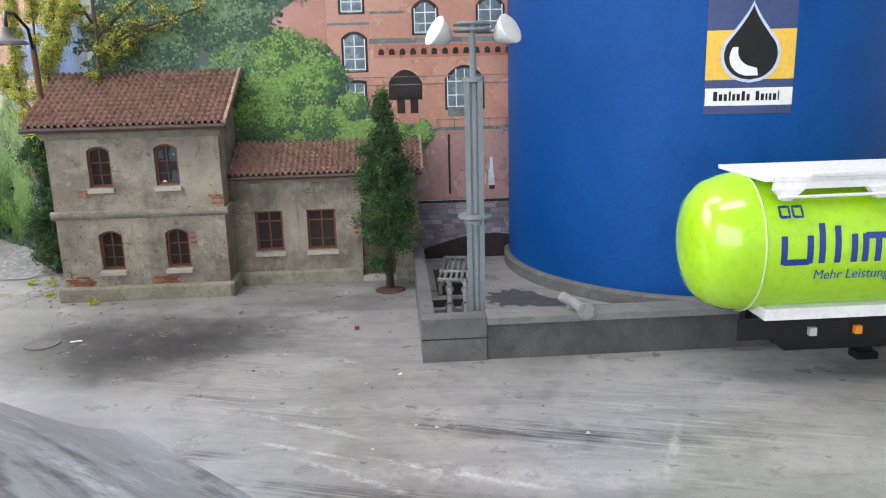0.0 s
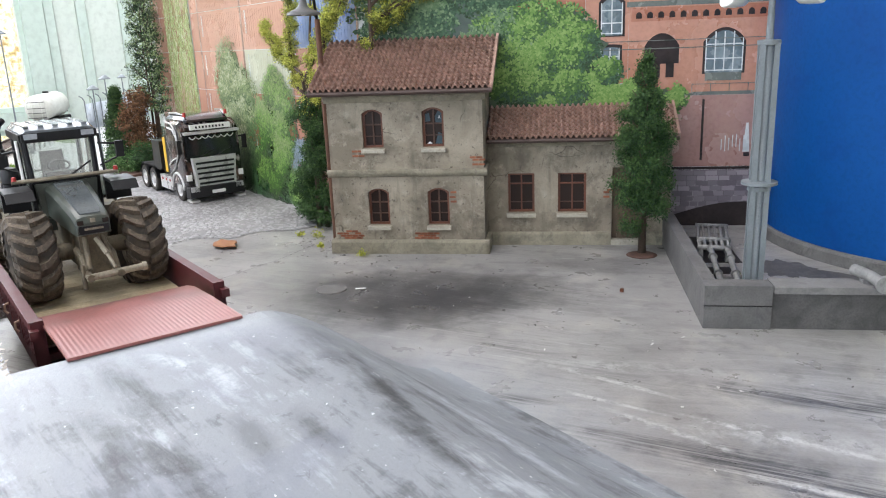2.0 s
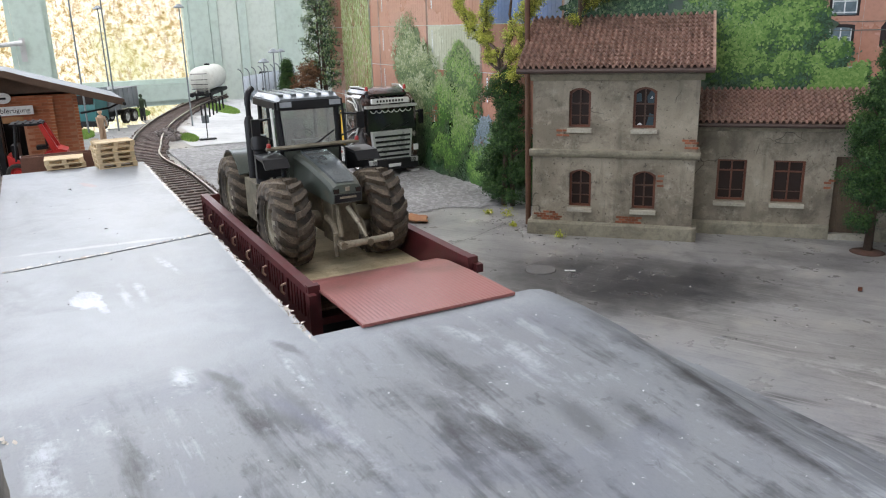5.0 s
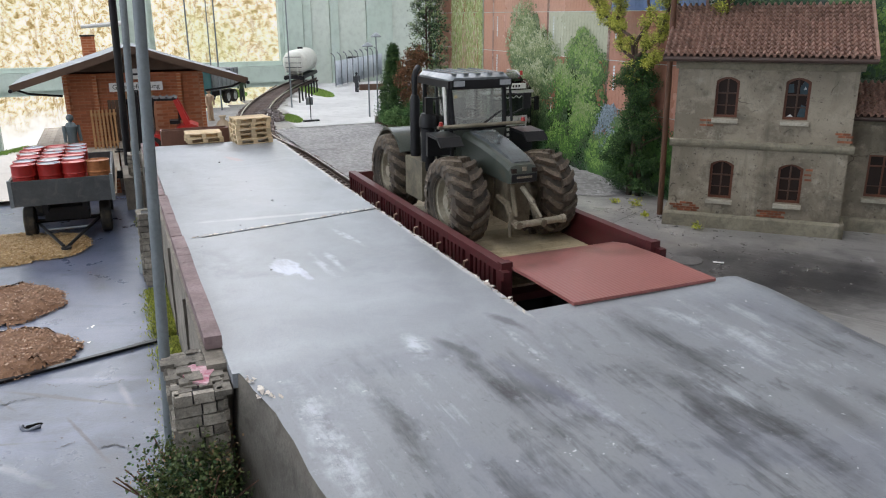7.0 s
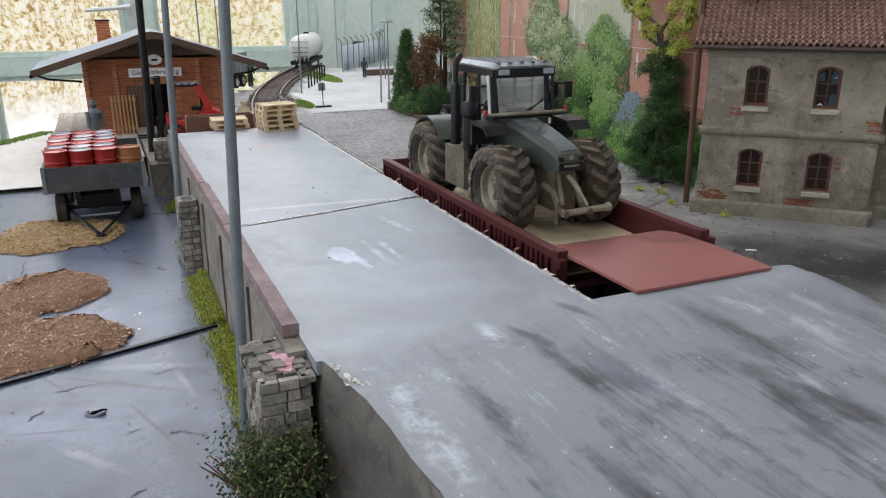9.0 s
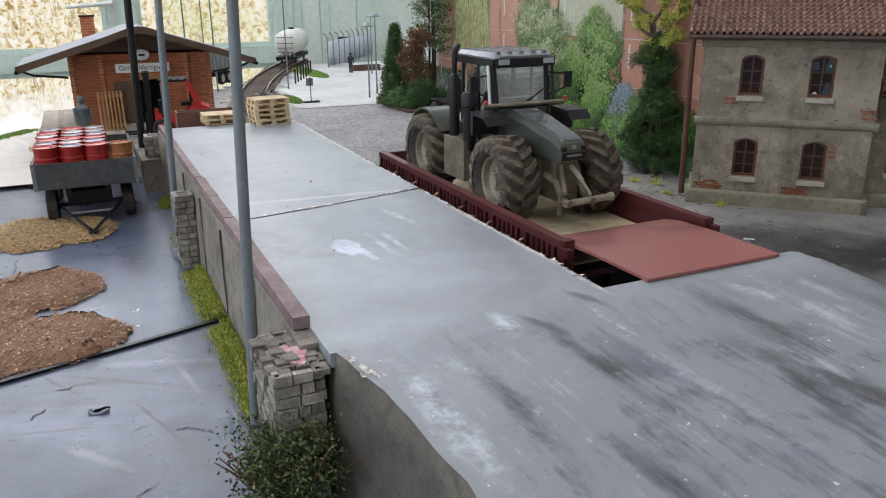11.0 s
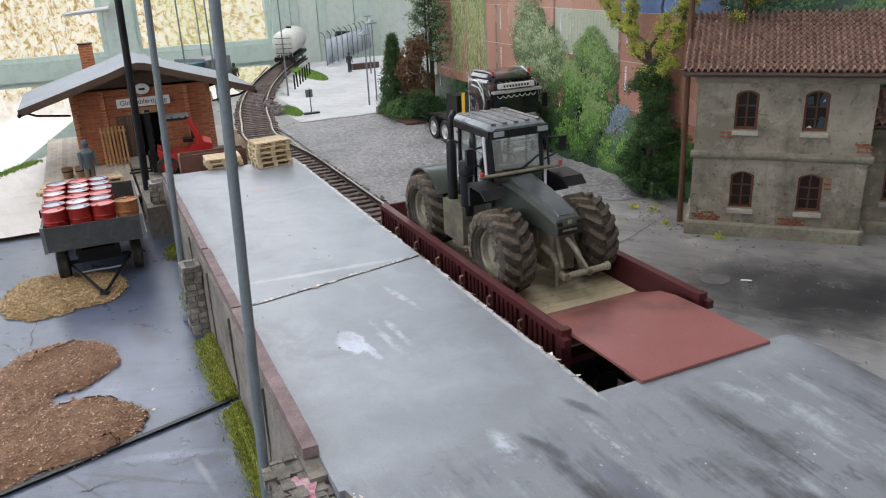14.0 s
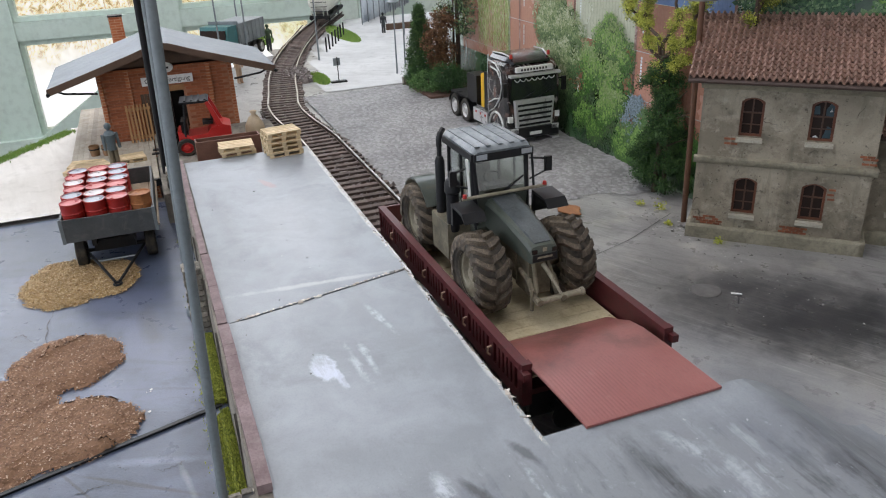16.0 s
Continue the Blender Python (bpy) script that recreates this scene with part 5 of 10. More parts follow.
    for z, kinds in grid:
        for (x0, x1), k in zip(cols, kinds[0] + kinds):
            layer(b, "container", [rect(x0, z, x1, z + 5.03)], tones[k], 1)
            layer(b, "container_rib", [rect(x0 + 0.35 + 0.62 * i, z + 0.35, x0 + 0.41 + 0.62 * i, z + 4.6) for i in range(int((x1 - x0 - 0.5) / 0.62))] if x1 - x0 > 5 else [], ribs[k], 2)
            layer(b, "container_mark", [rect(x0 + 1.0, z + 1.9 + 0.34 * i, x0 + 1.28, z + 2.17 + 0.34 * i) for i in range(8)] if x1 - x0 > 5 else [], bar, 3)
            layer(b, "container_gap", [rect(x1, z, x1 + 0.45, z + 5.03)], photo_gap, 1)
    layer(b, "undergrowth", [rect(-100, -0.5, -48.0, 6.5), rect(-47.99, -0.5, -31.1, 3.5)], dusk, 2)
    fog = photo_mat("photo_bush_mist", lin(0.06, 0.10, 0.045), lin(0.15, 0.20, 0.09), 60)
    deep = photo_mat("photo_bush_depth", lin(0.02, 0.05, 0.02), lin(0.06, 0.11, 0.05), 45)
    for args, base in ((((Q["grey"], Q["mist"], Q["mist"], Q["haze"], Q["pale"]), -62.3, 12.2, 7.0, 7.2, 13000, 0.34), fog), (((Q["dark"], Q["grey"], Q["mid"], Q["mist"], Q["light"], Q["haze"]), -50.9, 9.4, 4.9, 6.8, 12000, 0.34), fog),
                       (((Q["dark"], Q["grey"], Q["mid"], Q["light"]), -53, 4.6, 5.4, 4.2, 5200, 0.36), deep), (((Q["dark"], Q["dark"], Q["grey"], Q["mist"]), -61.5, 4.6, 5.6, 4.4, 4200, 0.36), deep),
                       (((Q["grey"], Q["blue"], Q["blue"]), -45.4, 6.2, 1.9, 3.4, 1300, 0.34), None), (((Q["grey"], Q["mid"], Q["mist"]), -44.8, 4.4, 3.4, 4.0, 2400, 0.34), None), (((Q["dark"], Q["mid"], Q["mid"], Q["light"]), -45.6, 2.3, 4.6, 2.4, 4200, 0.36), deep), (((Q["dark"], Q["dark"], Q["grey"]), -70, 4.2, 5, 3.8, 2600, 0.4), deep), (((Q["dark"], Q["dark"], Q["mid"]), -36.5, 4, 4.0, 3.6, 2600, 0.36), deep)):
        picture_crown(b, *args, depth=0.085, ground=base)
    # hanging willow strands of the photo
    net = Leaves()
    for k in range(190):
        x, z1 = rng.uniform(-87.5, -76.5), rng.uniform(16, 34)
        z = z1
        while z > 6.5 + 3.0 * rng.random() and z > z1 - 15:
            net.add((x + rng.gauss(0, 0.12), -0.12 - 0.08 * rng.random(), z), 0.7 * (0.5 + rng.random()), Vector((0.2 * rng.gauss(0, 1), 0, 1)).normalized(), Vector((1, 0, 0)), 5.0)
            z -= 0.45
    net.link("printed_leaf", green("willow_strands", ((0, (0.17, 0.22, 0.06)), (0.5, (0.36, 0.42, 0.15)), (0.8, (0.52, 0.54, 0.28)), (1, (0.68, 0.68, 0.48)))), b)


photo_panels()

# ---- tank basin, tank, pipes, lamp, tanker ----
def basin():
    b = thing("tank_basin", uvat(0, 0), "grey concrete containment basin with low walls", "basin", kind="structure")
    bm = bm_new()
    box(bm, 29.4, 20.5, 0, 33.5, 21.9, 2.85)
    part("corner_block", bm, M["kerbconc"], b, edge=0.06)
    bm = bm_new()
    box(bm, 29.38, 20.47, 1.50, 33.52, 20.6, 1.56)
    part("joint", bm, M["black"], b)
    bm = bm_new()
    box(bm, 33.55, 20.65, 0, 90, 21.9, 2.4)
    # darker than the corner block: the tanker's shade is put into this colour
    part("front_wall", bm, plain("shaded_front_concrete", lin(0.058, 0.056, 0.054), lin(0.115, 0.112, 0.108), 0.8, 26, 800, bump=0.5, dirt=lin(0.045, 0.045, 0.045), amount=0.5), b, "grey concrete front wall with the tanker's shade in its colour", edge=0.06)
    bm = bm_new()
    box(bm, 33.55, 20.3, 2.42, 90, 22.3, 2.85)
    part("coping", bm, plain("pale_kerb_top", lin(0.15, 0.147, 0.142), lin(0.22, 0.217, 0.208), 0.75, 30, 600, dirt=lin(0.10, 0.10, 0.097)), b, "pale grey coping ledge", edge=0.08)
    bm = bm_new()
    box(bm, 29.4, 21.95, 0, 30.3, 44.9, 2.85)
    part("side_wall", bm, M["kerbconc"], b, edge=0.06)
    bm = bm_new()
    box(bm, 30.32, 21.92, 0.05, 90, 44.9, 0.8)
    part("basin_floor", bm, M["yard"], b)
    # oily stain on the basin floor
    bm = bm_new()
    pts = []
    for k in range(72):
        a = k * math.tau / 72
        d = (a + 0.6 + math.pi) % math.tau - math.pi
        reach = 2.1 + 3.4 * math.exp(-(d / 0.42) ** 2) + 0.9 * soft_noise(2 * math.cos(a), 2 * math.sin(a), 0.5, 4) + 0.3 * soft_noise(2 * math.cos(a), 2 * math.sin(a), 0.14, 8)
        pts.append((36.9 + reach * math.cos(a), 31.2 + reach * math.sin(a)))
    prism(bm, pts, 0.80, 0.812, "z")
    part("stain", bm, plain("oil_stain", lin(0.05, 0.05, 0.048), lin(0.105, 0.103, 0.10), 0.5, 60, 600, bump=0.3, dirt=lin(0.16, 0.158, 0.152), amount=0.4), b, "dark oil stain")


basin()


def storage_tank():
    cx, cy, r = 9.25, 68.2, 16.5
    t = thing("storage_tank", at(cx, cy, 0.8), "large blue cylindrical fuel storage tank in a concrete basin", "tank")
    bm = bm_new()
    lathe(bm, [(r, 1.0), (r, 20), (r, 46), (r - 0.5, 46.4), (0, 48.0)], 96)
    part("shell", bm, M["blue"], t, smooth=35)
    bm = bm_new()
    lathe(bm, [(r + 0.45, 0.0), (r + 0.45, 0.85), (r + 0.3, 1.05), (r - 0.4, 1.05), (r - 0.4, 0.0)], 96, close=False)
    part("base_ring", bm, M["kerbconc"], t, "grey concrete ring under the tank", smooth=35)
    # curved poster with a drop emblem; its lettering is plain bars
    sign = thing("sign", at(0, 0), "printed company sign with a black drop on yellow", "sign")
    sign.parent = t
    del sign["category"]

    def curved(name, a0, a1, z0, z1, lift, mat, label=""):
        bm = bm_new()
        n = 10
        cols = [[bm.verts.new(((r + lift) * math.cos(radians(a0 + (a1 - a0) * k / n)), (r + lift) * math.sin(radians(a0 + (a1 - a0) * k / n)), z)) for z in (z0 - 0.8, z1 - 0.8)] for k in range(n + 1)]
        back = [[bm.verts.new(((r + 0.005) * math.cos(radians(a0 + (a1 - a0) * k / n)), (r + 0.005) * math.sin(radians(a0 + (a1 - a0) * k / n)), z)) for z in (z0 - 0.8, z1 - 0.8)] for k in range(n + 1)]
        for k in range(n):
            bm.faces.new((cols[k][0], cols[k + 1][0], cols[k + 1][1], cols[k][1]))
            bm.faces.new((cols[k][0], cols[k + 1][0], back[k + 1][0], back[k][0]))
            bm.faces.new((cols[k][1], cols[k + 1][1], back[k + 1][1], back[k][1]))
        bm.faces.new((cols[0][0], cols[0][1], back[0][1], back[0][0]))
        bm.faces.new((cols[n][0], cols[n][1], back[n][1], back[n][0]))
        part(name, bm, mat, sign, label)

    navy = plain("sign_navy", lin(0.03, 0.05, 0.14), lin(0.04, 0.065, 0.17), 0.5, 20, 300, bump=0)
    yellow = plain("sign_yellow", lin(0.75, 0.45, 0.05), lin(0.82, 0.52, 0.08), 0.5, 20, 300, bump=0)
    curved("sheet", -65.0, -45.2, 14.75, 22.9, 0.03, navy)
    curved("yellow_band", -65.0, -45.2, 17.0, 20.2, 0.05, yellow)
    curved("white_band", -64.8, -45.2, 15.3, 16.45, 0.05, M["white"])

    def onto(a, z, lift):
        return ((r + lift) * math.cos(radians(a)), (r + lift) * math.sin(radians(a)), z - 0.8)

    def rows_on(name, zs, edge, lift, mat):
        bm = bm_new()
        last = None
        for z in zs:
            lo, hi = edge(z)
            ring = [bm.verts.new(onto(lo + (hi - lo) * k / 10, z, lift)) for k in range(11)]
            if last:
                for k in range(10):
                    bm.faces.new((last[k], last[k + 1], ring[k + 1], ring[k]))
            last = ring
        part(name, bm, mat, sign)

    def drop(scale):
        cz, r0, top = 18.6, 1.62 * scale, 21.75 + (scale - 1) * 2.5

        def edge(z):
            h = (z - cz) / r0
            if h < 0.62:
                w = math.sqrt(max(0.0, 1 - h * h))
            else:
                t = (z - cz - 0.62 * r0) / (top - cz - 0.62 * r0)
                w = 0.785 * (1 - t) ** 1.25
            return -55.2 - 5.9 * scale * w, -55.2 + 5.9 * scale * w
        return steps(cz - r0, top, 0.12), edge

    zs, edge = drop(1.12)
    rows_on("emblem_glow", zs, edge, 0.07, plain("sign_glow", lin(0.45, 0.55, 0.75), lin(0.55, 0.63, 0.8), 0.5, 20, 300, bump=0))
    zs, edge = drop(1.0)
    rows_on("emblem_drop", zs, edge, 0.09, M["black"])

    def moon(z):
        g = max(0.0, 1 - ((z - 18.45) / 1.22) ** 2) ** 0.5
        h = max(0.0, 1 - ((z - 18.85) / 1.05) ** 2) ** 0.5
        left = -55.4 - 4.5 * g
        return left, max(left + 0.15, -54.0 - 4.1 * h if z > 17.8 else -53.8 + 0.6 * (17.8 - z))

    rows_on("emblem_shine", steps(17.25, 19.1, 0.1), moon, 0.11, M["white"])
    a = -63.0
    for k, w in enumerate((0.9, 0.75, 0.7, 0.45, 0.6, 0.7, 0.75, 0.7, 0, 0.8, 0.7, 0.45, 0.55, 0.7, 0.3)):
        if w:
            bm = bm_new()
            h = 0.62 if k in (0, 3, 6, 9, 14) else 0.44
            vs = [bm.verts.new(onto(p, z, 0.07)) for p, z in ((a, 15.62), (a + w, 15.62), (a + w, 15.62 + h), (a, 15.62 + h))]
            bm.faces.new(vs)
            part("letter_bar", bm, M["black"], sign)
        a += (w or 0.6) + 0.36


storage_tank()


def pipework():
    p = thing("pipe_manifold", uvat(0, 0), "grate of slim grey pipes with two outlets in the basin", "pipes")
    grey = plain("pipe_grey", lin(0.17, 0.17, 0.167), lin(0.27, 0.27, 0.262), 0.6, 60, 700, dirt=lin(0.10, 0.10, 0.10))
    # grate of slim pipes between two header bars
    for k in range(6):
        bm = bm_new()
        pipe(bm, [(32.2 + 0.47 * k, 40.2, 1.95), (31.7 + 0.455 * k, 36.6, 1.92), (31.2 + 0.44 * k, 33.0, 1.9)], 0.13)
        part("pipe", bm, grey, p, smooth="all")
    for u, v, w in ((32.2, 40.2, 2.35), (31.55, 35.5, 2.25), (31.2, 33.0, 2.2)):
        bm = bm_new()
        pipe(bm, [(u - 0.15, v, 1.95), (u + w + 0.15, v - 0.35, 1.95)], 0.2, 10)
        part("header_bar", bm, grey, p, smooth="all")
        for q in (0.1, w - 0.1):
            bm = bm_new()
            box(bm, u + q - 0.15, v - 0.3, 0.78, u + q + 0.15, v, 1.9)
            part("pipe_saddle", bm, grey, p, edge=0.04)
    # flat black sheets on the basin floor round the pipes
    bm = bm_new()
    box(bm, 31.1, 32.6, 0.79, 34.4, 40.6, 0.83)
    part("sump", bm, M["black"], p, "flat black sheet round the pipes")
    bm = bm_new()
    box(bm, 30.4, 29.6, 0.79, 33.2, 31.4, 0.83)
    part("sump", bm, M["black"], p, "flat black sheet round the pipes")
    # two outlets with bent elbows and flanged joints
    for pts in ([(31.9, 33.0, 1.9), (31.95, 32.0, 1.9), (31.9, 31.2, 1.7), (31.7, 28.0, 1.35), (31.4, 24.2, 1.2)], [(33.1, 33.0, 1.9), (33.2, 31.8, 1.9), (33.1, 30.8, 1.7), (32.9, 28.0, 1.35), (32.6, 24.2, 1.2)]):
        bm = bm_new()
        pipe(bm, pts, 0.21, 10)
        part("outlet_pipe", bm, grey, p, smooth="all")
        for q in pts[2:4]:
            bm = bm_new()
            lathe(bm, [(0.0, -0.09), (0.33, -0.09), (0.33, 0.09), (0.0, 0.09)], 14, "y", q)
            part("flange", bm, grey, p, smooth=35)
    bm = bm_new()
    box(bm, 30.6, 27.9, 0.79, 33.6, 28.2, 1.15)
    part("pipe_saddle", bm, grey, p, edge=0.04)
    v = thing("drain_valve", uvat(39.4, 20.9, 2.85), "short grey drain pipe with valve on the basin wall", "valve")
    bm = bm_new()
    pipe(bm, [(-0.6, 1.6, 0.55), (-0.1, 0.3, 0.5), (0.25, -0.9, 0.35)], 0.36, 12)
    part("pipe", bm, grey, v, smooth=40)
    bm = bm_new()
    lathe(bm, [(0.3, 0.0), (0.55, 0.0), (0.55, 0.25), (0.3, 0.25)], 16, "y", (0.3, -1.1, 0.35))
    part("flange", bm, grey, v, smooth=35)
    bm = bm_new()
    box(bm, -0.5, 0.2, 0.0, 0.3, 0.9, 0.25)
    part("bracket", bm, grey, v)


pipework()


def yard_lamp():
    x, y = 5.8, 41.4
    l = thing("yard_lamp", at(x, y, 0.8, 40), "tall grey bundled yard lamp mast with two white lamp heads", "lamp")
    for dx, dy in ((-0.42, -0.42), (0.42, -0.42), (0.42, 0.42), (-0.42, 0.42)):
        bm = bm_new()
        box(bm, dx - 0.17, dy - 0.17, 0.0, dx + 0.17, dy + 0.17, 16.6)
        part("mast_leg", bm, M["steelgrey"], l, edge=0.05)
    bm = bm_new()
    rod(bm, (0, 0, 0), (0, 0, 16.5), 0.33, n=12)
    part("mast_core", bm, plain("mast_pale", lin(0.24, 0.27, 0.28), lin(0.30, 0.33, 0.34), 0.5), l, smooth=35)
    for z, r, h in ((7.6, 1.15, 0.22), (7.2, 0.75, 0.3), (16.5, 0.72, 0.3), (0.0, 0.75, 0.5)):
        bm = bm_new()
        lathe(bm, [(r * 0.7, z), (r, z + 0.03), (r, z + h), (r * 0.7, z + h + 0.05)], 20)
        part("collar", bm, M["steelgrey"], l, smooth=35)
    bm = bm_new()
    rod(bm, (0, 0, 16.6), (0, 0, 20.3), 0.24, 0.17, 12)
    part("top_pole", bm, M["steelgrey"], l, smooth=35)
    for z in (19.75, 20.15):
        bm = bm_new()
        ring = [(1.15 * math.cos(k * math.tau / 24), 1.15 * math.sin(k * math.tau / 24), z) for k in range(25)]
        pipe(bm, ring, 0.12, 6)
        rod(bm, (-1.15, 0, z), (1.15, 0, z), 0.08, n=6)
        part("lamp_ring", bm, M["steelgrey"], l, smooth="all")
    for side, turn in ((1, -38), (-1, 205)):
        head = thing("lamp_head", at(side * 2.35, 0, 19.75, turn), "round white lamp head", "lamp")
        head.parent = l
        del head["category"]
        m = Matrix.Rotation(radians(62), 4, "Y")
        bm = bm_new()
        lathe(bm, [(0.0, -1.15), (0.35, -1.1), (0.7, -0.6), (1.0, 0.0), (1.02, 0.12), (0.9, 0.14)], 24)
        bm.transform(m)
        part("reflector", bm, M["lampwhite"], head, smooth="all")
        bm = bm_new()
        lathe(bm, [(0.0, 0.16), (0.6, 0.13), (0.9, 0.05), (0.9, 0.02)], 24)
        bm.transform(m)
        part("lens", bm, M["lampwhite"], head, smooth="all")


M["lampwhite"] = plain("lamp_white", lin(0.66, 0.66, 0.63), lin(0.74, 0.74, 0.71), 0.35, 40, 500, bump=0.1)
yard_lamp()


def tanker():
    t = thing("tanker_trailer", uvat(44.3, 16.2), "lime green model fuel tanker trailer with white catwalk", "trailer")
    lime = plain("lime_paint", lin(0.36, 0.66, 0.012), lin(0.39, 0.70, 0.018), 0.22, 12, 200, bump=0.0, coat=0.6)
    z0, r = 8.2, 3.95
    bm = bm_new()
    prof = [(0.0, 0.0), (1.6, 0.12), (2.8, 0.5), (3.45, 1.1), (3.82, 2.0), (r, 3.0), (r, 30.0), (0, 30.6)]
    lathe(bm, prof, 48, "x", (0, 0, z0))
    for v in bm.verts:
        v.co.y *= 0.93
    part("tank", bm, lime, t, smooth=50)
    bm = bm_new()
    ring = [((r + 0.02) * 0.93 * math.cos(k * math.tau / 48), z0 + (r + 0.02) * math.sin(k * math.tau / 48)) for k in range(49)]
    pipe(bm, [(3.05, a, b) for a, b in ring], 0.06, 6)
    part("seam", bm, plain("seam_silver", lin(0.5, 0.62, 0.25), lin(0.6, 0.7, 0.35), 0.3), t, smooth="all")
    # white catwalk
    bm = bm_new()
    box(bm, 2.9, -3.3, z0 + 3.86, 31, 2.6, z0 + 4.08)
    box(bm, 5.2, -3.5, z0 + 4.09, 9.5, 1.0, z0 + 4.27)
    box(bm, 3.4, -3.35, z0 + 3.45, 31, -3.05, z0 + 3.85)
    part("catwalk", bm, M["white"], t, "white catwalk along the top", edge=0.06)
    for k in range(5):
        bm = bm_new()
        x = 3.2 + k * 5.0
        prism(bm, [(x, z0 + 3.5), (x + 1.6, z0 + 3.5), (x + 0.9, z0 + 2.9), (x + 0.5, z0 + 2.9)], -3.75, -3.3, "y")
        part("bracket", bm, M["white"], t, edge=0.04)
    bm = bm_new()
    rod(bm, (3.4, -3.8, z0 + 3.1), (31, -3.8, z0 + 3.3), 0.09, n=6)
    part("rail", bm, M["white"], t, smooth=35)
    # white skirt, black chassis, lights, legs, wheels
    bm = bm_new()
    box(bm, 3.6, -2.9, z0 - 3.85, 31, 2.9, z0 - 3.2)
    part("skirt", bm, M["white"], t, edge=0.08)
    bm = bm_new()
    box(bm, 4.6, -2.2, 2.7, 31, -1.5, 4.3)
    box(bm, 4.6, 1.5, 2.7, 31, 2.2, 4.3)
    for x in (5, 9, 13, 18, 24, 30):
        box(bm, x, -1.49, 2.6, x + 0.5, 1.49, 3.4)
    part("chassis", bm, M["black"], t, "black steel chassis frame", edge=0.05)
    bm = bm_new()
    box(bm, 2.4, -2.45, 3.1, 31, -2.25, 4.3)
    part("valance", bm, M["black"], t, "black valance under the tank", edge=0.05)
    bm = bm_new()
    box(bm, 5.6, -1.45, 2.0, 31, 1.45, 2.55)
    part("underbody", bm, M["black"], t, edge=0.1)
    for x in (6.3, 8.9):
        bm = bm_new()
        box(bm, x, -2.75, 3.3, x + 0.4, -2.47, 3.75)
        part("marker_light", bm, plain("amber_lens", lin(0.7, 0.22, 0.01), lin(0.8, 0.28, 0.02), 0.25) if x > 7 else M["chrome"], t, "amber side marker light" if x > 7 else "small chrome coupling", edge=0.05)
    for y in (-1.9, 1.9):
        bm = bm_new()
        box(bm, 12.2, y - 0.35, 0.5, 12.9, y + 0.35, 3.4)
        box(bm, 11.9, y - 0.5, 0.0, 13.2, y + 0.5, 0.45)
        part("landing_leg", bm, M["black"], t, edge=0.05)
    for x in (20, 23.8, 27.6):
        for y in (-3.1, 2.2):
            w = thing("wheel", at(x, y, 1.55), "black rubber trailer wheel", "wheel")
            w.parent = t
            del w["category"]
            bm = bm_new()
            lathe(bm, [(0.9, 0.0), (1.4, 0.0), (1.55, 0.15), (1.55, 0.75), (1.4, 0.9), (0.9, 0.9)], 28, "y")
            part("tyre", bm, M["rubber"], w, smooth=35)
            bm = bm_new()
            lathe(bm, [(0.0, 0.25), (0.4, 0.25), (0.5, 0.1), (0.9, 0.1), (0.9, 0.8), (0, 0.8)], 20, "y")
            part("rim", bm, M["chrome"], w, smooth=35)
    # blue wordmark as plain shapes, and the slogan
    ink = plain("blue_print", lin(0.012, 0.04, 0.22), lin(0.016, 0.05, 0.26), 0.3, 20, 200, bump=0.0)

    def on_side(x, z, lift=0.03):
        s = max(-1, min(1, (z - z0) / r))
        return Vector((x, -0.93 * math.sqrt(1 - s * s) * r - lift, z))

    def stroke(pts, w):
        bm = bm_new()
        out = []
        for (x, z), (x2, z2) in zip(pts, pts[1:]):
            n = max(1, int(math.hypot(x2 - x, z2 - z) / 0.25))
            out += [(x + (x2 - x) * k / n, z + (z2 - z) * k / n) for k in range(n)]
        out.append(pts[-1])
        left, right = [], []
        for i, (x, z) in enumerate(out):
            a, b = out[max(0, i - 1)], out[min(len(out) - 1, i + 1)]
            d = Vector((b[0] - a[0], b[1] - a[1])).normalized()
            left.append(bm.verts.new(on_side(x - d.y * w / 2, z + d.x * w / 2)))
            right.append(bm.verts.new(on_side(x + d.y * w / 2, z - d.x * w / 2)))
        for i in range(len(out) - 1):
            bm.faces.new((left[i], left[i + 1], right[i + 1], right[i]))
        part("wordmark_stroke", bm, ink, t)

    zb = z0 - 0.5
    dx = -1.7
    for x, tall in ((5.70, 1.5), (7.10, 1.5), (7.75, 2.1), (8.60, 1.95), (9.50, 1.5), (10.10, 1.5), (10.80, 1.5), (11.50, 1.5)):
        stroke([(x + dx, zb + tall), (x + dx, zb)], 0.34)
    stroke([(5.70 + dx, zb + 0.1), (7.10 + dx, zb + 0.1)], 0.34)
    stroke([(10.10 + dx, zb + 1.4), (11.50 + dx, zb + 1.4)], 0.34)
    for x in (10.7, 11.9, 13.1, 14.5):
        stroke([(x, zb + 1.5), (x, zb), (x + 0.8, zb)], 0.34)
    for x in (3.9, 4.6):
        stroke([(x, zb + 2.45), (x + 0.5, zb + 2.45), (x + 0.5, zb + 2.95), (x, zb + 2.95), (x, zb + 2.45)], 0.13)
    word = bpy.data.curves.new("slogan", "FONT")
    word.body, word.size, word.extrude, word.shear = "Mehr Leistung.", 0.0072, 0.00005, 0.2
    slogan = new("slogan_text", word)
    slogan.data.materials.append(ink)
    slogan.parent = t
    slogan.matrix_local = at(5.6, -0.93 * r - 0.06, z0 - 1.35, 0, 86)


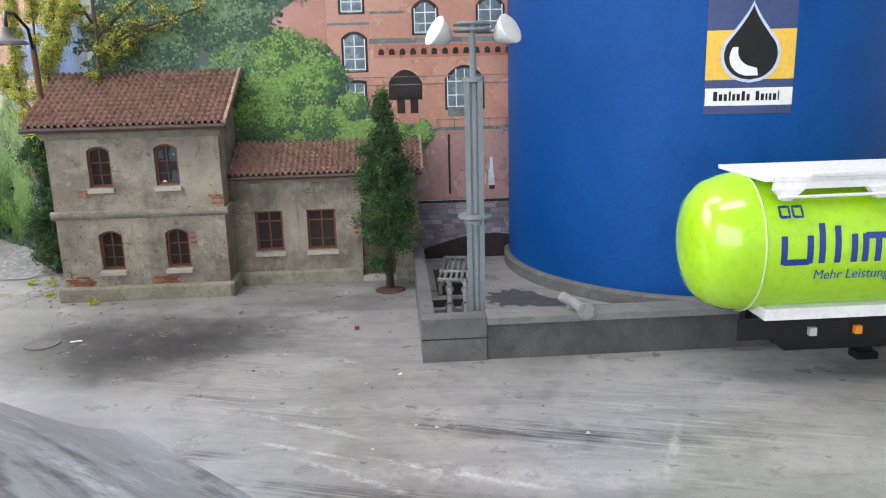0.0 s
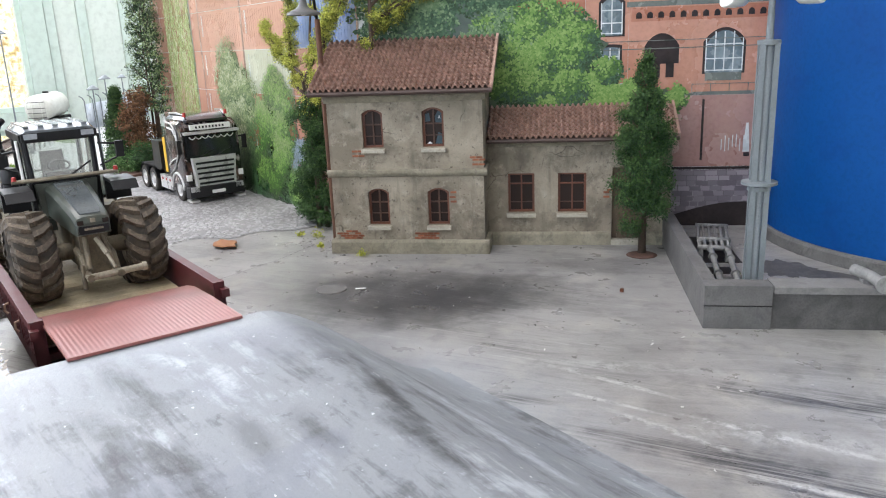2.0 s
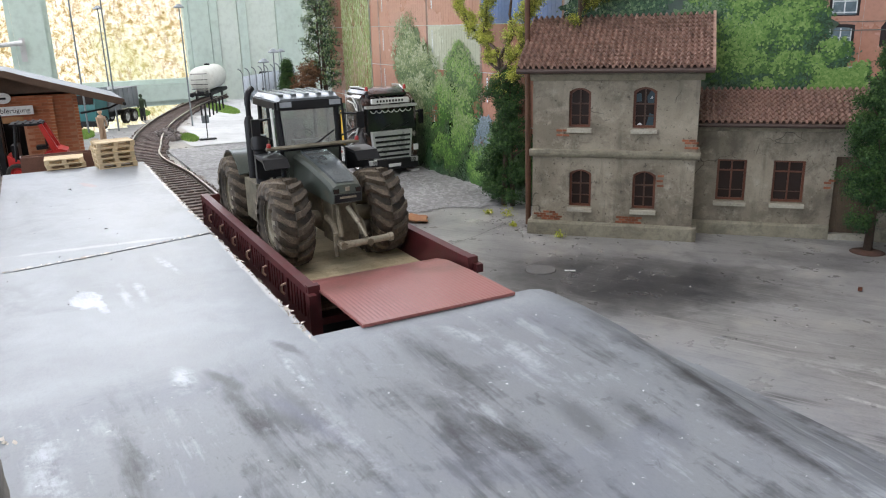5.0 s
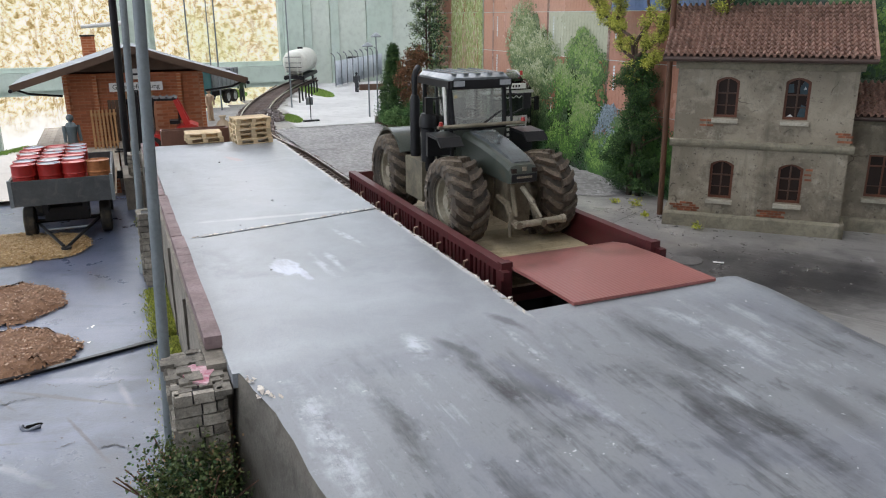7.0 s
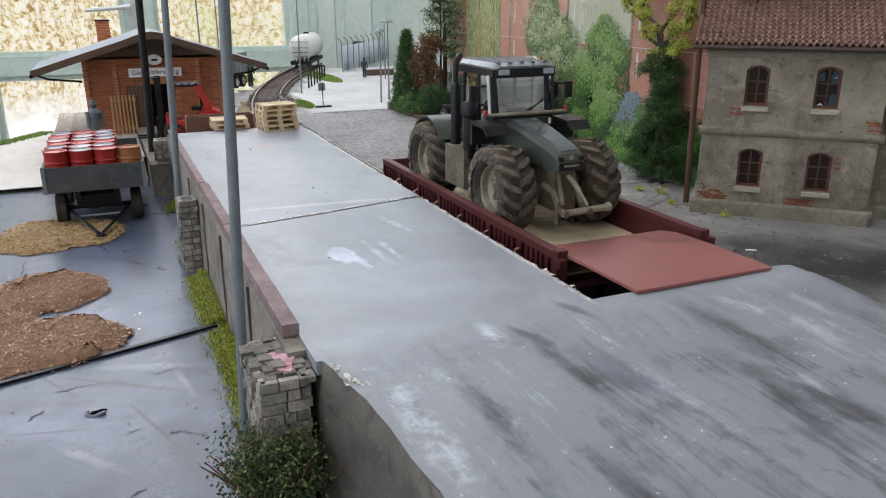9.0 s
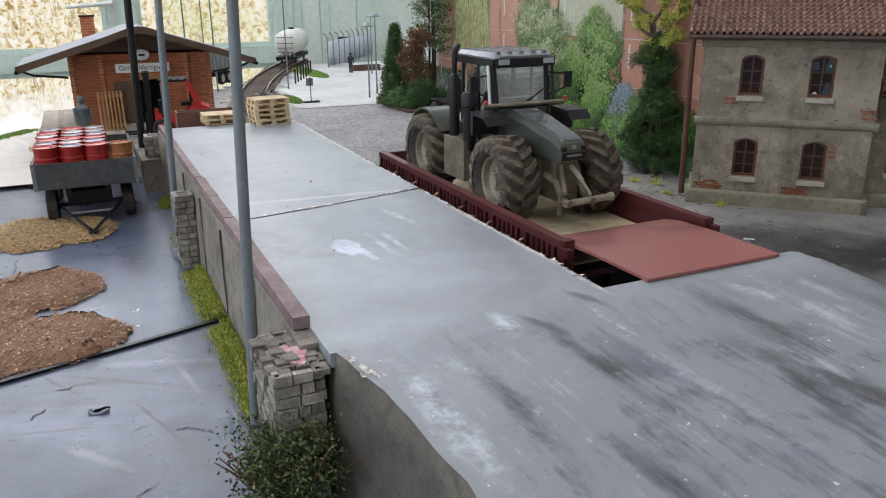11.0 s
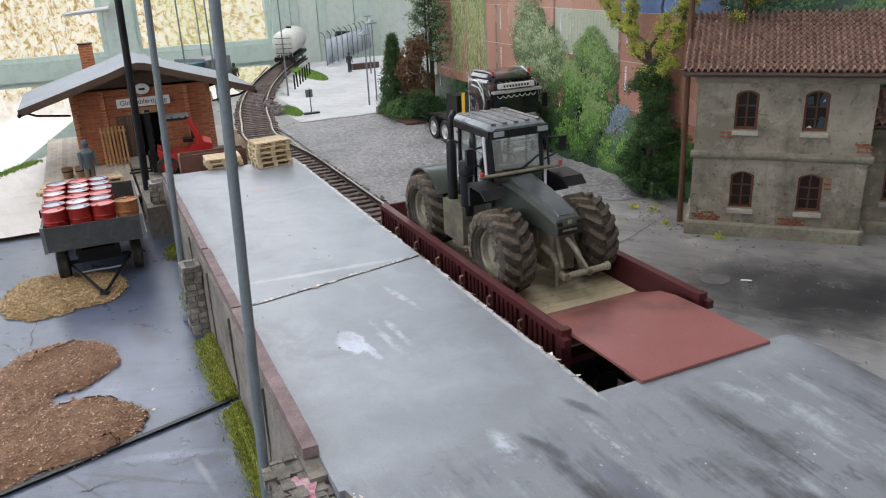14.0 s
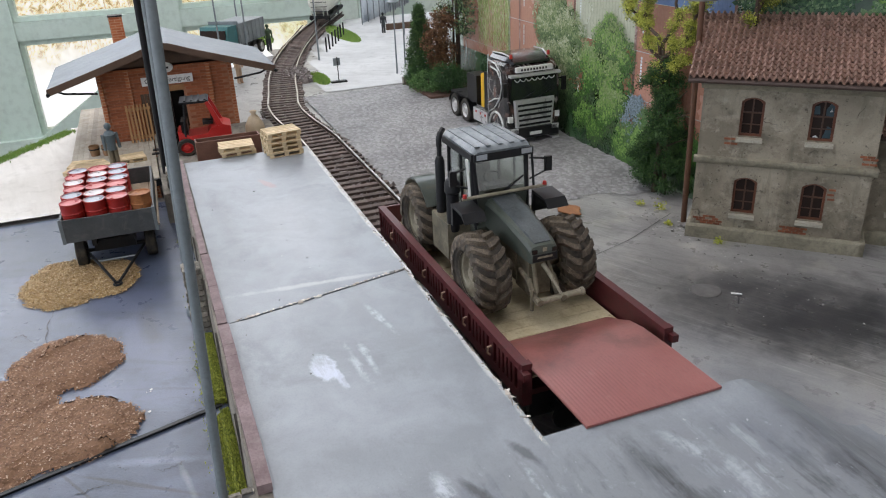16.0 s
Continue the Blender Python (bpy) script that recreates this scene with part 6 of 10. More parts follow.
M["chrome"] = plain("chrome", lin(0.50, 0.50, 0.49), lin(0.60, 0.60, 0.59), 0.3, 40, 400, metal=0.35, bump=0.05)
M["rubber"] = plain("tyre_rubber", lin(0.018, 0.017, 0.015), lin(0.035, 0.03, 0.024), 0.85, 60, 600, bump=0.4, dirt=lin(0.09, 0.068, 0.042), amount=0.45)
tanker()

# ---- railway track, flat wagon and its loading plate ----
M["rail"] = plain("rusty_rail", lin(0.075, 0.055, 0.045), lin(0.12, 0.085, 0.065), 0.55, 80, 900, metal=0.4)
M["railtop"] = plain("polished_rail", lin(0.42, 0.40, 0.38), lin(0.52, 0.50, 0.48), 0.3, 80, 900, metal=0.9, bump=0.05)
M["sleeper"] = plain("brown_sleeper", lin(0.085, 0.06, 0.052), lin(0.145, 0.105, 0.09), 0.85, 60, 700, vary=0.5, dirt=lin(0.20, 0.17, 0.15))
M["ballast"] = island_mat("ballast", [(0, lin(0.10, 0.085, 0.08)), (0.5, lin(0.19, 0.165, 0.155)), (1, lin(0.32, 0.285, 0.27))], 0.9)


def track_line(s):
    """Centre line of the track: straight beside the platform, then a bend and counter-bend to the far yard."""
    x = -s
    if x > -92:
        y = 3.2
    else:
        k = -92 - x
        y = 3.2 + 24.5 * (k / 86) ** 1.55
    if -104 < x < -70:
        y -= 1.1 * math.sin(math.pi * (x + 70) / -34) ** 2
    return Vector((x, y, 0.0))


def track():
    t = thing("railway_track", at(0, 0), "rusty model railway track on brown sleepers", "track", kind="structure")
    pts = [track_line(s) for s in steps(2, 196, 1.6)]
    for side in (-2.3, 2.3):
        for lo, hi, w, mat, name in ((0.42, 0.50, 0.36, M["rail"], "rail_foot"), (0.50, 0.86, 0.12, M["rail"], "rail"), (0.86, 0.98, 0.22, M["railtop"], "rail_head")):
            bm = bm_new()
            last = None
            for i, p in enumerate(pts):
                d = (pts[min(i + 1, len(pts) - 1)] - pts[max(i - 1, 0)]).normalized()
                n = Vector((-d.y, d.x, 0))
                c = p - n * side
                ring = [bm.verts.new(c + n * a + Vector((0, 0, z))) for a, z in ((-w / 2, lo), (w / 2, lo), (w / 2, hi), (-w / 2, hi))]
                if last:
                    for k in range(4):
                        bm.faces.new((last[k], last[(k + 1) % 4], ring[(k + 1) % 4], ring[k]))
                last = ring
            part(name, bm, mat, t)
    bm = bm_new()
    box(bm, -0.40, -3.3, 0.0, 0.40, 3.3, 0.42)
    me = mesh_of(bm, "sleeper", M["sleeper"], edge=0.05)
    s = 30.0
    while s < 194:
        a, b = track_line(s), track_line(s + 0.5)
        ob = new("sleeper", me)
        ob.parent = t
        ob.matrix_local = at(a.x, a.y + 0.1 * rng.gauss(0, 1), 0.02, math.degrees(math.atan2(b.y - a.y, b.x - a.x)) + rng.gauss(0, 1.0))
        s += 1.62
    bm = bm_new()
    for _ in range(5200):
        s = rng.uniform(28, 150)
        p = track_line(s)
        r = 0.14 + 0.16 * rng.random()
        c = Vector((p.x, p.y + rng.uniform(-3.5, 3.5), 0.08 + 0.12 * rng.random()))
        vs = [bm.verts.new(c + Vector((rng.gauss(0, r), rng.gauss(0, r), rng.gauss(0, r * 0.6)))) for _ in range(4)]
        for q in ((0, 1, 2), (0, 3, 1), (1, 3, 2), (0, 2, 3)):
            bm.faces.new([vs[i] for i in q])
    part("ballast", bm, M["ballast"], t, kind="stuff")


track()


M["hookworn"] = plain("worn_hook", lin(0.28, 0.16, 0.11), lin(0.45, 0.33, 0.24), 0.5, 200, 900, bump=0.3)


def wagon():
    w = thing("flat_wagon", at(-18.45, 4.1), "oxblood red low-sided railway wagon with a wooden floor", "wagon")
    L, W, f = 12.75, 4.45, 4.6
    bm = bm_new()
    box(bm, -L, -W + 0.3, f - 0.5, L, W - 0.3, f - 0.14)
    part("deck", bm, M["oxblood"], w, edge=0.05)
    wood = plain("worn_planks", lin(0.48, 0.40, 0.25), lin(0.62, 0.54, 0.37), 0.7, 40, 600, vary=0.25, dirt=lin(0.26, 0.20, 0.12), amount=0.3)
    x = -L + 0.1
    while x < L - 1.6:
        bm = bm_new()
        wd = 0.95
        box(bm, x, -W + 0.35, f - 0.12, x + wd, W - 0.35, f)
        part("floor_plank", bm, wood, w, edge=0.03)
        x += wd + 0.03
    for s in (-1, 1):
        side = thing("side_wall", at(0, s * W), "ribbed red drop side", "wall")
        side.parent = w
        del side["category"]
        bm = bm_new()
        box(bm, -L, -0.11, f - 0.55, L, 0.11, f + 1.55)
        part("side_panel", bm, M["oxblood"], side, edge=0.04)
        bm = bm_new()
        box(bm, -L, s * 0.06 - 0.27, f + 1.22, L, s * 0.06 + 0.27, f + 1.62)
        part("top_rail", bm, M["oxblood"], side, edge=0.05)
        bm = bm_new()
        box(bm, -L, s * 0.2 - 0.1, f - 0.78, L, s * 0.2 + 0.12, f - 0.12)
        part("bottom_rail", bm, M["oxblood"], side, edge=0.05)
        # groups of narrow slots between plain stakes
        bay = 2 * L / 7
        for g in range(8):
            x = -L + g * bay
            bm = bm_new()
            box(bm, max(-L, x - 0.3), s * 0.21 - 0.1, f - 0.12, min(L, x + 0.3), s * 0.21 + 0.13, f + 1.22)
            part("stake", bm, M["oxblood"], side, edge=0.03)
            if g < 7:
                for k in range(5):
                    bm = bm_new()
                    q = x + 0.3 + (bay - 0.6) * (k + 1) / 6
                    box(bm, q - 0.15, s * 0.2 - 0.1, f - 0.12, q + 0.15, s * 0.2 + 0.1, f + 1.22)
                    part("rib", bm, M["oxblood"], side)
            if 0 < g < 7:
                bm = bm_new()
                pipe(bm, [(x, s * 0.3, f + 0.75), (x, s * 0.52, f + 0.7), (x, s * 0.56, f + 0.35), (x + 0.1, s * 0.42, f + 0.2)], 0.07, 6)
                part("stake_hook", bm, M["hookworn"], side, "worn brownish hook", smooth=35)
    bm = bm_new()
    box(bm, -L - 0.12, -W - 0.1, f - 0.6, -L + 0.12, W + 0.1, f + 1.5)
    part("end_wall", bm, M["oxblood"], w, edge=0.05)
    for s in (-1, 1):
        bm = bm_new()
        box(bm, L - 0.2, s * W - 0.3, f - 0.9, L + 0.25, s * W + 0.3, f + 1.7)
        box(bm, L + 0.1, s * W - 0.2 + s * 0.2, f + 0.9, L + 0.65, s * W + 0.2 + s * 0.2, f + 1.35)
        part("end_post", bm, M["oxblood"], w, edge=0.07)
        bm = bm_new()
        rod(bm, (L + 0.2, s * 2.8, 3.3), (L + 1.3, s * 2.8, 3.3), 0.3, n=12)
        rod(bm, (L + 1.3, s * 2.8, 3.3), (L + 1.5, s * 2.8, 3.3), 0.7, n=16)
        part("buffer", bm, M["black"], w, smooth=35)
    bm = bm_new()
    box(bm, -L, -2.2, 2.7, L, -1.7, f - 0.52)
    box(bm, -L, 1.7, 2.7, L, 2.2, f - 0.52)
    box(bm, L - 0.4, -W + 0.3, 2.6, L, W - 0.3, f - 0.52)
    part("underframe", bm, M["black"], w)
    for x in (-8.6, 8.0):
        ax = thing("wheelset", at(x, -0.9, 0), "black steel wheel set", "wheel")
        ax.parent = w
        del ax["category"]
        for y in (-2.3, 2.3):
            bm = bm_new()
            lathe(bm, [(0, -0.15), (1.35, -0.15), (1.35, 0.1), (1.5, 0.12), (1.5, 0.2), (0, 0.2)], 28, "y", (0, y, 2.35))
            part("wheel", bm, M["black"], ax, smooth=35)
        bm = bm_new()
        rod(bm, (0, -2.6, 2.35), (0, 2.6, 2.35), 0.25)
        part("axle", bm, M["black"], ax, smooth=35)


wagon()


def loading_plate():
    n = Nodes("ribbed_red_plate")
    v = n.coords("world")
    wave = n.node("ShaderNodeTexWave")
    wave.inputs["Scale"].default_value, wave.inputs["Distortion"].default_value = 150, 0.3
    wave.bands_direction = "Y"
    n.link(v, wave.inputs["Vector"])
    big, small = n.noise(v, 22, 5), n.noise(v, 500, 3)
    col = n.mix(n.mask(big, 0.35, 0.7), lin(0.245, 0.085, 0.075), lin(0.315, 0.125, 0.112))
    col = n.mix(n.math("MULTIPLY", n.mask(small, 0.5, 0.8), 0.35), col, lin(0.12, 0.04, 0.035))
    col = n.mix(n.math("MULTIPLY", n.mask(n.noise(v, 60, 6, 0.7), 0.62, 0.72), 0.3), col, lin(0.42, 0.26, 0.24))
    part_x = n.node("ShaderNodeSeparateXYZ")
    n.link(v, part_x.inputs[0])
    low = n.mask(n.math("ADD", n.math("ADD", part_x.outputs["X"], 0.5), n.math("MULTIPLY", n.math("SUBTRACT", big, 0.5), 0.03)), 0.445, 0.462)
    worn = n.math("MULTIPLY", n.mask(n.noise(v, 30, 5, 0.65), 0.42, 0.60), n.math("SUBTRACT", 1.0, low))
    col = n.mix(n.math("MULTIPLY", worn, 0.8), col, lin(0.125, 0.055, 0.045))
    col = n.mix(n.math("MULTIPLY", low, 0.3), col, lin(0.35, 0.135, 0.122))
    n.bump(n.mix(n.math("MULTIPLY", low, 0.85), small, wave.outputs["Color"]), 0.28, 0.0003)
    mat = n.put(Base_Color=col, Roughness=n.math("ADD", n.math("MULTIPLY", big, 0.2), 0.25))
    p = thing("loading_plate", at(0, 0), "sheet of dull red ribbed metal bridging wagon and ramp", "plate")
    bm = bm_new()
    prof = [(-10.1, 4.85), (-9.0, 5.25), (-7.9, 5.75), (-6.6, 6.0), (-4.0, 6.12), (0.1, 6.15)]
    prism(bm, prof + [(x, z - 0.14) for x, z in prof[::-1]], -0.1, 7.6, "y")
    part("sheet_metal", bm, mat, p, smooth=25, edge=0.03)


loading_plate()

# ---- tractor on the wagon ----
M["tgreen"] = plain("dirty_dark_green", lin(0.046, 0.055, 0.045), lin(0.078, 0.089, 0.075), 0.32, 50, 800, bump=0.15, dirt=lin(0.085, 0.072, 0.05), amount=0.25, spec=0.35)
M["tyremud"] = plain("muddy_tyre", lin(0.030, 0.026, 0.021), lin(0.066, 0.054, 0.040), 0.8, 60, 600, bump=0.4, dirt=lin(0.115, 0.085, 0.058), amount=0.5)
M["lug"] = plain("muddy_lug", lin(0.048, 0.037, 0.027), lin(0.112, 0.086, 0.06), 0.75, 110, 900, bump=0.5, dirt=lin(0.22, 0.175, 0.125), amount=0.4)
M["tdirt"] = plain("mud_caked_metal", lin(0.115, 0.095, 0.062), lin(0.215, 0.182, 0.125), 0.8, 70, 800, bump=0.5, dirt=lin(0.05, 0.042, 0.03), amount=0.5)
M["tmud"] = plain("mud_caked_tank", lin(0.105, 0.092, 0.062), lin(0.20, 0.175, 0.118), 0.7, 60, 700, bump=0.5, dirt=lin(0.045, 0.042, 0.034), amount=0.5)
M["hub"] = plain("dirty_hub", lin(0.24, 0.215, 0.155), lin(0.39, 0.355, 0.275), 0.45, 70, 800, metal=0.15, bump=0.3, dirt=lin(0.125, 0.096, 0.06), amount=0.75)


def thin_glass(name, tint, gloss):
    """A thin pane: mostly clear, with a faint mirror on it."""
    n = Nodes(name)
    clear, shine, both = n.node("ShaderNodeBsdfTransparent"), n.node("ShaderNodeBsdfGlossy"), n.node("ShaderNodeMixShader")
    clear.inputs["Color"].default_value = tint
    shine.inputs["Roughness"].default_value = 0.04
    both.inputs["Fac"].default_value = gloss
    n.link(clear.outputs[0], both.inputs[1])
    n.link(shine.outputs[0], both.inputs[2])
    n.link(both.outputs[0], n.tree.nodes["Material Output"].inputs["Surface"])
    return n.mat


M["cabglass"] = thin_glass("cab_glass", lin(0.92, 0.95, 0.93), 0.22)
M["red"] = plain("red_lens", lin(0.35, 0.02, 0.015), lin(0.45, 0.03, 0.02), 0.3)


def lug_wheel(name, r, width, rim_r, lugs, out, label):
    """A tractor wheel with chevron lugs; out: the side (+1 or -1) of its dished rim."""
    w = thing(name, at(0, 0), label, "wheel")
    del w["category"]
    bm = bm_new()
    h = width / 2
    lathe(bm, [(rim_r, -h * 0.7), (rim_r + 0.18, -h * 0.92), (r * 0.8, -h), (r * 0.87, -h * 0.93), (r * 0.905, -h * 0.6), (r * 0.91, 0), (r * 0.905, h * 0.6), (r * 0.87, h * 0.93), (r * 0.8, h), (rim_r + 0.18, h * 0.92), (rim_r, h * 0.7)], 44, "y", close=False)
    part("tyre", bm, M["tyremud"], w, smooth=30)
    for s in (-1, 1):
        bm = bm_new()
        rows = []
        for y, da, rr in ((0.02, 0.0, r * 1.012), (0.45, 0.06, r * 1.015), (0.9, 0.25, r * 0.975), (1.07, 0.34, r * 0.84)):
            for wd, deep in ((-0.10, 0.42), (-0.06, 0.0), (0.042, 0.0), (0.08, 0.42)):
                a = da + wd * 1.3 * 2.62 / r
                rows.append(bm.verts.new(((rr - deep) * math.cos(a), s * y * h, (rr - deep) * math.sin(a))))
        for i in range(3):
            for e in range(3):
                bm.faces.new((rows[i * 4 + e], rows[i * 4 + e + 1], rows[i * 4 + 5 + e], rows[i * 4 + 4 + e]))
        bm.faces.new(rows[0:4])
        bm.faces.new(rows[12:16])
        me = mesh_of(bm, "lug", M["lug"], 25)
        for k in range(lugs):
            lug = new("lug", me)
            lug.parent = w
            lug.matrix_local = Matrix.Rotation(math.tau * (k + (0.5 if s > 0 else 0)) / lugs, 4, "Y")
    bm = bm_new()
    o = out
    lathe(bm, [(rim_r + 0.05, o * h * 0.78), (rim_r + 0.05, o * h * 0.62), (rim_r * 0.93, o * h * 0.55), (rim_r * 0.86, o * h * 0.25), (rim_r * 0.6, o * h * 0.12), (rim_r * 0.5, o * h * 0.3), (rim_r * 0.32, o * h * 0.35), (rim_r * 0.28, o * h * 0.62), (0, o * h * 0.66)], 32, "y", close=False)
    lathe(bm, [(rim_r + 0.02, -o * h * 0.7), (rim_r * 0.8, -o * h * 0.1), (0, -o * h * 0.1)], 32, "y", close=False)
    rim = part("rim", bm, M["hub"], w, smooth=35)
    for k in range(8):
        bm = bm_new()
        a = k * math.tau / 8
        rod(bm, (rim_r * 0.42 * math.cos(a), o * h * 0.28, rim_r * 0.42 * math.sin(a)), (rim_r * 0.42 * math.cos(a), o * h * 0.42, rim_r * 0.42 * math.sin(a)), 0.07, n=6)
        part("bolt", bm, M["hub"], rim)
    return w


def adopt(child, parent, m):
    child.parent = parent
    child.matrix_local = m
    return child


def hull(name, parent, sections, mat, label="", edge=0.06, smooth=30):
    """A closed body through cross-sections: (x, [(y, z), ...]) with equal counts."""
    bm = bm_new()
    rings = [[bm.verts.new((x, y, z)) for y, z in sec] for x, sec in sections]
    n = len(rings[0])
    for a, b in zip(rings, rings[1:]):
        for k in range(n):
            bm.faces.new((a[k], a[(k + 1) % n], b[(k + 1) % n], b[k]))
    bm.faces.new(rings[0][::-1])
    bm.faces.new(rings[-1])
    return part(name, bm, mat, parent, label, smooth=smooth, edge=edge)


def bar_part(name, parent, p, q, r, mat, n=8, label=""):
    bm = bm_new()
    rod(bm, p, q, r, n=n)
    return part(name, bm, mat, parent, label, smooth=35)


def box_part(name, parent, dims, mat, label="", edge=0.05, m=None):
    bm = bm_new()
    box(bm, *dims, m)
    return part(name, bm, mat, parent, label, edge=edge)


def tractor():
    t = thing("tractor", at(-19.9, 4.05, 4.62, 0), "muddy dark green four-wheel tractor on a railway wagon", "tractor")
    for x in (5.15, -5.15):
        for s in (-1, 1):
            adopt(lug_wheel("wheel", 2.62, 2.2, 1.45, 17, s, "large muddy lug tyre on a dirty silver rim"), t, at(x, s * 2.95, 2.62, 0, 0, rng.uniform(0, 40)))
        bar_part("axle", t, (x, -2.4, 2.62), (x, 2.4, 2.62), 0.5, M["tdirt"], 12)
    # engine, belly and side boxes
    hull("engine", t, [(-6.3, [(-0.9, 1.9), (0.9, 1.9), (1.0, 4.3), (-1.0, 4.3)]), (5.9, [(-0.8, 1.9), (0.8, 1.9), (0.9, 4.0), (-0.9, 4.0)])], M["tdirt"], "mud-caked engine block and gearbox")
    for s in (-1, 1):
        box_part("side_box", t, (-2.4, s * 2.35 - 0.95, 1.6, 0.6, s * 2.35 + 0.95, 4.2), M["tmud"], "mud-caked side tank", 0.12)
        box_part("footstep", t, (-0.6, s * 2.7 - 0.25, 1.5, 1.0, s * 2.7 + 0.25, 1.65), M["tdirt"])
        # mudguards
        for x, a0, a1, mat in ((-5.15, 35, 150, M["tgreen"]),):
            bm = bm_new()
            r = 2.95
            inner, outer = [], []
            for k in range(9):
                a = radians(a0 + (a1 - a0) * k / 8)
                for ring, rr in ((inner, r), (outer, r + 0.14)):
                    ring.append([bm.verts.new((x + rr * math.cos(a), s * yy, 2.62 + rr * math.sin(a))) for yy in (1.75, 3.55)])
            for k in range(8):
                for ring in (inner, outer):
                    bm.faces.new((ring[k][0], ring[k][1], ring[k + 1][1], ring[k + 1][0]))
                for j in (0, 1):
                    bm.faces.new((inner[k][j], inner[k + 1][j], outer[k + 1][j], outer[k][j]))
            for k in (0, 8):
                bm.faces.new((inner[k][0], inner[k][1], outer[k][1], outer[k][0]))
            part("mudguard", bm, mat, t, smooth=30)
    for s in (-1, 1):
        bm = bm_new()
        prism(bm, [(2.2, 6.35), (4.0, 6.25), (4.55, 5.75), (4.45, 5.7), (3.9, 6.1), (2.5, 6.15), (2.5, 4.9), (2.2, 4.9)], min(s * 2.15, s * 3.65), max(s * 2.15, s * 3.65), "y")
        part("front_mudguard", bm, M["black"], t, "flat black front mudguard", edge=0.06)
    # flat-topped bonnet with a ridge down the middle and a blunt nose
    def sec(w, top, low):
        return [(-w, low), (w, low), (w, top - 0.32), (w * 0.86, top - 0.1), (0.5, top), (-0.5, top), (-w * 0.86, top - 0.1), (-w, top - 0.32)]
    hull("bonnet", t, [(1.9, sec(1.3, 6.35, 4.4)), (4.6, sec(1.15, 5.95, 4.2)), (7.3, sec(1.0, 5.35, 4.05)), (7.95, sec(0.92, 5.05, 4.0)), (8.1, sec(0.86, 4.7, 4.05))], M["tgreen"], "sloping dark green bonnet", 0.03, 22)
    hull("bonnet_panel", t, [(2.4, [(-0.85, 6.0), (0.85, 6.0), (0.78, 6.36), (-0.78, 6.36)]), (4.6, [(-0.78, 5.7), (0.78, 5.7), (0.71, 6.05), (-0.71, 6.05)]), (7.3, [(-0.68, 5.1), (0.68, 5.1), (0.6, 5.45), (-0.6, 5.45)]), (7.75, [(-0.62, 4.9), (0.62, 4.9), (0.52, 5.2), (-0.52, 5.2)])], M["tpanel"], "shiny grey bonnet panel", 0.03)
    box_part("grille", t, (7.9, -0.8, 4.1, 8.14, 0.8, 4.55), M["black"], "black front grille")
    box_part("badge", t, (8.08, -0.13, 4.72, 8.13, 0.13, 4.95), M["hub"])
    box_part("name_bar", t, (8.12, -0.5, 4.3, 8.16, 0.5, 4.42), M["hub"])
    for s in (-1, 1):
        box_part("headlight", t, (7.95, s * 0.66 - 0.16, 4.62, 8.12, s * 0.66 + 0.16, 4.86), M["darkglass"], "small dark headlight", 0.04)
    # cab: posts, glass, roof
    fx, rx, zb, zt = 2.15, -2.35, 4.2, 9.05
    post = M["tgreen"]
    corners = {(1, -1): ((fx, -2.05, zb), (1.75, -2.15, zt)), (1, 1): ((fx, 2.05, zb), (1.75, 2.15, zt)), (-1, -1): ((rx, -2.1, zb), (rx + 0.1, -2.1, zt)), (-1, 1): ((rx, 2.1, zb), (rx + 0.1, 2.1, zt))}
    for p, q in corners.values():
        bar_part("cab_post", t, p, q, 0.17, M["black"])
    for s in (-1, 1):
        bar_part("door_post", t, (0.1, s * 2.15, zb), (0.0, s * 2.2, zt), 0.12, M["black"])
        bar_part("cab_sill", t, (rx, s * 2.1, zb + 0.9), (fx, s * 2.08, zb + 0.9), 0.2, post)
    for x in (rx, fx):
        bar_part("cab_sill", t, (x, -2.1, zb + 0.15), (x, 2.1, zb + 0.15), 0.22, post)

    def pane(name, pts):
        bm = bm_new()
        c = sum((Vector(p) for p in pts), Vector()) / 4
        nrm = (Vector(pts[1]) - Vector(pts[0])).cross(Vector(pts[2]) - Vector(pts[0])).normalized() * 0.04
        a = [bm.verts.new(Vector(p)) for p in pts]
        b = [bm.verts.new(Vector(p) + nrm) for p in pts]
        bm.faces.new(a)
        bm.faces.new(b[::-1])
        for k in range(4):
            bm.faces.new((a[k], a[(k + 1) % 4], b[(k + 1) % 4], b[k]))
        ob = part(name, bm, M["cabglass"], t, "clear cab glass")
        ob.visible_shadow = False
    pane("windscreen", [(fx, -1.95, 6.45), (fx, 1.95, 6.45), (1.77, 2.05, zt), (1.77, -2.05, zt)])
    pane("rear_window", [(rx, -2.0, zb + 1.05), (rx, 2.0, zb + 1.05), (rx + 0.1, 2.0, zt), (rx + 0.1, -2.0, zt)])
    for s in (-1, 1):
        pane("side_window", [(0.2, s * 2.12, zb + 1.05), (fx - 0.15, s * 2.06, zb + 1.05), (1.65, s * 2.15, zt), (0.1, s * 2.18, zt)])
        pane("side_window", [(rx + 0.15, s * 2.1, zb + 1.05), (-0.02, s * 2.12, zb + 1.05), (-0.1, s * 2.18, zt), (rx + 0.2, s * 2.1, zt)])
    hull("cab_front", t, [(1.2, [(-1.95, 4.2), (1.95, 4.2), (1.98, 6.4), (-1.98, 6.4)]), (2.3, [(-1.7, 4.2), (1.7, 4.2), (1.98, 6.35), (-1.98, 6.35)])], M["tgreen"], "dark green bulkhead under the windscreen", 0.06)
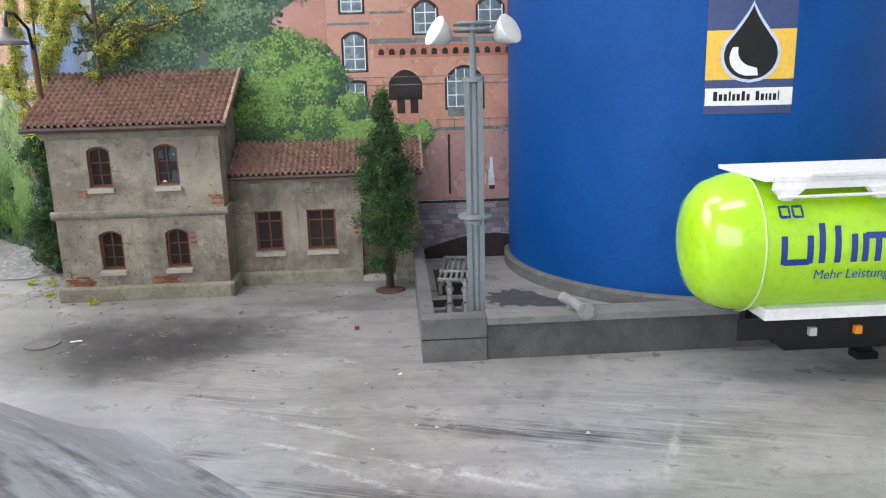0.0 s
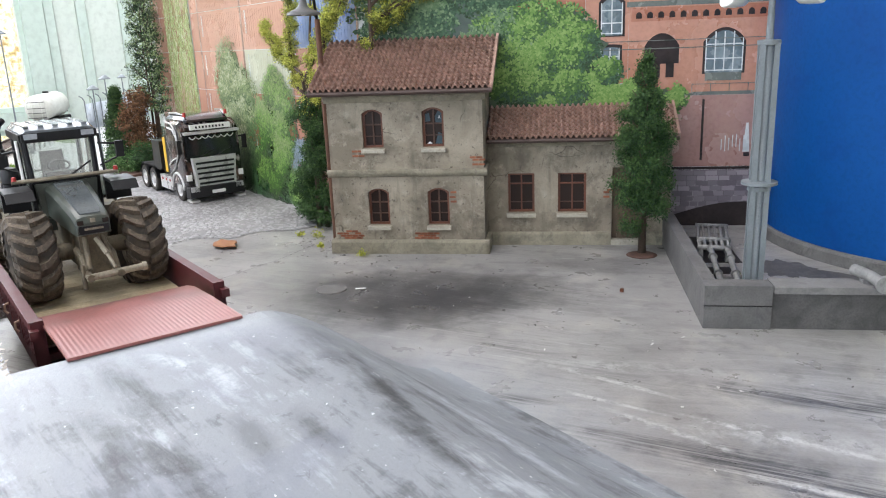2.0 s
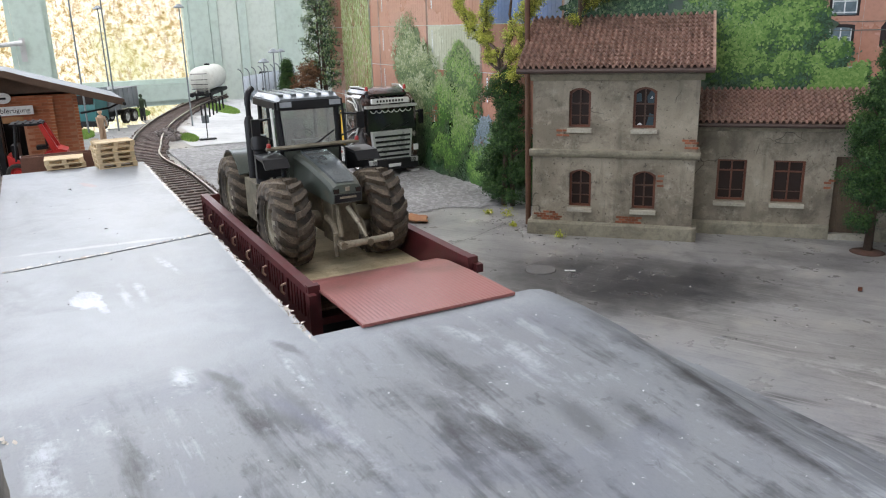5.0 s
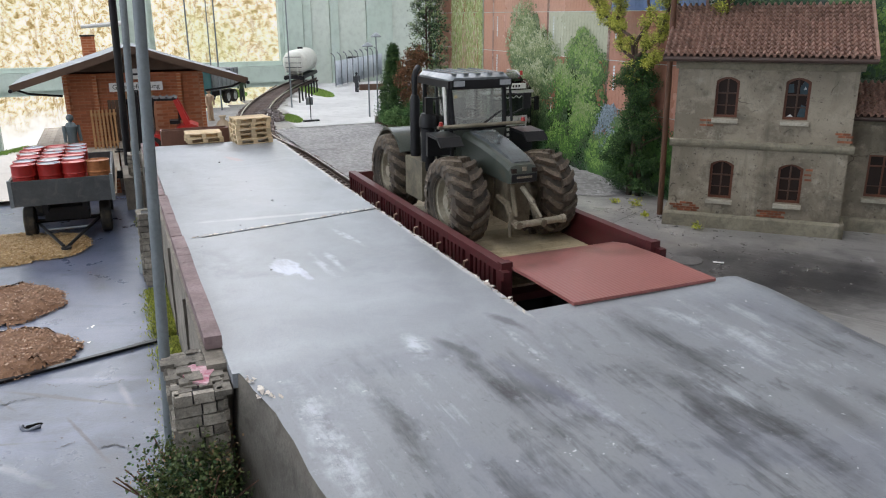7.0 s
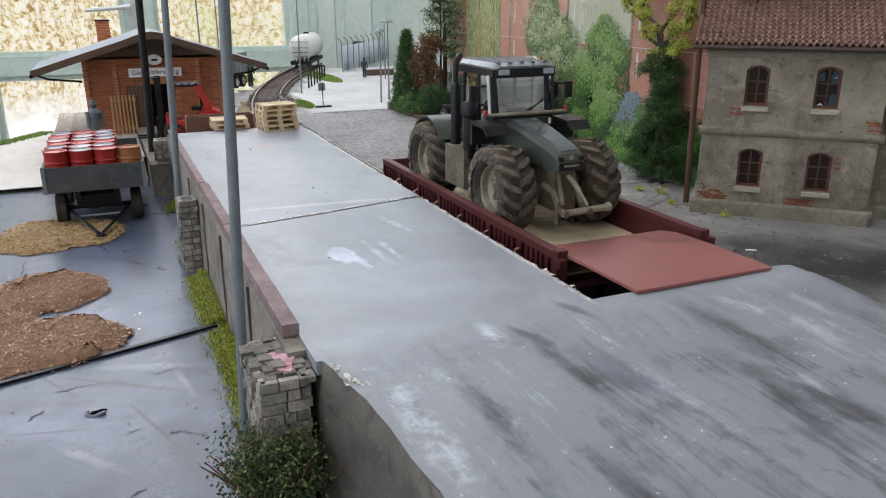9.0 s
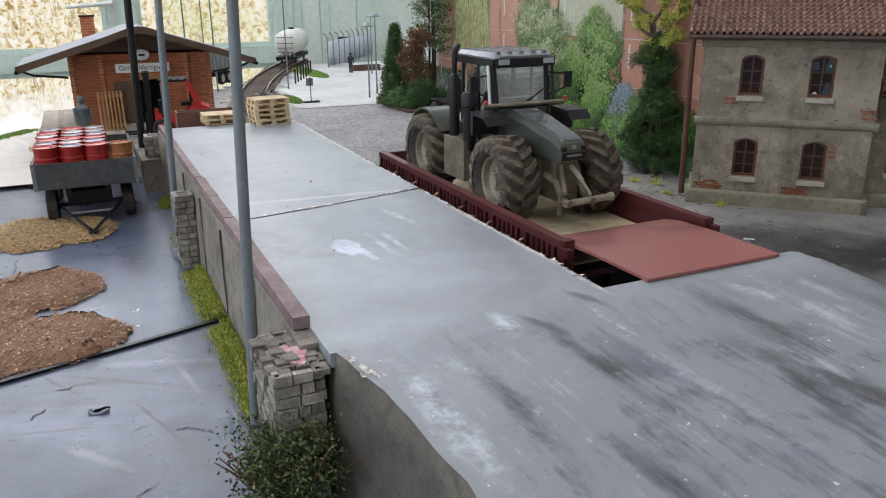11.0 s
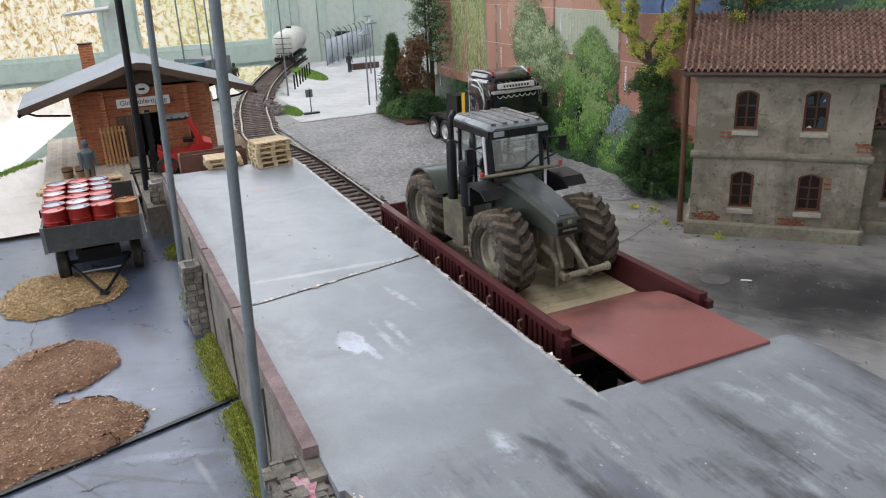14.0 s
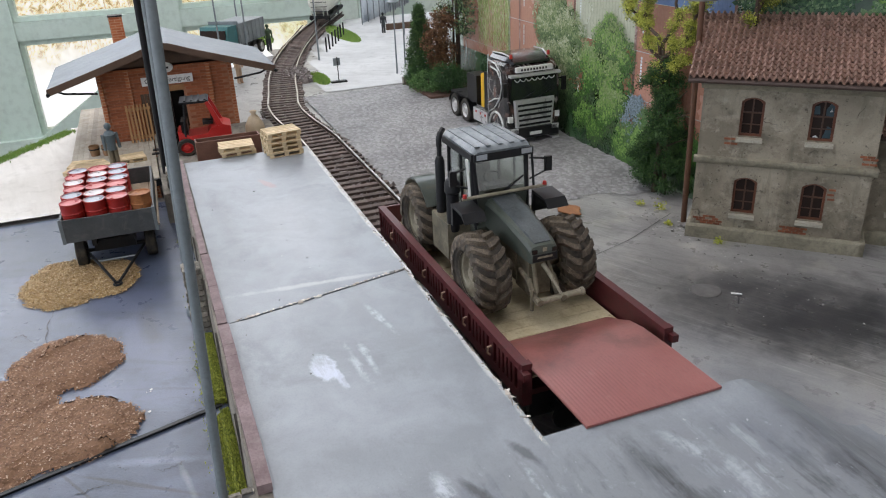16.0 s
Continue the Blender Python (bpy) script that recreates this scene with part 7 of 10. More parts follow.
    hull("cab_body", t, [(rx - 0.1, [(-2.0, 3.1), (2.0, 3.1), (2.1, zb + 0.9), (-2.1, zb + 0.9)]), (fx + 0.05, [(-1.7, 3.4), (1.7, 3.4), (2.05, zb + 0.9), (-2.05, zb + 0.9)])], M["tgreen"])
    roof = hull("cab_roof", t, [(-2.75, [(-2.3, 9.0), (2.3, 9.0), (2.3, 9.45), (2.0, 9.72), (-2.0, 9.72), (-2.3, 9.45)]), (1.9, [(-2.35, 9.0), (2.35, 9.0), (2.35, 9.45), (2.05, 9.75), (-2.05, 9.75), (-2.35, 9.45)]), (2.5, [(-2.25, 9.05), (2.25, 9.05), (2.25, 9.35), (2.0, 9.55), (-2.0, 9.55), (-2.25, 9.35)])], M["troof"], "dusty grey-green ribbed cab roof")
    for dims in ((2.3, -2.3, 8.92, 2.56, 2.3, 9.42), (-2.8, -2.42, 8.92, 2.29, -2.3, 9.36), (-2.8, 2.3, 8.92, 2.29, 2.42, 9.36)):
        box_part("roof_rim", roof, dims, M["black"], "black lower roof rim", 0.05)
    for s in (-1, 1):
        bar_part("screen_frame", t, (fx + 0.03, s * 1.98, 6.4), (1.82, s * 2.08, zt), 0.16, M["black"])
    bar_part("screen_frame", t, (1.82, -2.08, zt - 0.12), (1.82, 2.08, zt - 0.12), 0.14, M["black"])
    bar_part("screen_frame", t, (fx + 0.03, -1.98, 6.42), (fx + 0.03, 1.98, 6.42), 0.12, M["black"])
    for k in range(5):
        box_part("roof_rib", roof, (-2.6, -1.85 + k * 0.9 - 0.17, 9.70, 2.1, -1.85 + k * 0.9 + 0.17, 9.80), M["troof"], "", 0.05)
    for s in (-1, 1):
        box_part("work_light", t, (2.5, s * 1.75 - 0.4, 9.06, 2.64, s * 1.75 + 0.4, 9.38), M["worklens"], "pale grey work light lens", 0.04)
        bar_part("mirror_arm", t, (1.75, s * 2.2, 8.4), (2.1, s * 3.35, 8.3), 0.07, M["black"], 6)
        bar_part("mirror_arm", t, (1.9, s * 2.15, 7.0), (2.1, s * 3.3, 7.5), 0.06, M["black"], 6)
        box_part("mirror", t, (2.0, s * 3.4 - 0.24, 7.45, 2.22, s * 3.4 + 0.24, 8.45), M["black"], "black wing mirror", 0.08)
        bm = bm_new()
        lathe(bm, [(0.0, 0.26), (0.12, 0.22), (0.15, 0.0), (0, 0)], 12, "z", (2.7, s * 2.85, 6.75))
        part("indicator", bm, M["red"], t, "red indicator light", smooth=35)
        bar_part("grab_rail", t, (2.2, s * 2.3, 6.6), (1.85, s * 2.3, 9.0), 0.09, M["lampwhite"] if s < 0 else M["black"], 6)
    bar_part("light_bar", t, (2.6, -3.0, 6.65), (2.6, 3.0, 6.65), 0.12, M["hub"], 8, "dusty light bar under the windscreen")
    bar_part("wiper", t, (2.28, 0.2, 6.6), (2.1, 1.6, 7.4), 0.05, M["black"], 5)
    # seat, dash and wheel inside
    hull("seat", t, [(-1.4, [(-0.7, 4.3), (0.7, 4.3), (0.7, 7.9), (-0.7, 7.9)]), (-0.9, [(-0.7, 4.3), (0.7, 4.3), (0.65, 6.2), (-0.65, 6.2)]), (0.2, [(-0.7, 4.3), (0.7, 4.3), (0.65, 6.0), (-0.65, 6.0)])], M["black"], "black seat", 0.12)
    box_part("dashboard", t, (0.9, -0.9, 4.3, 1.7, 0.9, 6.9), M["black"], "", 0.12)
    bm = bm_new()
    ring = [(0.8 + 0.3 * math.cos(k * math.tau / 20), 0.62 * math.sin(k * math.tau / 20), 7.15 + 0.5 * math.cos(k * math.tau / 20) * -0.6) for k in range(21)]
    pipe(bm, ring, 0.07, 6)
    rod(bm, (0.8, 0, 7.15), (1.3, 0, 6.6), 0.07, n=6)
    part("steering_wheel", bm, M["black"], t, smooth="all")
    # air cleaner and exhaust beside the cab
    bm = bm_new()
    lathe(bm, [(0.0, 3.6), (0.4, 3.6), (0.44, 3.8), (0.44, 6.3), (0.54, 6.4), (0.54, 7.0), (0.4, 7.25), (0, 7.35)], 20, "z", (0.3, -2.75, 0))
    part("air_cleaner", bm, M["black"], t, "black air cleaner canister", smooth=35)
    bm = bm_new()
    lathe(bm, [(0.0, 3.4), (0.28, 3.4), (0.34, 3.6), (0.34, 7.9), (0.24, 8.2), (0.17, 8.25), (0.17, 9.0)], 16, "z", (-1.9, -2.75, 0))
    pipe(bm, [(-1.9, -2.75, 8.9), (-1.9, -2.75, 9.4), (-2.0, -2.6, 9.75), (-2.3, -2.3, 9.95)], 0.2, 10)
    part("exhaust", bm, M["black"], t, "black exhaust stack with bent tip", smooth=35)
    # front linkage
    for y in (-0.75, 0.85):
        bm = bm_new()
        pipe(bm, [(6.4, y, 2.9), (7.6, y, 2.7), (8.3, y, 1.8), (9.0, y + 0.05, 1.75)], 0.22, 8)
        part("lift_arm", bm, M["tdirt"], t, smooth=35)
        bm = bm_new()
        rod(bm, (7.5, y * 0.6, 3.8), (8.3, y * 0.8, 2.1), 0.15, n=8)
        part("lift_cylinder", bm, M["tdirt"], t, smooth=35)
    bm = bm_new()
    rod(bm, (7.7, 0.1, 3.7), (8.5, 0.4, 2.9), 0.15, n=8)
    rod(bm, (8.4, 0.36, 3.0), (9.1, 0.6, 2.2), 0.09, n=8)
    part("top_link", bm, M["hub"], t, "bright steel top link", smooth=35)
    bm = bm_new()
    rod(bm, (8.8, -0.9, 1.75), (8.8, 2.1, 1.85), 0.2, n=10)
    rod(bm, (8.8, 2.1, 1.85), (8.8, 2.35, 1.86), 0.26, n=10)
    part("hitch_bar", bm, M["hub"], t, "dusty steel hitch bar", smooth=35)
    bar_part("hitch_pin", t, (8.3, -0.95, 1.0), (8.3, -0.95, 2.4), 0.13, M["tdirt"], 8)
    box_part("front_frame", t, (5.7, -0.75, 1.6, 7.5, 0.75, 4.1), M["tdirt"], "", 0.12)
    for ob in t.children:
        if ob.name.split(".")[0] in ("cab_roof", "cab_post", "door_post", "cab_sill", "screen_frame", "windscreen", "rear_window", "side_window", "cab_front", "cab_body", "work_light"):
            for piece in (ob,) + tuple(ob.children):
                piece.data.transform(Matrix.Diagonal((1, 0.9, 1, 1)))


M["tpanel"] = plain("shiny_bonnet_panel", lin(0.07, 0.08, 0.085), lin(0.105, 0.118, 0.122), 0.16, 60, 800, bump=0.06, spec=0.8, dirt=lin(0.05, 0.054, 0.052))
M["worklens"] = plain("work_light_lens", lin(0.30, 0.32, 0.34), lin(0.40, 0.42, 0.44), 0.2, 60, 600)
M["troof"] = plain("dusty_cab_roof", lin(0.13, 0.145, 0.155), lin(0.20, 0.22, 0.23), 0.24, 40, 600, bump=0.1, dirt=lin(0.06, 0.07, 0.07))
tractor()

# ---- black lorry on the rubble yard ----
def road_wheel(name, r, width, out, label, rim_mat):
    w = thing(name, at(0, 0), label, "wheel")
    del w["category"]
    h = width / 2
    bm = bm_new()
    lathe(bm, [(r * 0.62, -h), (r * 0.92, -h), (r, -h * 0.75), (r, h * 0.75), (r * 0.92, h), (r * 0.62, h)], 28, "y", close=False)
    part("tyre", bm, M["rubber"], w, smooth=35)
    bm = bm_new()
    lathe(bm, [(r * 0.64, out * h * 0.95), (r * 0.55, out * h * 0.5), (r * 0.35, out * h * 0.6), (r * 0.28, out * h * 1.05), (0, out * h * 1.1)], 20, "y", close=False)
    lathe(bm, [(r * 0.64, -out * h * 0.9), (0, -out * h * 0.5)], 20, "y", close=False)
    part("rim", bm, rim_mat, w, smooth=35)
    return w


def lorry():
    t = thing("lorry", at(-59.2, 28.1, 0.12, 1.5), "black model lorry tractor unit with chrome grille and roof lamps", "truck")
    n = Nodes("airbrushed_black")
    vec = n.coords()
    swirl = n.noise(n.coords("object", (1, 1, 0.6)), 34, 3, 0.5, 1.6)
    line = n.math("ABSOLUTE", n.math("SUBTRACT", swirl, 0.5))
    glow = n.mask(n.noise(vec, 40, 3, 0.5, 1.0), 0.54, 0.70)
    col = n.mix(n.math("MULTIPLY", glow, 0.7), lin(0.012, 0.011, 0.012), lin(0.16, 0.085, 0.065))
    col = n.mix(n.math("MULTIPLY", n.mask(line, 0.022, 0.006), n.math("MULTIPLY", n.mask(n.noise(vec, 55, 2), 0.44, 0.54), 0.8)), col, lin(0.34, 0.32, 0.30))
    paint = n.put(Base_Color=col, Roughness=0.2, Coat_Weight=0.4, Specular_IOR_Level=0.35)
    carglass = Nodes("lorry_glass").put(Base_Color=lin(0.014, 0.015, 0.018), Roughness=0.07, Specular_IOR_Level=0.7)
    w = 3.6

    def sec(wd, low, top, slope=0.35):
        return [(-wd, low), (wd, low), (wd, top - slope), (wd - slope, top), (-wd + slope, top), (-wd, top - slope)]
    hull("cab", t, [(-5.6, sec(w, 2.2, 9.9)), (-1.2, sec(w, 2.2, 10.0)), (-0.35, sec(w, 2.2, 9.3)), (0.0, sec(w - 0.1, 2.2, 7.2))], paint, "glossy black cab with airbrushed brown and silver swirls", 0.1)
    hull("roof_spoiler", t, [(-5.5, sec(w - 0.2, 9.9, 10.7, 0.5)), (-3.0, sec(w - 0.4, 9.9, 10.75, 0.6)), (-1.4, sec(w - 0.7, 9.9, 10.5, 0.4)), (-0.7, sec(w - 1.0, 9.8, 10.1, 0.1))], Nodes("gloss_black").put(Base_Color=lin(0.012, 0.012, 0.016), Roughness=0.14, Coat_Weight=0.6), "glossy black roof dome", 0.1)
    for s in (-1, 1):
        bm = bm_new()
        pipe(bm, [(-5.5, s * 3.0, 10.8), (-3.0, s * 2.8, 10.9), (-1.2, s * 2.4, 10.55)], 0.1, 6)
        part("roof_rail", bm, M["chrome"], t, smooth="all")
    # windscreen, visor, grille, bumper
    hull("windscreen", t, [(-0.32, [(-w + 0.3, 5.7), (w - 0.3, 5.7), (w - 0.45, 8.3), (-w + 0.45, 8.3)]), (0.1, [(-w + 0.3, 5.7), (w - 0.3, 5.7), (w - 0.5, 8.2), (-w + 0.5, 8.2)])], carglass, "dark windscreen", 0.1)
    for k in range(7):
        y0 = -2.8 + k * 0.8
        bm = bm_new()
        pipe(bm, [(0.13, y0 + 0.8 * j / 6, 8.15 - 0.32 * math.sin(math.pi * j / 6)) for j in range(7)], 0.06, 5)
        part("pelmet_scallop", bm, M["lampwhite"], t, "white scalloped curtain edge", smooth="all")
    for y in (-1.6, 0.6):
        bar_part("wiper", t, (0.16, y, 5.75), (0.14, y + 1.7, 6.5), 0.05, M["black"], 5)
    # bent chrome tubes along the cab side, and bright arches over the front wheels
    for s in (-1, 1):
        for o, low in ((0.0, 3.2), (0.75, 4.4)):
            bm = bm_new()
            pipe(bm, [(-5.4 + o, s * 3.72, 9.9 - o), (-3.2 + o * 0.5, s * 3.72, 9.7 - o), (-1.9, s * 3.72, 8.8 - o), (-1.5, s * 3.72, 7.2), (-2.0, s * 3.72, 5.6), (-3.6, s * 3.72, low + 0.8), (-5.3, s * 3.72, low)], 0.10, 7)
            part("side_tube", bm, M["chrome"], t, "bent chrome side tube", smooth="all")
        bm = bm_new()
        pipe(bm, [(-3.2 + 1.95 * math.cos(radians(q)), s * 3.62, 1.62 + 1.95 * math.sin(radians(q))) for q in range(0, 181, 15)], 0.16, 7)
        part("wheel_arch", bm, M["chrome"], t, "bright wheel arch", smooth="all")
        box_part("corner_lamp", t, (-0.2, s * 3.3 - 0.3, 2.9, 0.28, s * 3.3 + 0.25, 3.6), M["lampwhite"], "white corner lamp", 0.1)
        for k in range(3):
            box_part("side_marker", t, (-7.4 - k * 1.4, s * 3.32 - 0.06, 2.0, -7.1 - k * 1.4, s * 3.32 + 0.06, 2.3), M["red"], "red side marker", 0.03)
    box_part("sun_visor", t, (-0.3, -w + 0.15, 8.45, 0.5, w - 0.15, 8.75), M["chrome"], "chrome sun visor", 0.08)
    box_part("name_board", t, (-0.35, -2.5, 8.95, 0.15, 2.5, 9.55), M["lampwhite"], "white lit name board", 0.06)
    for k in range(9):
        box_part("letter_bar", t, (0.15, -1.9 + k * 0.42, 9.12, 0.18, -1.68 + k * 0.42, 9.38), M["black"])
    hull("grille", t, [(0.0, [(-2.6, 1.9), (2.6, 1.9), (2.9, 5.6), (-2.9, 5.6)]), (0.3, [(-2.45, 2.0), (2.45, 2.0), (2.75, 5.5), (-2.75, 5.5)])], M["chrome"], "chrome grille surround", 0.08)
    for k in range(5):
        z = 2.3 + k * 0.62
        box_part("grille_slot", t, (0.28, -2.2 - 0.06 * k, z, 0.36, 2.2 + 0.06 * k, z + 0.26), M["black"], "", 0)
    hull("bumper", t, [(-0.9, sec(w, 0.7, 2.15, 0.1)), (0.3, sec(w - 0.1, 0.7, 2.1, 0.1)), (0.55, sec(w - 0.6, 0.8, 2.0, 0.1))], M["black"], "black bumper", 0.08)
    box_part("plate_bar", t, (0.55, -0.85, 1.1, 0.62, 0.85, 1.5), M["white"], "blank white plate")
    for s in (-1, 1):
        box_part("headlight", t, (0.25, s * 2.85 - 0.55, 1.5, 0.55, s * 2.85 + 0.45, 2.1), M["chrome"], "chrome headlight", 0.1)
        box_part("step", t, (-1.2, s * 3.0 - 0.5, 0.2, 0.5, s * 3.0 + 0.5, 0.45), M["chrome"], "", 0.06)
        box_part("wing_mirror", t, (-0.1, s * 4.15 - 0.25, 6.2, 0.3, s * 4.15 + 0.25, 7.9), M["black"], "black wing mirror", 0.1)
        bar_part("mirror_arm", t, (-0.1, s * 3.5, 7.7), (0.1, s * 4.1, 7.7), 0.09, M["black"], 6)
        bm = bm_new()
        lathe(bm, [(0, 0.55), (0.18, 0.5), (0.22, 0.0), (0, 0)], 12, "z", (-1.2, s * 2.6, 10.5))
        part("beacon", bm, M["red"], t, "red roof beacon", smooth=35)
        box_part("side_window", t, (-3.2, s * 3.6 - 0.03, 5.9, -0.9, s * 3.6 + 0.03, 8.0), M["darkglass"], "dark side window", 0.05)
        box_part("side_skirt", t, (-11.0, s * 3.0 - 0.3, 0.9, -6.6, s * 3.0 + 0.3, 2.6), M["chrome"], "bright side fuel tank", 0.2)
        bar_part("side_rail", t, (-5.9, s * 3.4, 3.0), (-5.9, s * 3.4, 10.4), 0.12, M["chrome"], 6)
    # chassis, fifth wheel, load frame, rear axles
    for s in (-1, 1):
        box_part("chassis_beam", t, (-19.2, s * 1.3 - 0.3, 2.2, -0.5, s * 1.3 + 0.3, 3.1), M["black"])
    box_part("deck_plate", t, (-18.8, -3.2, 3.1, -10.8, 3.2, 3.4), M["black"], "black chassis deck")
    box_part("tool_rack", t, (-7.4, -3.3, 3.1, -6.3, 3.3, 8.0), M["black"], "black rack behind the cab", 0.1)
    box_part("crane_foot", t, (-8.4, -3.3, 3.2, -7.5, -2.0, 7.6), plain("yellow_paint", lin(0.62, 0.36, 0.01), lin(0.70, 0.42, 0.02), 0.4), "yellow hydraulic post", 0.1)
    box_part("load_box", t, (-12.6, -3.4, 3.4, -9.6, -1.4, 7.0), M["black"], "", 0.1)
    for x in (-3.2, -13.3, -16.9):
        for s in (-1, 1):
            adopt(road_wheel("wheel", 1.62, 1.1, s, "black tyre on a bright rim", M["chrome"]), t, at(x, s * 3.0, 1.62))
            if x < -10:
                bm = bm_new()
                ring = [(x + 1.85 * math.cos(radians(a)), s * 3.0, 1.62 + 1.85 * math.sin(radians(a))) for a in range(10, 171, 16)]
                rows = [[bm.verts.new((c[0], s * 3.0 + o, c[2])) for o in (-0.6, 0.6)] for c in ring]
                for p, q in zip(rows, rows[1:]):
                    bm.faces.new((p[0], p[1], q[1], q[0]))
                bmesh.ops.solidify(bm, geom=list(bm.faces), thickness=0.08)
                part("mudguard", bm, M["black"], t)


lorry()

# ---- model trees and shrubs ----
M["bark"] = plain("bark", lin(0.05, 0.032, 0.022), lin(0.10, 0.07, 0.05), 0.9, 90, 900, bump=0.8, depth=0.0008)
M["redearth"] = plain("red_earth", lin(0.075, 0.04, 0.028), lin(0.13, 0.07, 0.05), 0.9, 120, 900, bump=0.6)


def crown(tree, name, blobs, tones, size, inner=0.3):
    """Leaf clumps round many small centres; darker leaves inside and below paint the crown's own shade."""
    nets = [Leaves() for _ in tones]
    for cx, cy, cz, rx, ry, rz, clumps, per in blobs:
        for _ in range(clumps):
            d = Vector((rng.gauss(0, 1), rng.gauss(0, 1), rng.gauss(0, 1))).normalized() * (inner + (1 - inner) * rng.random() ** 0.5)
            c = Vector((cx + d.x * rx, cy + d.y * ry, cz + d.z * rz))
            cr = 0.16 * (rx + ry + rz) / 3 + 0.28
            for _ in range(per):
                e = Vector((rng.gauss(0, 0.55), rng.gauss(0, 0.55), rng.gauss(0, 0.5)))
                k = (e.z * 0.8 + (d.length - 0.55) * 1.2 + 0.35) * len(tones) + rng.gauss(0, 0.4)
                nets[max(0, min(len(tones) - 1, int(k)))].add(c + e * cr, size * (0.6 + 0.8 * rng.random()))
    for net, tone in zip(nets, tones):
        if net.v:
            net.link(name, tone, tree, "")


def limb(tree, pts, r, taper, name="limb"):
    bm = bm_new()
    pipe(bm, pts, r, 8, taper)
    part(name, bm, M["bark"], tree, smooth="all")


def trees():
    # slim conifer in front of the annex door
    t = thing("conifer", at(-7.3, 45.9), "slim dark green model conifer on a round earth base", "tree")
    bm = bm_new()
    lathe(bm, [(0, 0.24), (0.5, 0.2), (1.0, 0.1), (1.3, 0.0)], 20)
    part("base", bm, M["redearth"], t, smooth="all")
    limb(t, [(0, 0, 0), (0.05, 0, 4), (-0.05, 0.05, 10), (-0.25, 0, 16.6)], 0.36, 0.06, "trunk")
    for k in range(26):
        a, z = k * 2.4, 3.2 + k * 0.47
        r = 2.3 * (1 - (z - 3) / 15) + 0.3
        limb(t, [(0, 0, z), (r * 0.5 * math.cos(a), r * 0.5 * math.sin(a), z + 0.5), (r * math.cos(a), r * math.sin(a), z + 1.3)], 0.08, 0.03)
    blobs = []
    for k in range(16):
        z = 3.9 + k * 0.84
        r = 2.3 * (1 - (k / 16) ** 2.4) * (0.68 + 0.55 * rng.random()) + 0.4
        for j in range(3 if k < 12 else 1):
            a = k * 1.3 + j * 2.1
            q = r * 0.45 if k < 12 else 0
            blobs.append((q * math.cos(a) - 0.1, q * math.sin(a), z + 0.4 * rng.gauss(0, 1), r * 0.6, r * 0.6, 0.9, 24, 62))
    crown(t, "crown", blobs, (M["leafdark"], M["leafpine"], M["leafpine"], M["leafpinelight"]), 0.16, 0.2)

    # tree with yellow-green clumps beside the house
    t = thing("blossoming_tree", at(-37.5, 30.9), "spring tree with yellow-green clumps on dark branches", "tree")
    limb(t, [(0, 0, 0), (0.2, 0.1, 6), (-0.2, 0, 12), (-0.6, 0.1, 15.2)], 0.32, 0.2, "trunk")
    blobs = []
    for pts, thick in (([(-0.5, 14), (-0.9, 15.7), (-4.2, 16.7), (-6.0, 17.7), (-7.5, 19.4), (-9.3, 21.0)], 1.0), ([(-4.0, 16.6), (-3.5, 18.9), (-2.9, 22), (-2.4, 26)], 1.1), ([(-0.4, 13.5), (1.5, 15.0), (3.1, 15.9), (4.7, 19.0), (6.9, 21.2), (9.5, 24.5)], 1.0),
                       ([(-0.5, 15), (1.4, 17.2), (0.8, 19.0), (1.4, 22), (2.0, 26)], 0.6), ([(4.6, 19.2), (6.2, 22.0), (7.0, 26)], 0.9), ([(-0.4, 13.6), (-2.4, 14.4), (-3.4, 15.8)], 0.8), ([(-0.2, 12.5), (1.6, 13.2), (2.6, 14.4)], 0.8)):
        limb(t, [(x, 0.25 * math.sin(x), z) for x, z in pts], 0.2, 0.07)
        for (xa, za), (xb, zb) in zip(pts, pts[1:]):
            n = max(2, int(math.hypot(xb - xa, zb - za) / 0.5))
            for k in range(n):
                if rng.random() < 0.9 * thick + 0.05 and not (abs(xa) < 1 and k < n * 0.6):
                    f = k / n
                    blobs.append((xa + (xb - xa) * f + 0.2 * rng.gauss(0, 1), 0.25 * math.sin(xa) + 0.25 * rng.gauss(0, 1), za + (zb - za) * f + 0.15, 0.62, 0.55, 0.6, 12, 56))
    for _ in range(4):
        blobs.append((-0.5 + 1.0 * rng.gauss(0, 1), 0.2 * rng.gauss(0, 1), 12.8 + 0.9 * rng.gauss(0, 1), 0.8, 0.6, 0.7, 7, 22))
    crown(t, "crown", blobs, (M["leafolive"], M["leafyellow"], M["leafyellow"], M["leafyellow"]), 0.145)

    # a second spring tree rising behind the house
    t = thing("blossoming_tree", at(-28.6, 33.0), "spring tree with olive-yellow clumps behind the house roof", "tree")
    limb(t, [(0, 0, 0), (0.2, 0.1, 10), (0.3, 0.0, 18), (0.4, 0.1, 27)], 0.3, 0.14, "trunk")
    blobs = []
    for a, z, r, up in ((0.3, 20.4, 2.6, 1.0), (1.2, 20.8, 4, 2.0), (2.2, 21.2, 6.5, 1.4), (3.4, 21.6, 9.0, 2.2), (3.0, 23, 7.5, 4.0), (-1.0, 24, -2.6, 2.5)):
        pts = [(0.3, 0, z - 1.5), (r * 0.45 * R2, r * 0.45 * R2, z + up * 0.3), (r * R2, r * R2, z + up)]
        limb(t, pts, 0.16, 0.06)
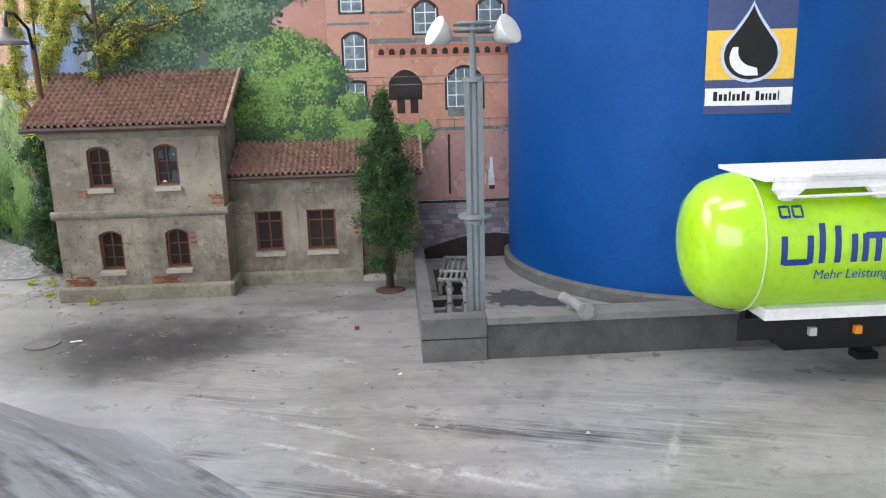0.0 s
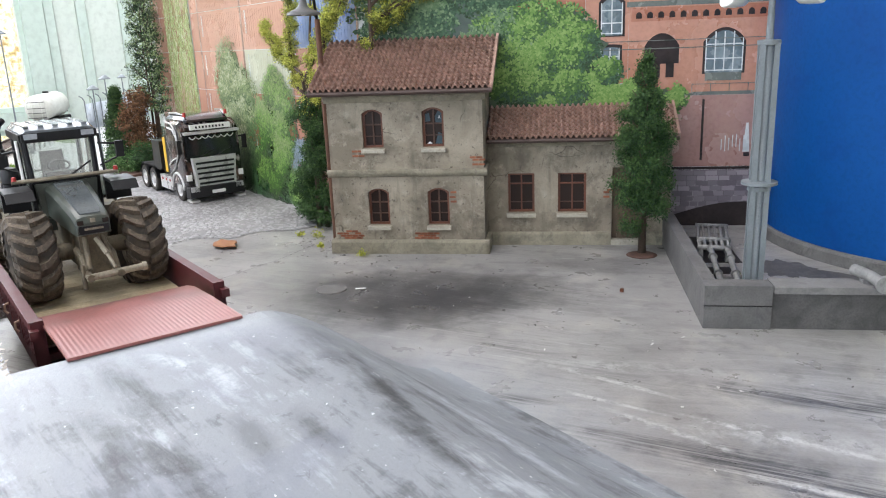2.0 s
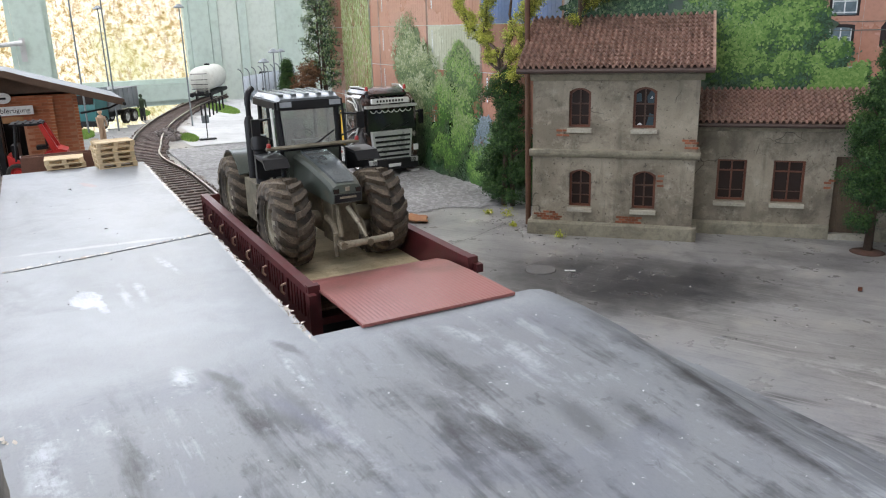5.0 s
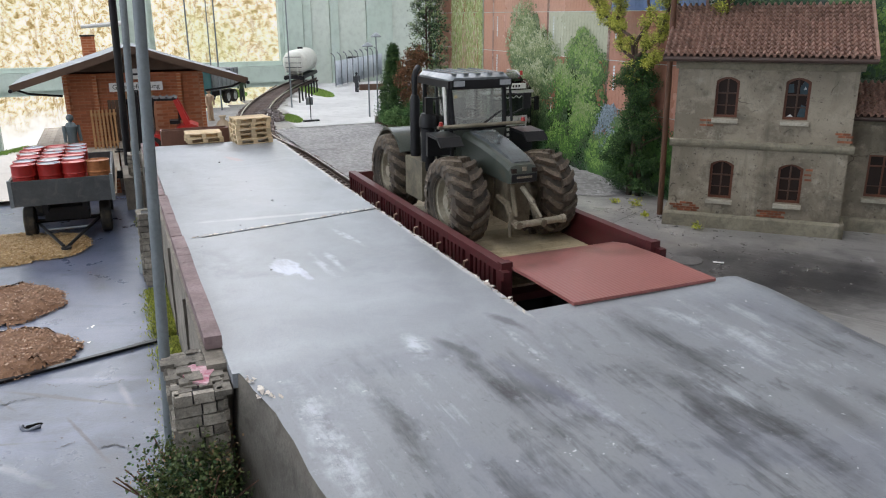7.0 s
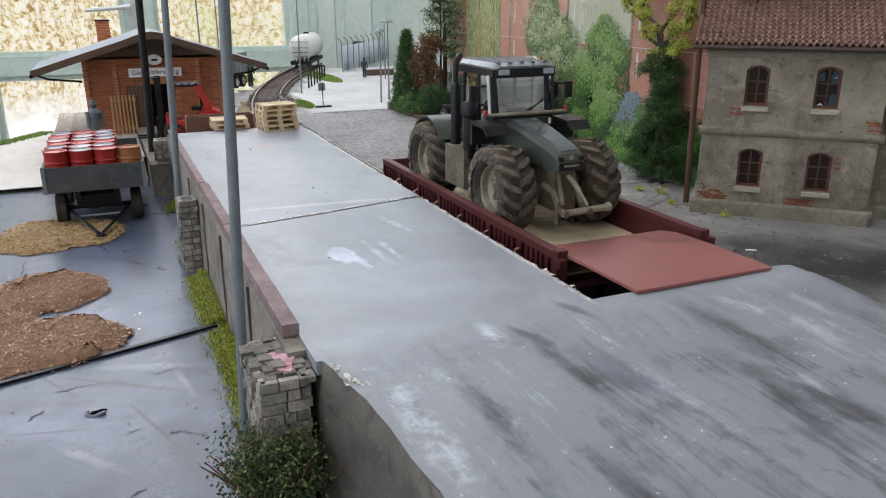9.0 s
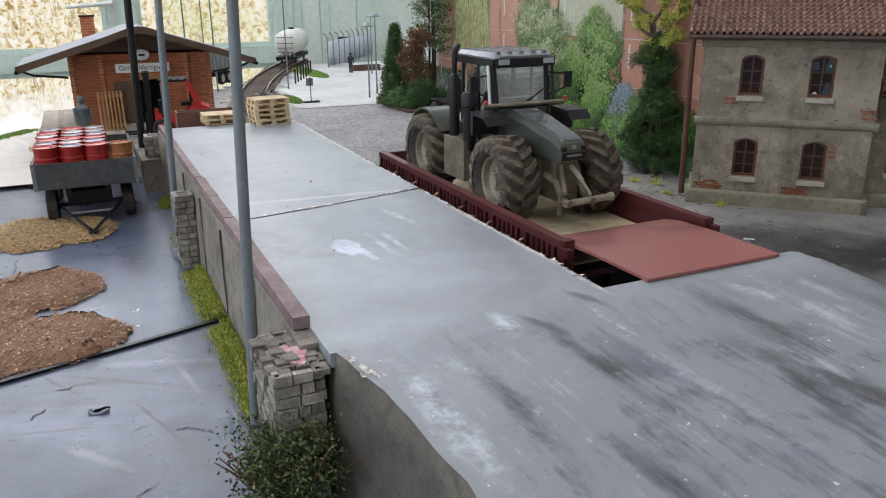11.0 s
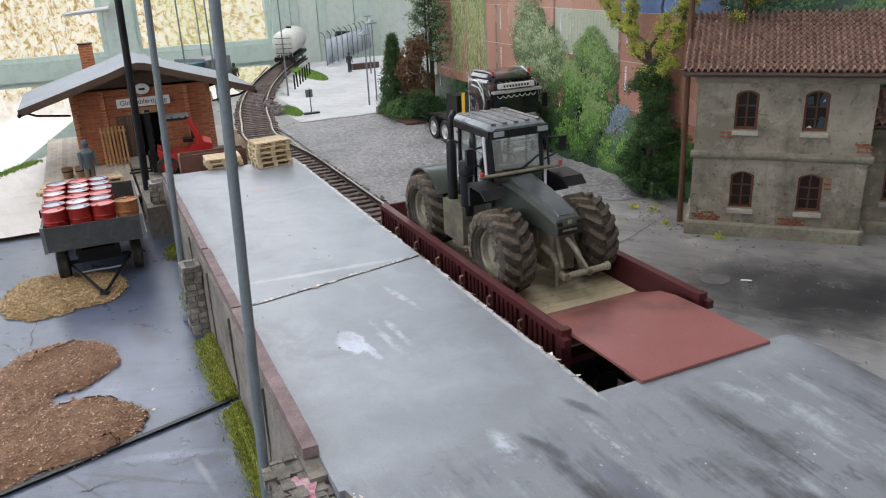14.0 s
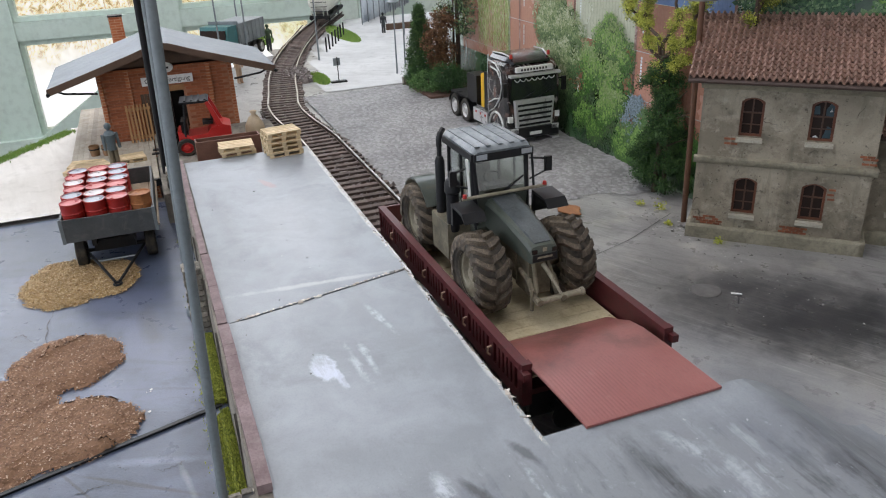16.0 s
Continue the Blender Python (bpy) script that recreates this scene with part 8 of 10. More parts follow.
        for k in range(9):
            p = Vector(pts[0]).lerp(Vector(pts[1]), k / 4) if k < 4 else Vector(pts[1]).lerp(Vector(pts[2]), (k - 4) / 4)
            blobs.append((p.x + 0.4 * rng.gauss(0, 1), p.y + 0.4 * rng.gauss(0, 1), p.z + 0.4 * rng.gauss(0, 1), 0.55, 0.5, 0.45, 6, 26))
    crown(t, "crown", blobs, (M["leafolive"], M["leafolive"], M["leafyellow"]), 0.18)

    # dark shrub-tree between photo wall and house
    t = thing("dark_tree", at(-36.6, 31.4), "dark green bushy model tree beside the house corner", "tree")
    limb(t, [(0, 0, 0), (-0.2, 0, 5), (-0.6, 0, 12.5)], 0.28, 0.08, "trunk")
    blobs = []
    for k in range(46):
        z = 1.0 + 12.4 * k / 45
        blobs.append((-0.9 + (3.6 - 0.19 * z) * rng.uniform(-1, 1), 0.6 * rng.gauss(0, 1) - 0.2, z, 1.1, 0.9, 0.8, 24, 54))
    for z, r in ((5, 3.0), (7.5, 2.8), (9.5, 2.2)):
        for s in (-1, 1):
            limb(t, [(-0.2, 0, z), (s * 1.2, 0.1, z + 0.8), (s * r, 0.1, z + 1.6)], 0.1, 0.03)
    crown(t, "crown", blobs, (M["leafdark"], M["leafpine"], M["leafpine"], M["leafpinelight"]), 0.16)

    # planting at the far end of the rubble yard
    t = thing("conifer", at(-97.2, 26.8), "small green model conifer in a planted bed", "tree")
    limb(t, [(0, 0, 0), (0, 0, 10.5)], 0.3, 0.05, "trunk")
    crown(t, "crown", [(0, 0, 2.2 + k * 1.0, 2.9 * (1 - k / 12) + 0.3, 2.9 * (1 - k / 12) + 0.3, 1.1, 70, 46) for k in range(11)], (M["leafdark"], M["leafpine"], M["leafpinelight"]), 0.2)
    t = thing("copper_shrub", at(-92.6, 28.8), "rust-brown withered shrub behind the conifer", "shrub")
    limb(t, [(0, 0, 0), (0.1, 0, 7)], 0.25, 0.1, "trunk")
    crown(t, "crown", [(rng.gauss(0, 0.9), rng.gauss(0, 0.8), 3.6 + k * 0.9, 2.1, 1.9, 1.4, 44, 26) for k in range(10)], (M["leafbrown"], M["leafrust"]), 0.28)
    t = thing("tall_tree", at(-91.8, 31.2), "tall grey-green model tree with an airy crown", "tree")
    limb(t, [(0, 0, 0), (0.2, 0.1, 8), (-0.1, 0, 16), (0.3, 0, 25)], 0.5, 0.12, "trunk")
    blobs = []
    for k in range(18):
        a, z = k * 2.1, 8.5 + k * 1.05
        r = 4.6 * (0.75 + 0.35 * rng.random()) * (1.1 - k / 26)
        limb(t, [(0, 0, z), (r * 0.6 * math.cos(a), r * 0.4 * math.sin(a), z + 1.2), (r * math.cos(a), r * 0.7 * math.sin(a), z + 2.8)], 0.14, 0.04)
        blobs.append((r * 0.75 * math.cos(a), r * 0.5 * math.sin(a), z + 2.0, 2.2, 1.5, 1.8, 34, 26))
    crown(t, "crown", blobs, (M["leafdark"], M["leafgrey"], M["leafgrey"], M["leafhaze"]), 0.26)
    bare = thing("bare_sapling", at(-92.5, 30.8), "thin sapling with sparse grey leaves", "tree")
    limb(bare, [(0, 0, 0), (0.3, 0, 12), (0.1, 0, 27)], 0.25, 0.06, "trunk")
    blobs = []
    for k in range(14):
        a, z = k * 2.5, 13 + k * 1.0
        limb(bare, [(0, 0, z), (1.2 * math.cos(a), 0.6 * math.sin(a), z + 1.3), (1.9 * math.cos(a), 0.9 * math.sin(a), z + 3)], 0.08, 0.03)
        blobs.append((1.6 * math.cos(a), 0.8 * math.sin(a), z + 2.3, 0.8, 0.6, 0.9, 4, 12))
    crown(bare, "crown", blobs, (M["leafgrey"], M["leafdark"]), 0.4)
    for x, y, r, h, tones in ((-95.5, 25.6, 2.4, 2.9, (M["leafpine"], M["leafmid"])), (-91.5, 25.8, 2.9, 3.2, (M["leafmid"], M["leaflight"])), (-87.5, 28.6, 2.8, 4.0, (M["leafdark"], M["leafpine"])), (-89.5, 28.4, 2.6, 4.6, (M["leafpine"], M["leafmid"])), (-94.0, 26.4, 2.2, 3.6, (M["leafdark"], M["leafpine"]))):
        s = thing("shrub", at(x, y, 0.2), "low green model shrub in the planted bed", "shrub", "planted bed")
        limb(s, [(0, 0, 0), (0.1, 0, h * 0.7)], 0.18, 0.05, "stem")
        crown(s, "crown", [(0, 0, h * 0.55, r, r, h * 0.55, 110, 46)], tones, 0.2)
    # bed with a stone edge
    bm = bm_new()
    for k in range(14):
        x = -100.2 + 0.35 * rng.random()
        y = 24.2 + k * 0.62
        box(bm, x, y, 0.0, x + 0.9, y + 0.58, 1.2 + 0.5 * rng.random())
    tagged(part("bed_wall", bm, M["wallconc"], edge=0.08), "low stone edge of the planted bed", "wall", kind="structure")
    bm = bm_new()
    box(bm, -99.6, 24.4, 0.0, -86.8, 33.0, 0.55)
    tagged(part("planting_soil", bm, M["redearth"], edge=0.2), "brown planting soil", "soil", kind="structure")


M["leafolive"] = green("leaves_olive", ((0, (0.07, 0.09, 0.015)), (0.5, (0.13, 0.15, 0.02)), (1, (0.22, 0.24, 0.04))))
M["leafrust"] = green("leaves_rust", ((0, (0.10, 0.045, 0.018)), (0.5, (0.19, 0.09, 0.038)), (1, (0.28, 0.15, 0.07))))
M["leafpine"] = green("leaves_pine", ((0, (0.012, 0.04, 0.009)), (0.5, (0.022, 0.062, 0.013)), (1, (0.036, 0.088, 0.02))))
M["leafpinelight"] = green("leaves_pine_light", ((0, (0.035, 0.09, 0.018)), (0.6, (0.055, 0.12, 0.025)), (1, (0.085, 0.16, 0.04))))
trees()


def house_lamp():
    """Brown lamp post behind the house corner; a gooseneck carries the shade out over the roof's edge."""
    l = thing("lamp_post", at(-29.55, 28.55), "brown lamp post with a round dark grey shade beside the house", "lamp")
    bm = bm_new()
    rod(bm, (0, 0, 0), (-0.15, -0.15, 20.6), 0.26, 0.24, 14)
    part("post", bm, plain("brown_post", lin(0.085, 0.036, 0.018), lin(0.13, 0.058, 0.03), 0.7, 80, 800, dirt=lin(0.05, 0.025, 0.015)), l, smooth=35)
    bm = bm_new()
    pipe(bm, [(-0.15, -0.15, 20.4), (0.0, -0.4, 22.2), (0.8, -1.6, 23.3), (2.6, -2.9, 23.2), (3.6, -3.3, 22.6), (3.8, -3.4, 21.9)], 0.14, 8)
    part("gooseneck", bm, M["black"], l, "thin black gooseneck arm", smooth="all")
    bm = bm_new()
    lathe(bm, [(0, 1.3), (0.28, 1.25), (0.36, 0.75), (0.55, 0.55), (1.3, 0.22), (1.4, 0.0), (1.26, 0.0), (0.4, 0.35), (0, 0.35)], 28, "z", (3.8, -3.4, 20.8))
    part("shade", bm, plain("dark_lamp_shade", lin(0.075, 0.075, 0.072), lin(0.11, 0.11, 0.105), 0.5, 60, 700), l, "round dark grey shade", smooth=40)
    bm = bm_new()
    lathe(bm, [(0, -0.25), (0.3, -0.15), (0.4, 0.1), (0, 0.25)], 16, "z", (3.8, -3.4, 21.0))
    part("bulb", bm, M["lampwhite"], l, smooth="all")


house_lamp()

def low_yard_top(x, y):
    return 0.125 + 0.05 * soft_noise(x, y, 7, 2)


def ragged_strip(bm, line, top, width):
    """A thin wandering strip of uneven width along a line, lying on a surface."""
    left, right = [], []
    for (ax, ay), (bx, by) in zip(line, line[1:]):
        side = Vector((ay - by, bx - ax)).normalized()
        for k in range(7):
            f = k / 7
            wob, wide = 0.07 * rng.gauss(0, 1), width * (0.16 + rng.random() ** 1.5)
            x, y = ax + (bx - ax) * f + side.x * wob, ay + (by - ay) * f + side.y * wob
            for row, d in ((left, wide), (right, -wide)):
                q = (x + side.x * d, y + side.y * d)
                row.append(bm.verts.new((q[0], q[1], top(*q))))
    for k in range(len(left) - 1):
        bm.faces.new((left[k], left[k + 1], right[k + 1], right[k]))


# ---- along the platform wall: masts, stone piers, moss, grain heaps, trailer with drums ----
def masts():
    """Slim poles, each leaning a little its own way."""
    for x, y, lx, ly, r, mat, label, name in ((-2.4, -16.67, -0.058, 0.045, 0.215, M["steelgrey"], "slim grey lamp mast leaning beside the platform wall", "lamp_mast"), (-31.0, -16.3, -0.013, 0.038, 0.25, M["steelgrey"], "slim grey lamp mast beside the narrow stone pier", "lamp_mast"), (-59.0, -16.3, 0.061, 0.024, 0.38, M["black"], "black iron mast beside the platform end", "iron_mast")):
        lean = Matrix(((1, 0, lx, 0), (0, 1, ly, 0), (0, 0, 1, 0), (0, 0, 0, 1)))
        m = thing(name, at(x, y), label, "mast", "masts along the wall")
        bm = bm_new()
        rod(bm, (0, 0, 0), (0, 0, 44), r, r * 0.85, 14)
        bm.transform(lean)
        part("pole", bm, mat, m, smooth=35)
        bm = bm_new()
        lathe(bm, [(r * 1.7, 0.0), (r * 1.7, 0.5), (r * 1.25, 0.7), (r, 0.75)], 16)
        bm.transform(lean)
        part("foot", bm, mat, m, smooth=35)
        bm = bm_new()
        pipe(bm, [(0, 0, 43.8), (0, 0.8, 45.5), (0, 3.0, 46.2)], r * 0.7, 8)
        lathe(bm, [(0, 0.5), (0.9, 0.3), (1.3, 0.0), (0, 0)], 18, "z", (0, 3.4, 45.8))
        bm.transform(lean)
        part("lamp_arm", bm, mat, m, smooth=35)


masts()
M["pierstone"] = plain("pier_stone", lin(0.20, 0.182, 0.152), lin(0.40, 0.37, 0.315), 0.9, 220, 1200, vary=0.8, bump=0.7, depth=0.0006, dirt=lin(0.07, 0.065, 0.055))


def stone_pier(x0, x1, y0, y1, h, label):
    p = thing("stone_pier", at((x0 + x1) / 2, (y0 + y1) / 2), label, "pier", "stone piers")
    w, d = (x1 - x0) / 2, (y1 - y0) / 2
    bm = bm_new()
    box(bm, -w + 0.12, -d + 0.12, 0, w - 0.12, d - 0.12, h - 0.1)
    part("core", bm, M["soot"], p)
    rows = round(h / 0.43)
    for r in range(rows):
        z0, z1 = r * h / rows + 0.03, (r + 1) * h / rows - 0.03
        for face in range(4):
            length = (2 * w, 2 * d)[face % 2]
            a = -length / 2 + (0.0 if r % 2 else 0.02)
            while a < length / 2 - 0.1:
                b = min(length / 2, a + 0.45 + 0.45 * rng.random())
                if length / 2 - b < 0.25:
                    b = length / 2
                o = 0.15 * rng.random()
                bm = bm_new()
                if face == 0:
                    box(bm, a + 0.03, -d - o, z0, b - 0.03, -d + 0.2, z1)
                elif face == 2:
                    box(bm, a + 0.03, d - 0.2, z0, b - 0.03, d + o, z1)
                elif face == 1:
                    box(bm, w - 0.2, a + 0.03, z0, w + o, b - 0.03, z1)
                else:
                    box(bm, -w - o, a + 0.03, z0, -w + 0.2, b - 0.03, z1)
                part("stone", bm, M["pierstone"], p, smooth=60, edge=0.15)
                a = b
    return p


near = stone_pier(-2.8, 0.9, -16.4, -14.75, 5.6, "grey rubble-stone pier with chipped pink paint on top")
bm = bm_new()
pts = [(-0.35 + 0.95 * math.cos(a) * (1 + 0.2 * math.sin(4 * a)), 0.35 + 0.55 * math.sin(a) * (1 + 0.25 * math.cos(3 * a))) for a in [k * math.tau / 22 for k in range(22)]]
prism(bm, [(x * 0.85 + 0.85, y * 0.9 - 0.15) for x, y in pts], 5.55, 5.68, "z")
part("paint_patch", bm, plain("pink_paint", lin(0.42, 0.10, 0.17), lin(0.62, 0.45, 0.48), 0.7, 160, 900, dirt=lin(0.6, 0.55, 0.55), amount=0.5), near, "chipped pink paint")
bm = bm_new()
for _ in range(46):
    x, y = rng.uniform(-1.4, 1.4), rng.uniform(-0.85, 0.85)
    s = 0.16 + 0.14 * rng.random()
    box(bm, x - s, y - s, 5.45, x + s, y + s, 5.58 + 0.1 * rng.random(), Matrix.Rotation(0.05 * rng.gauss(0, 1), 4, "Y"))
part("rubble_top", bm, M["pierstone"], near, kind="stuff")
stone_pier(-29.4, -27.9, -16.35, -15.25, 5.2, "narrow grey rubble-stone pier against the platform wall")
stone_pier(-54.2, -52.4, -16.2, -14.6, 5.3, "narrow grey rubble-stone pier at the platform end")


def moss():
    """Yellow-green moss tufts along the wall's foot."""
    net = Leaves()
    for x0, x1, wide, n in ((-26.5, -17.8, 1.1, 12000), (-16.6, -2.4, 1.0, 19000), (-47.5, -44.5, 0.8, 2000), (-36, -32.0, 0.9, 3200)):
        for _ in range(n):
            x, y = rng.uniform(x0, x1), -15.25 - abs(rng.gauss(0, 0.45)) * wide
            a = rng.random() * 6.283
            lean = Vector((0.5 * math.cos(a), 0.5 * math.sin(a), 1.0)).normalized()
            net.add((x, y, 0.15 + 0.55 * rng.random() * (1 if y > -15.8 else 0.5)), 0.13 + 0.13 * rng.random(), lean, lean.orthogonal().normalized(), 2.4)
    ob = net.link("moss", green("moss", ((0, (0.09, 0.11, 0.014)), (0.5, (0.23, 0.26, 0.026)), (1, (0.40, 0.41, 0.06)))))
    tagged(ob, "yellow-green moss along the foot of the wall", "moss", kind="stuff")


moss()


M["leafshrub"] = green("leaves_shrub", ((0, (0.03, 0.05, 0.012)), (0.5, (0.06, 0.09, 0.02)), (1, (0.11, 0.14, 0.04))))


def pier_shrub():
    s = thing("bramble_shrub", at(1.1, -16.1, 0.1) @ Matrix.Scale(1.18, 4), "small dark green shrub with reddish twigs beside the stone pier", "shrub")
    twig = plain("red_twig", lin(0.10, 0.045, 0.03), lin(0.16, 0.08, 0.05), 0.8, 120, 900)
    for k in range(16):
        a, r = k * 2.4, 1.1 + 1.1 * rng.random()
        bm = bm_new()
        pipe(bm, [(0.2 * math.cos(a), 0.2 * math.sin(a), 0), (r * 0.5 * math.cos(a), r * 0.5 * math.sin(a), 1.3), (r * math.cos(a), r * math.sin(a), 2.0 + 1.3 * rng.random())], 0.05, 5, 0.02)
        part("twig", bm, twig, s)
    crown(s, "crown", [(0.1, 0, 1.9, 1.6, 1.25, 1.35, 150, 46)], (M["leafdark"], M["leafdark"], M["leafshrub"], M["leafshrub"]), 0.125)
    crown(s, "dry_leaf", [(0.0, 0, 2.5, 1.8, 1.4, 1.1, 50, 8)], (green("dry_leaves", ((0, (0.12, 0.07, 0.03)), (0.5, (0.2, 0.12, 0.06)), (1, (0.3, 0.2, 0.11)))),), 0.11)
    crown(s, "sprig", [(-2.2, -1.0, 1.3, 1.0, 0.8, 0.9, 16, 14)], (M["leafdark"], M["leafmid"]), 0.13)
    for k in range(6):
        a = 2.6 + 0.35 * k
        bm = bm_new()
        pipe(bm, [(-0.4, -0.2, 0), (1.4 * math.cos(a), 1.4 * math.sin(a) * 0.6 - 0.3, 0.9), (2.7 * math.cos(a), 2.2 * math.sin(a) * 0.6 - 0.5, 1.6)], 0.04, 5, 0.02)
        part("twig", bm, twig, s)


pier_shrub()


def heap(name, blobs, h, mat, label, flakes, size, folds=()):
    """A low loose heap: a lumpy body over joined lobes, strewn with single chips."""
    def inside(x, y):
        return max(1 - math.hypot((x - cx) / rx, (y - cy) / ry) for cx, cy, rx, ry in blobs) + 0.10 * soft_noise(x, y, 1.1, 8) + 0.05 * soft_noise(x, y, 0.45, 3)
    def top(x, y, k):
        z = h * min(1.0, max(0.0, k) * 3.0) ** 0.7
        if k > 0.12:
            z += 0.08 * soft_noise(x, y, 0.7, 1) - 0.16 * max(0.0, 0.35 - abs(soft_noise(0.4 * x + y, 0.25 * x, 2.4, 6)) * 3)
        for p, q in folds:
            d = Vector(q) - Vector(p)
            along = (Vector((x, y)) - Vector(p)).dot(d) / d.length_squared
            off = (Vector((x, y)) - Vector(p)).dot(Vector((-d.y, d.x))) / d.length + 0.15 * soft_noise(x, y, 0.8, 3)
            if -0.05 < along < 1.05 and k > 0.02:
                z += 0.28 * math.exp(-off / 0.6) if off > 0 else -0.12 * math.exp(off / 0.25)
        return max(z, 0.02)

    t = thing(name, at(0, 0, 0.12), label, "heap")
    x0, x1 = min(b[0] - b[2] for b in blobs) - 0.5, max(b[0] + b[2] for b in blobs) + 0.5
    y0, y1 = min(b[1] - b[3] for b in blobs) - 0.5, max(b[1] + b[3] for b in blobs) + 0.5
    bm = bm_new()
    xs, ys = steps(x0, x1, 0.17), steps(y0, y1, 0.17)
    grid = {}
    for i, x in enumerate(xs):
        for j, y in enumerate(ys):
            k = inside(x, y)
            if k > -0.03:
                grid[i, j] = bm.verts.new((x, y, top(x, y, k)))
    for (i, j) in list(grid):
        q = [grid.get((i, j)), grid.get((i + 1, j)), grid.get((i + 1, j + 1)), grid.get((i, j + 1))]
        if all(q):
            bm.faces.new(q)
    part("heap_body", bm, mat[0], t, smooth="all")
    net = Leaves()
    n = 0
    while n < flakes:
        x, y = rng.uniform(x0, x1), rng.uniform(y0, y1)
        k = inside(x, y)
        if k > -0.02 - 0.05 * rng.random():
            a = rng.random() * 6.283
            r = Vector((math.cos(a), math.sin(a), 0.35 * rng.gauss(0, 1))).normalized()
            net.add((x, y, top(x, y, k) + 0.03 + 0.07 * rng.random()), size * (0.6 + 0.8 * rng.random()), r, r.cross(Vector((0.3 * rng.gauss(0, 1), 0.3 * rng.gauss(0, 1), 1))).normalized(), 1.8)
            n += 1
    net.link("chip", mat[1], t)
    # dark strips along the folds paint the shade under their edges
    for line in folds:
        bm = bm_new()
        ragged_strip(bm, line, lambda x, y: top(x, y, inside(x, y)) + 0.1, 0.16)
        part("crease", bm, M["crease"], t, "dark brown strip painting the shade along a fold")


M["crease"] = plain("brown_fold_shade", lin(0.06, 0.032, 0.02), lin(0.11, 0.06, 0.035), 0.9, 200, 1200, bump=0.6)
M["woodchip"] = island_mat("wood_chips", [(0, lin(0.24, 0.145, 0.06)), (0.4, lin(0.42, 0.28, 0.13)), (1, lin(0.62, 0.48, 0.29))], 0.8)
M["grain"] = island_mat("brown_grain", [(0, lin(0.14, 0.078, 0.048)), (0.45, lin(0.30, 0.172, 0.105)), (0.85, lin(0.42, 0.26, 0.165)), (1, lin(0.66, 0.52, 0.40))], 0.8)
heap("wood_chip_heap", [(-41.3, -25.8, 4.8, 3.6), (-40.9, -22.9, 3.8, 2.9)], 0.35, (plain("chip_bed", lin(0.36, 0.235, 0.10), lin(0.48, 0.33, 0.15), 0.85, 160, 900, bump=0.9, depth=0.0008), M["woodchip"]), "thin heap of tan wood chips on the yard", 8000, 0.19)
heap("grain_heap", [(-27.3, -25.2, 3.8, 3.8), (-22.0, -30.4, 5.0, 5.0), (-18.6, -24.6, 3.3, 4.2), (-17.8, -30.0, 3.7, 5.0), (-20.5, -35.5, 6.0, 5)], 0.55, (plain("grain_bed", lin(0.23, 0.128, 0.075), lin(0.32, 0.185, 0.11), 0.9, 160, 1100, bump=0.9, depth=0.0008), M["grain"]), "brown spilled grain heap on the yard", 16000, 0.16, (((-28.3, -26.1), (-27.3, -27.4)), ((-30.0, -23.7), (-28.3, -26.1)), ((-21.0, -21.7), (-21.7, -24.0)), ((-21.7, -24.0), (-21.6, -25.5)), ((-16.4, -21.9), (-16.7, -22.8))))


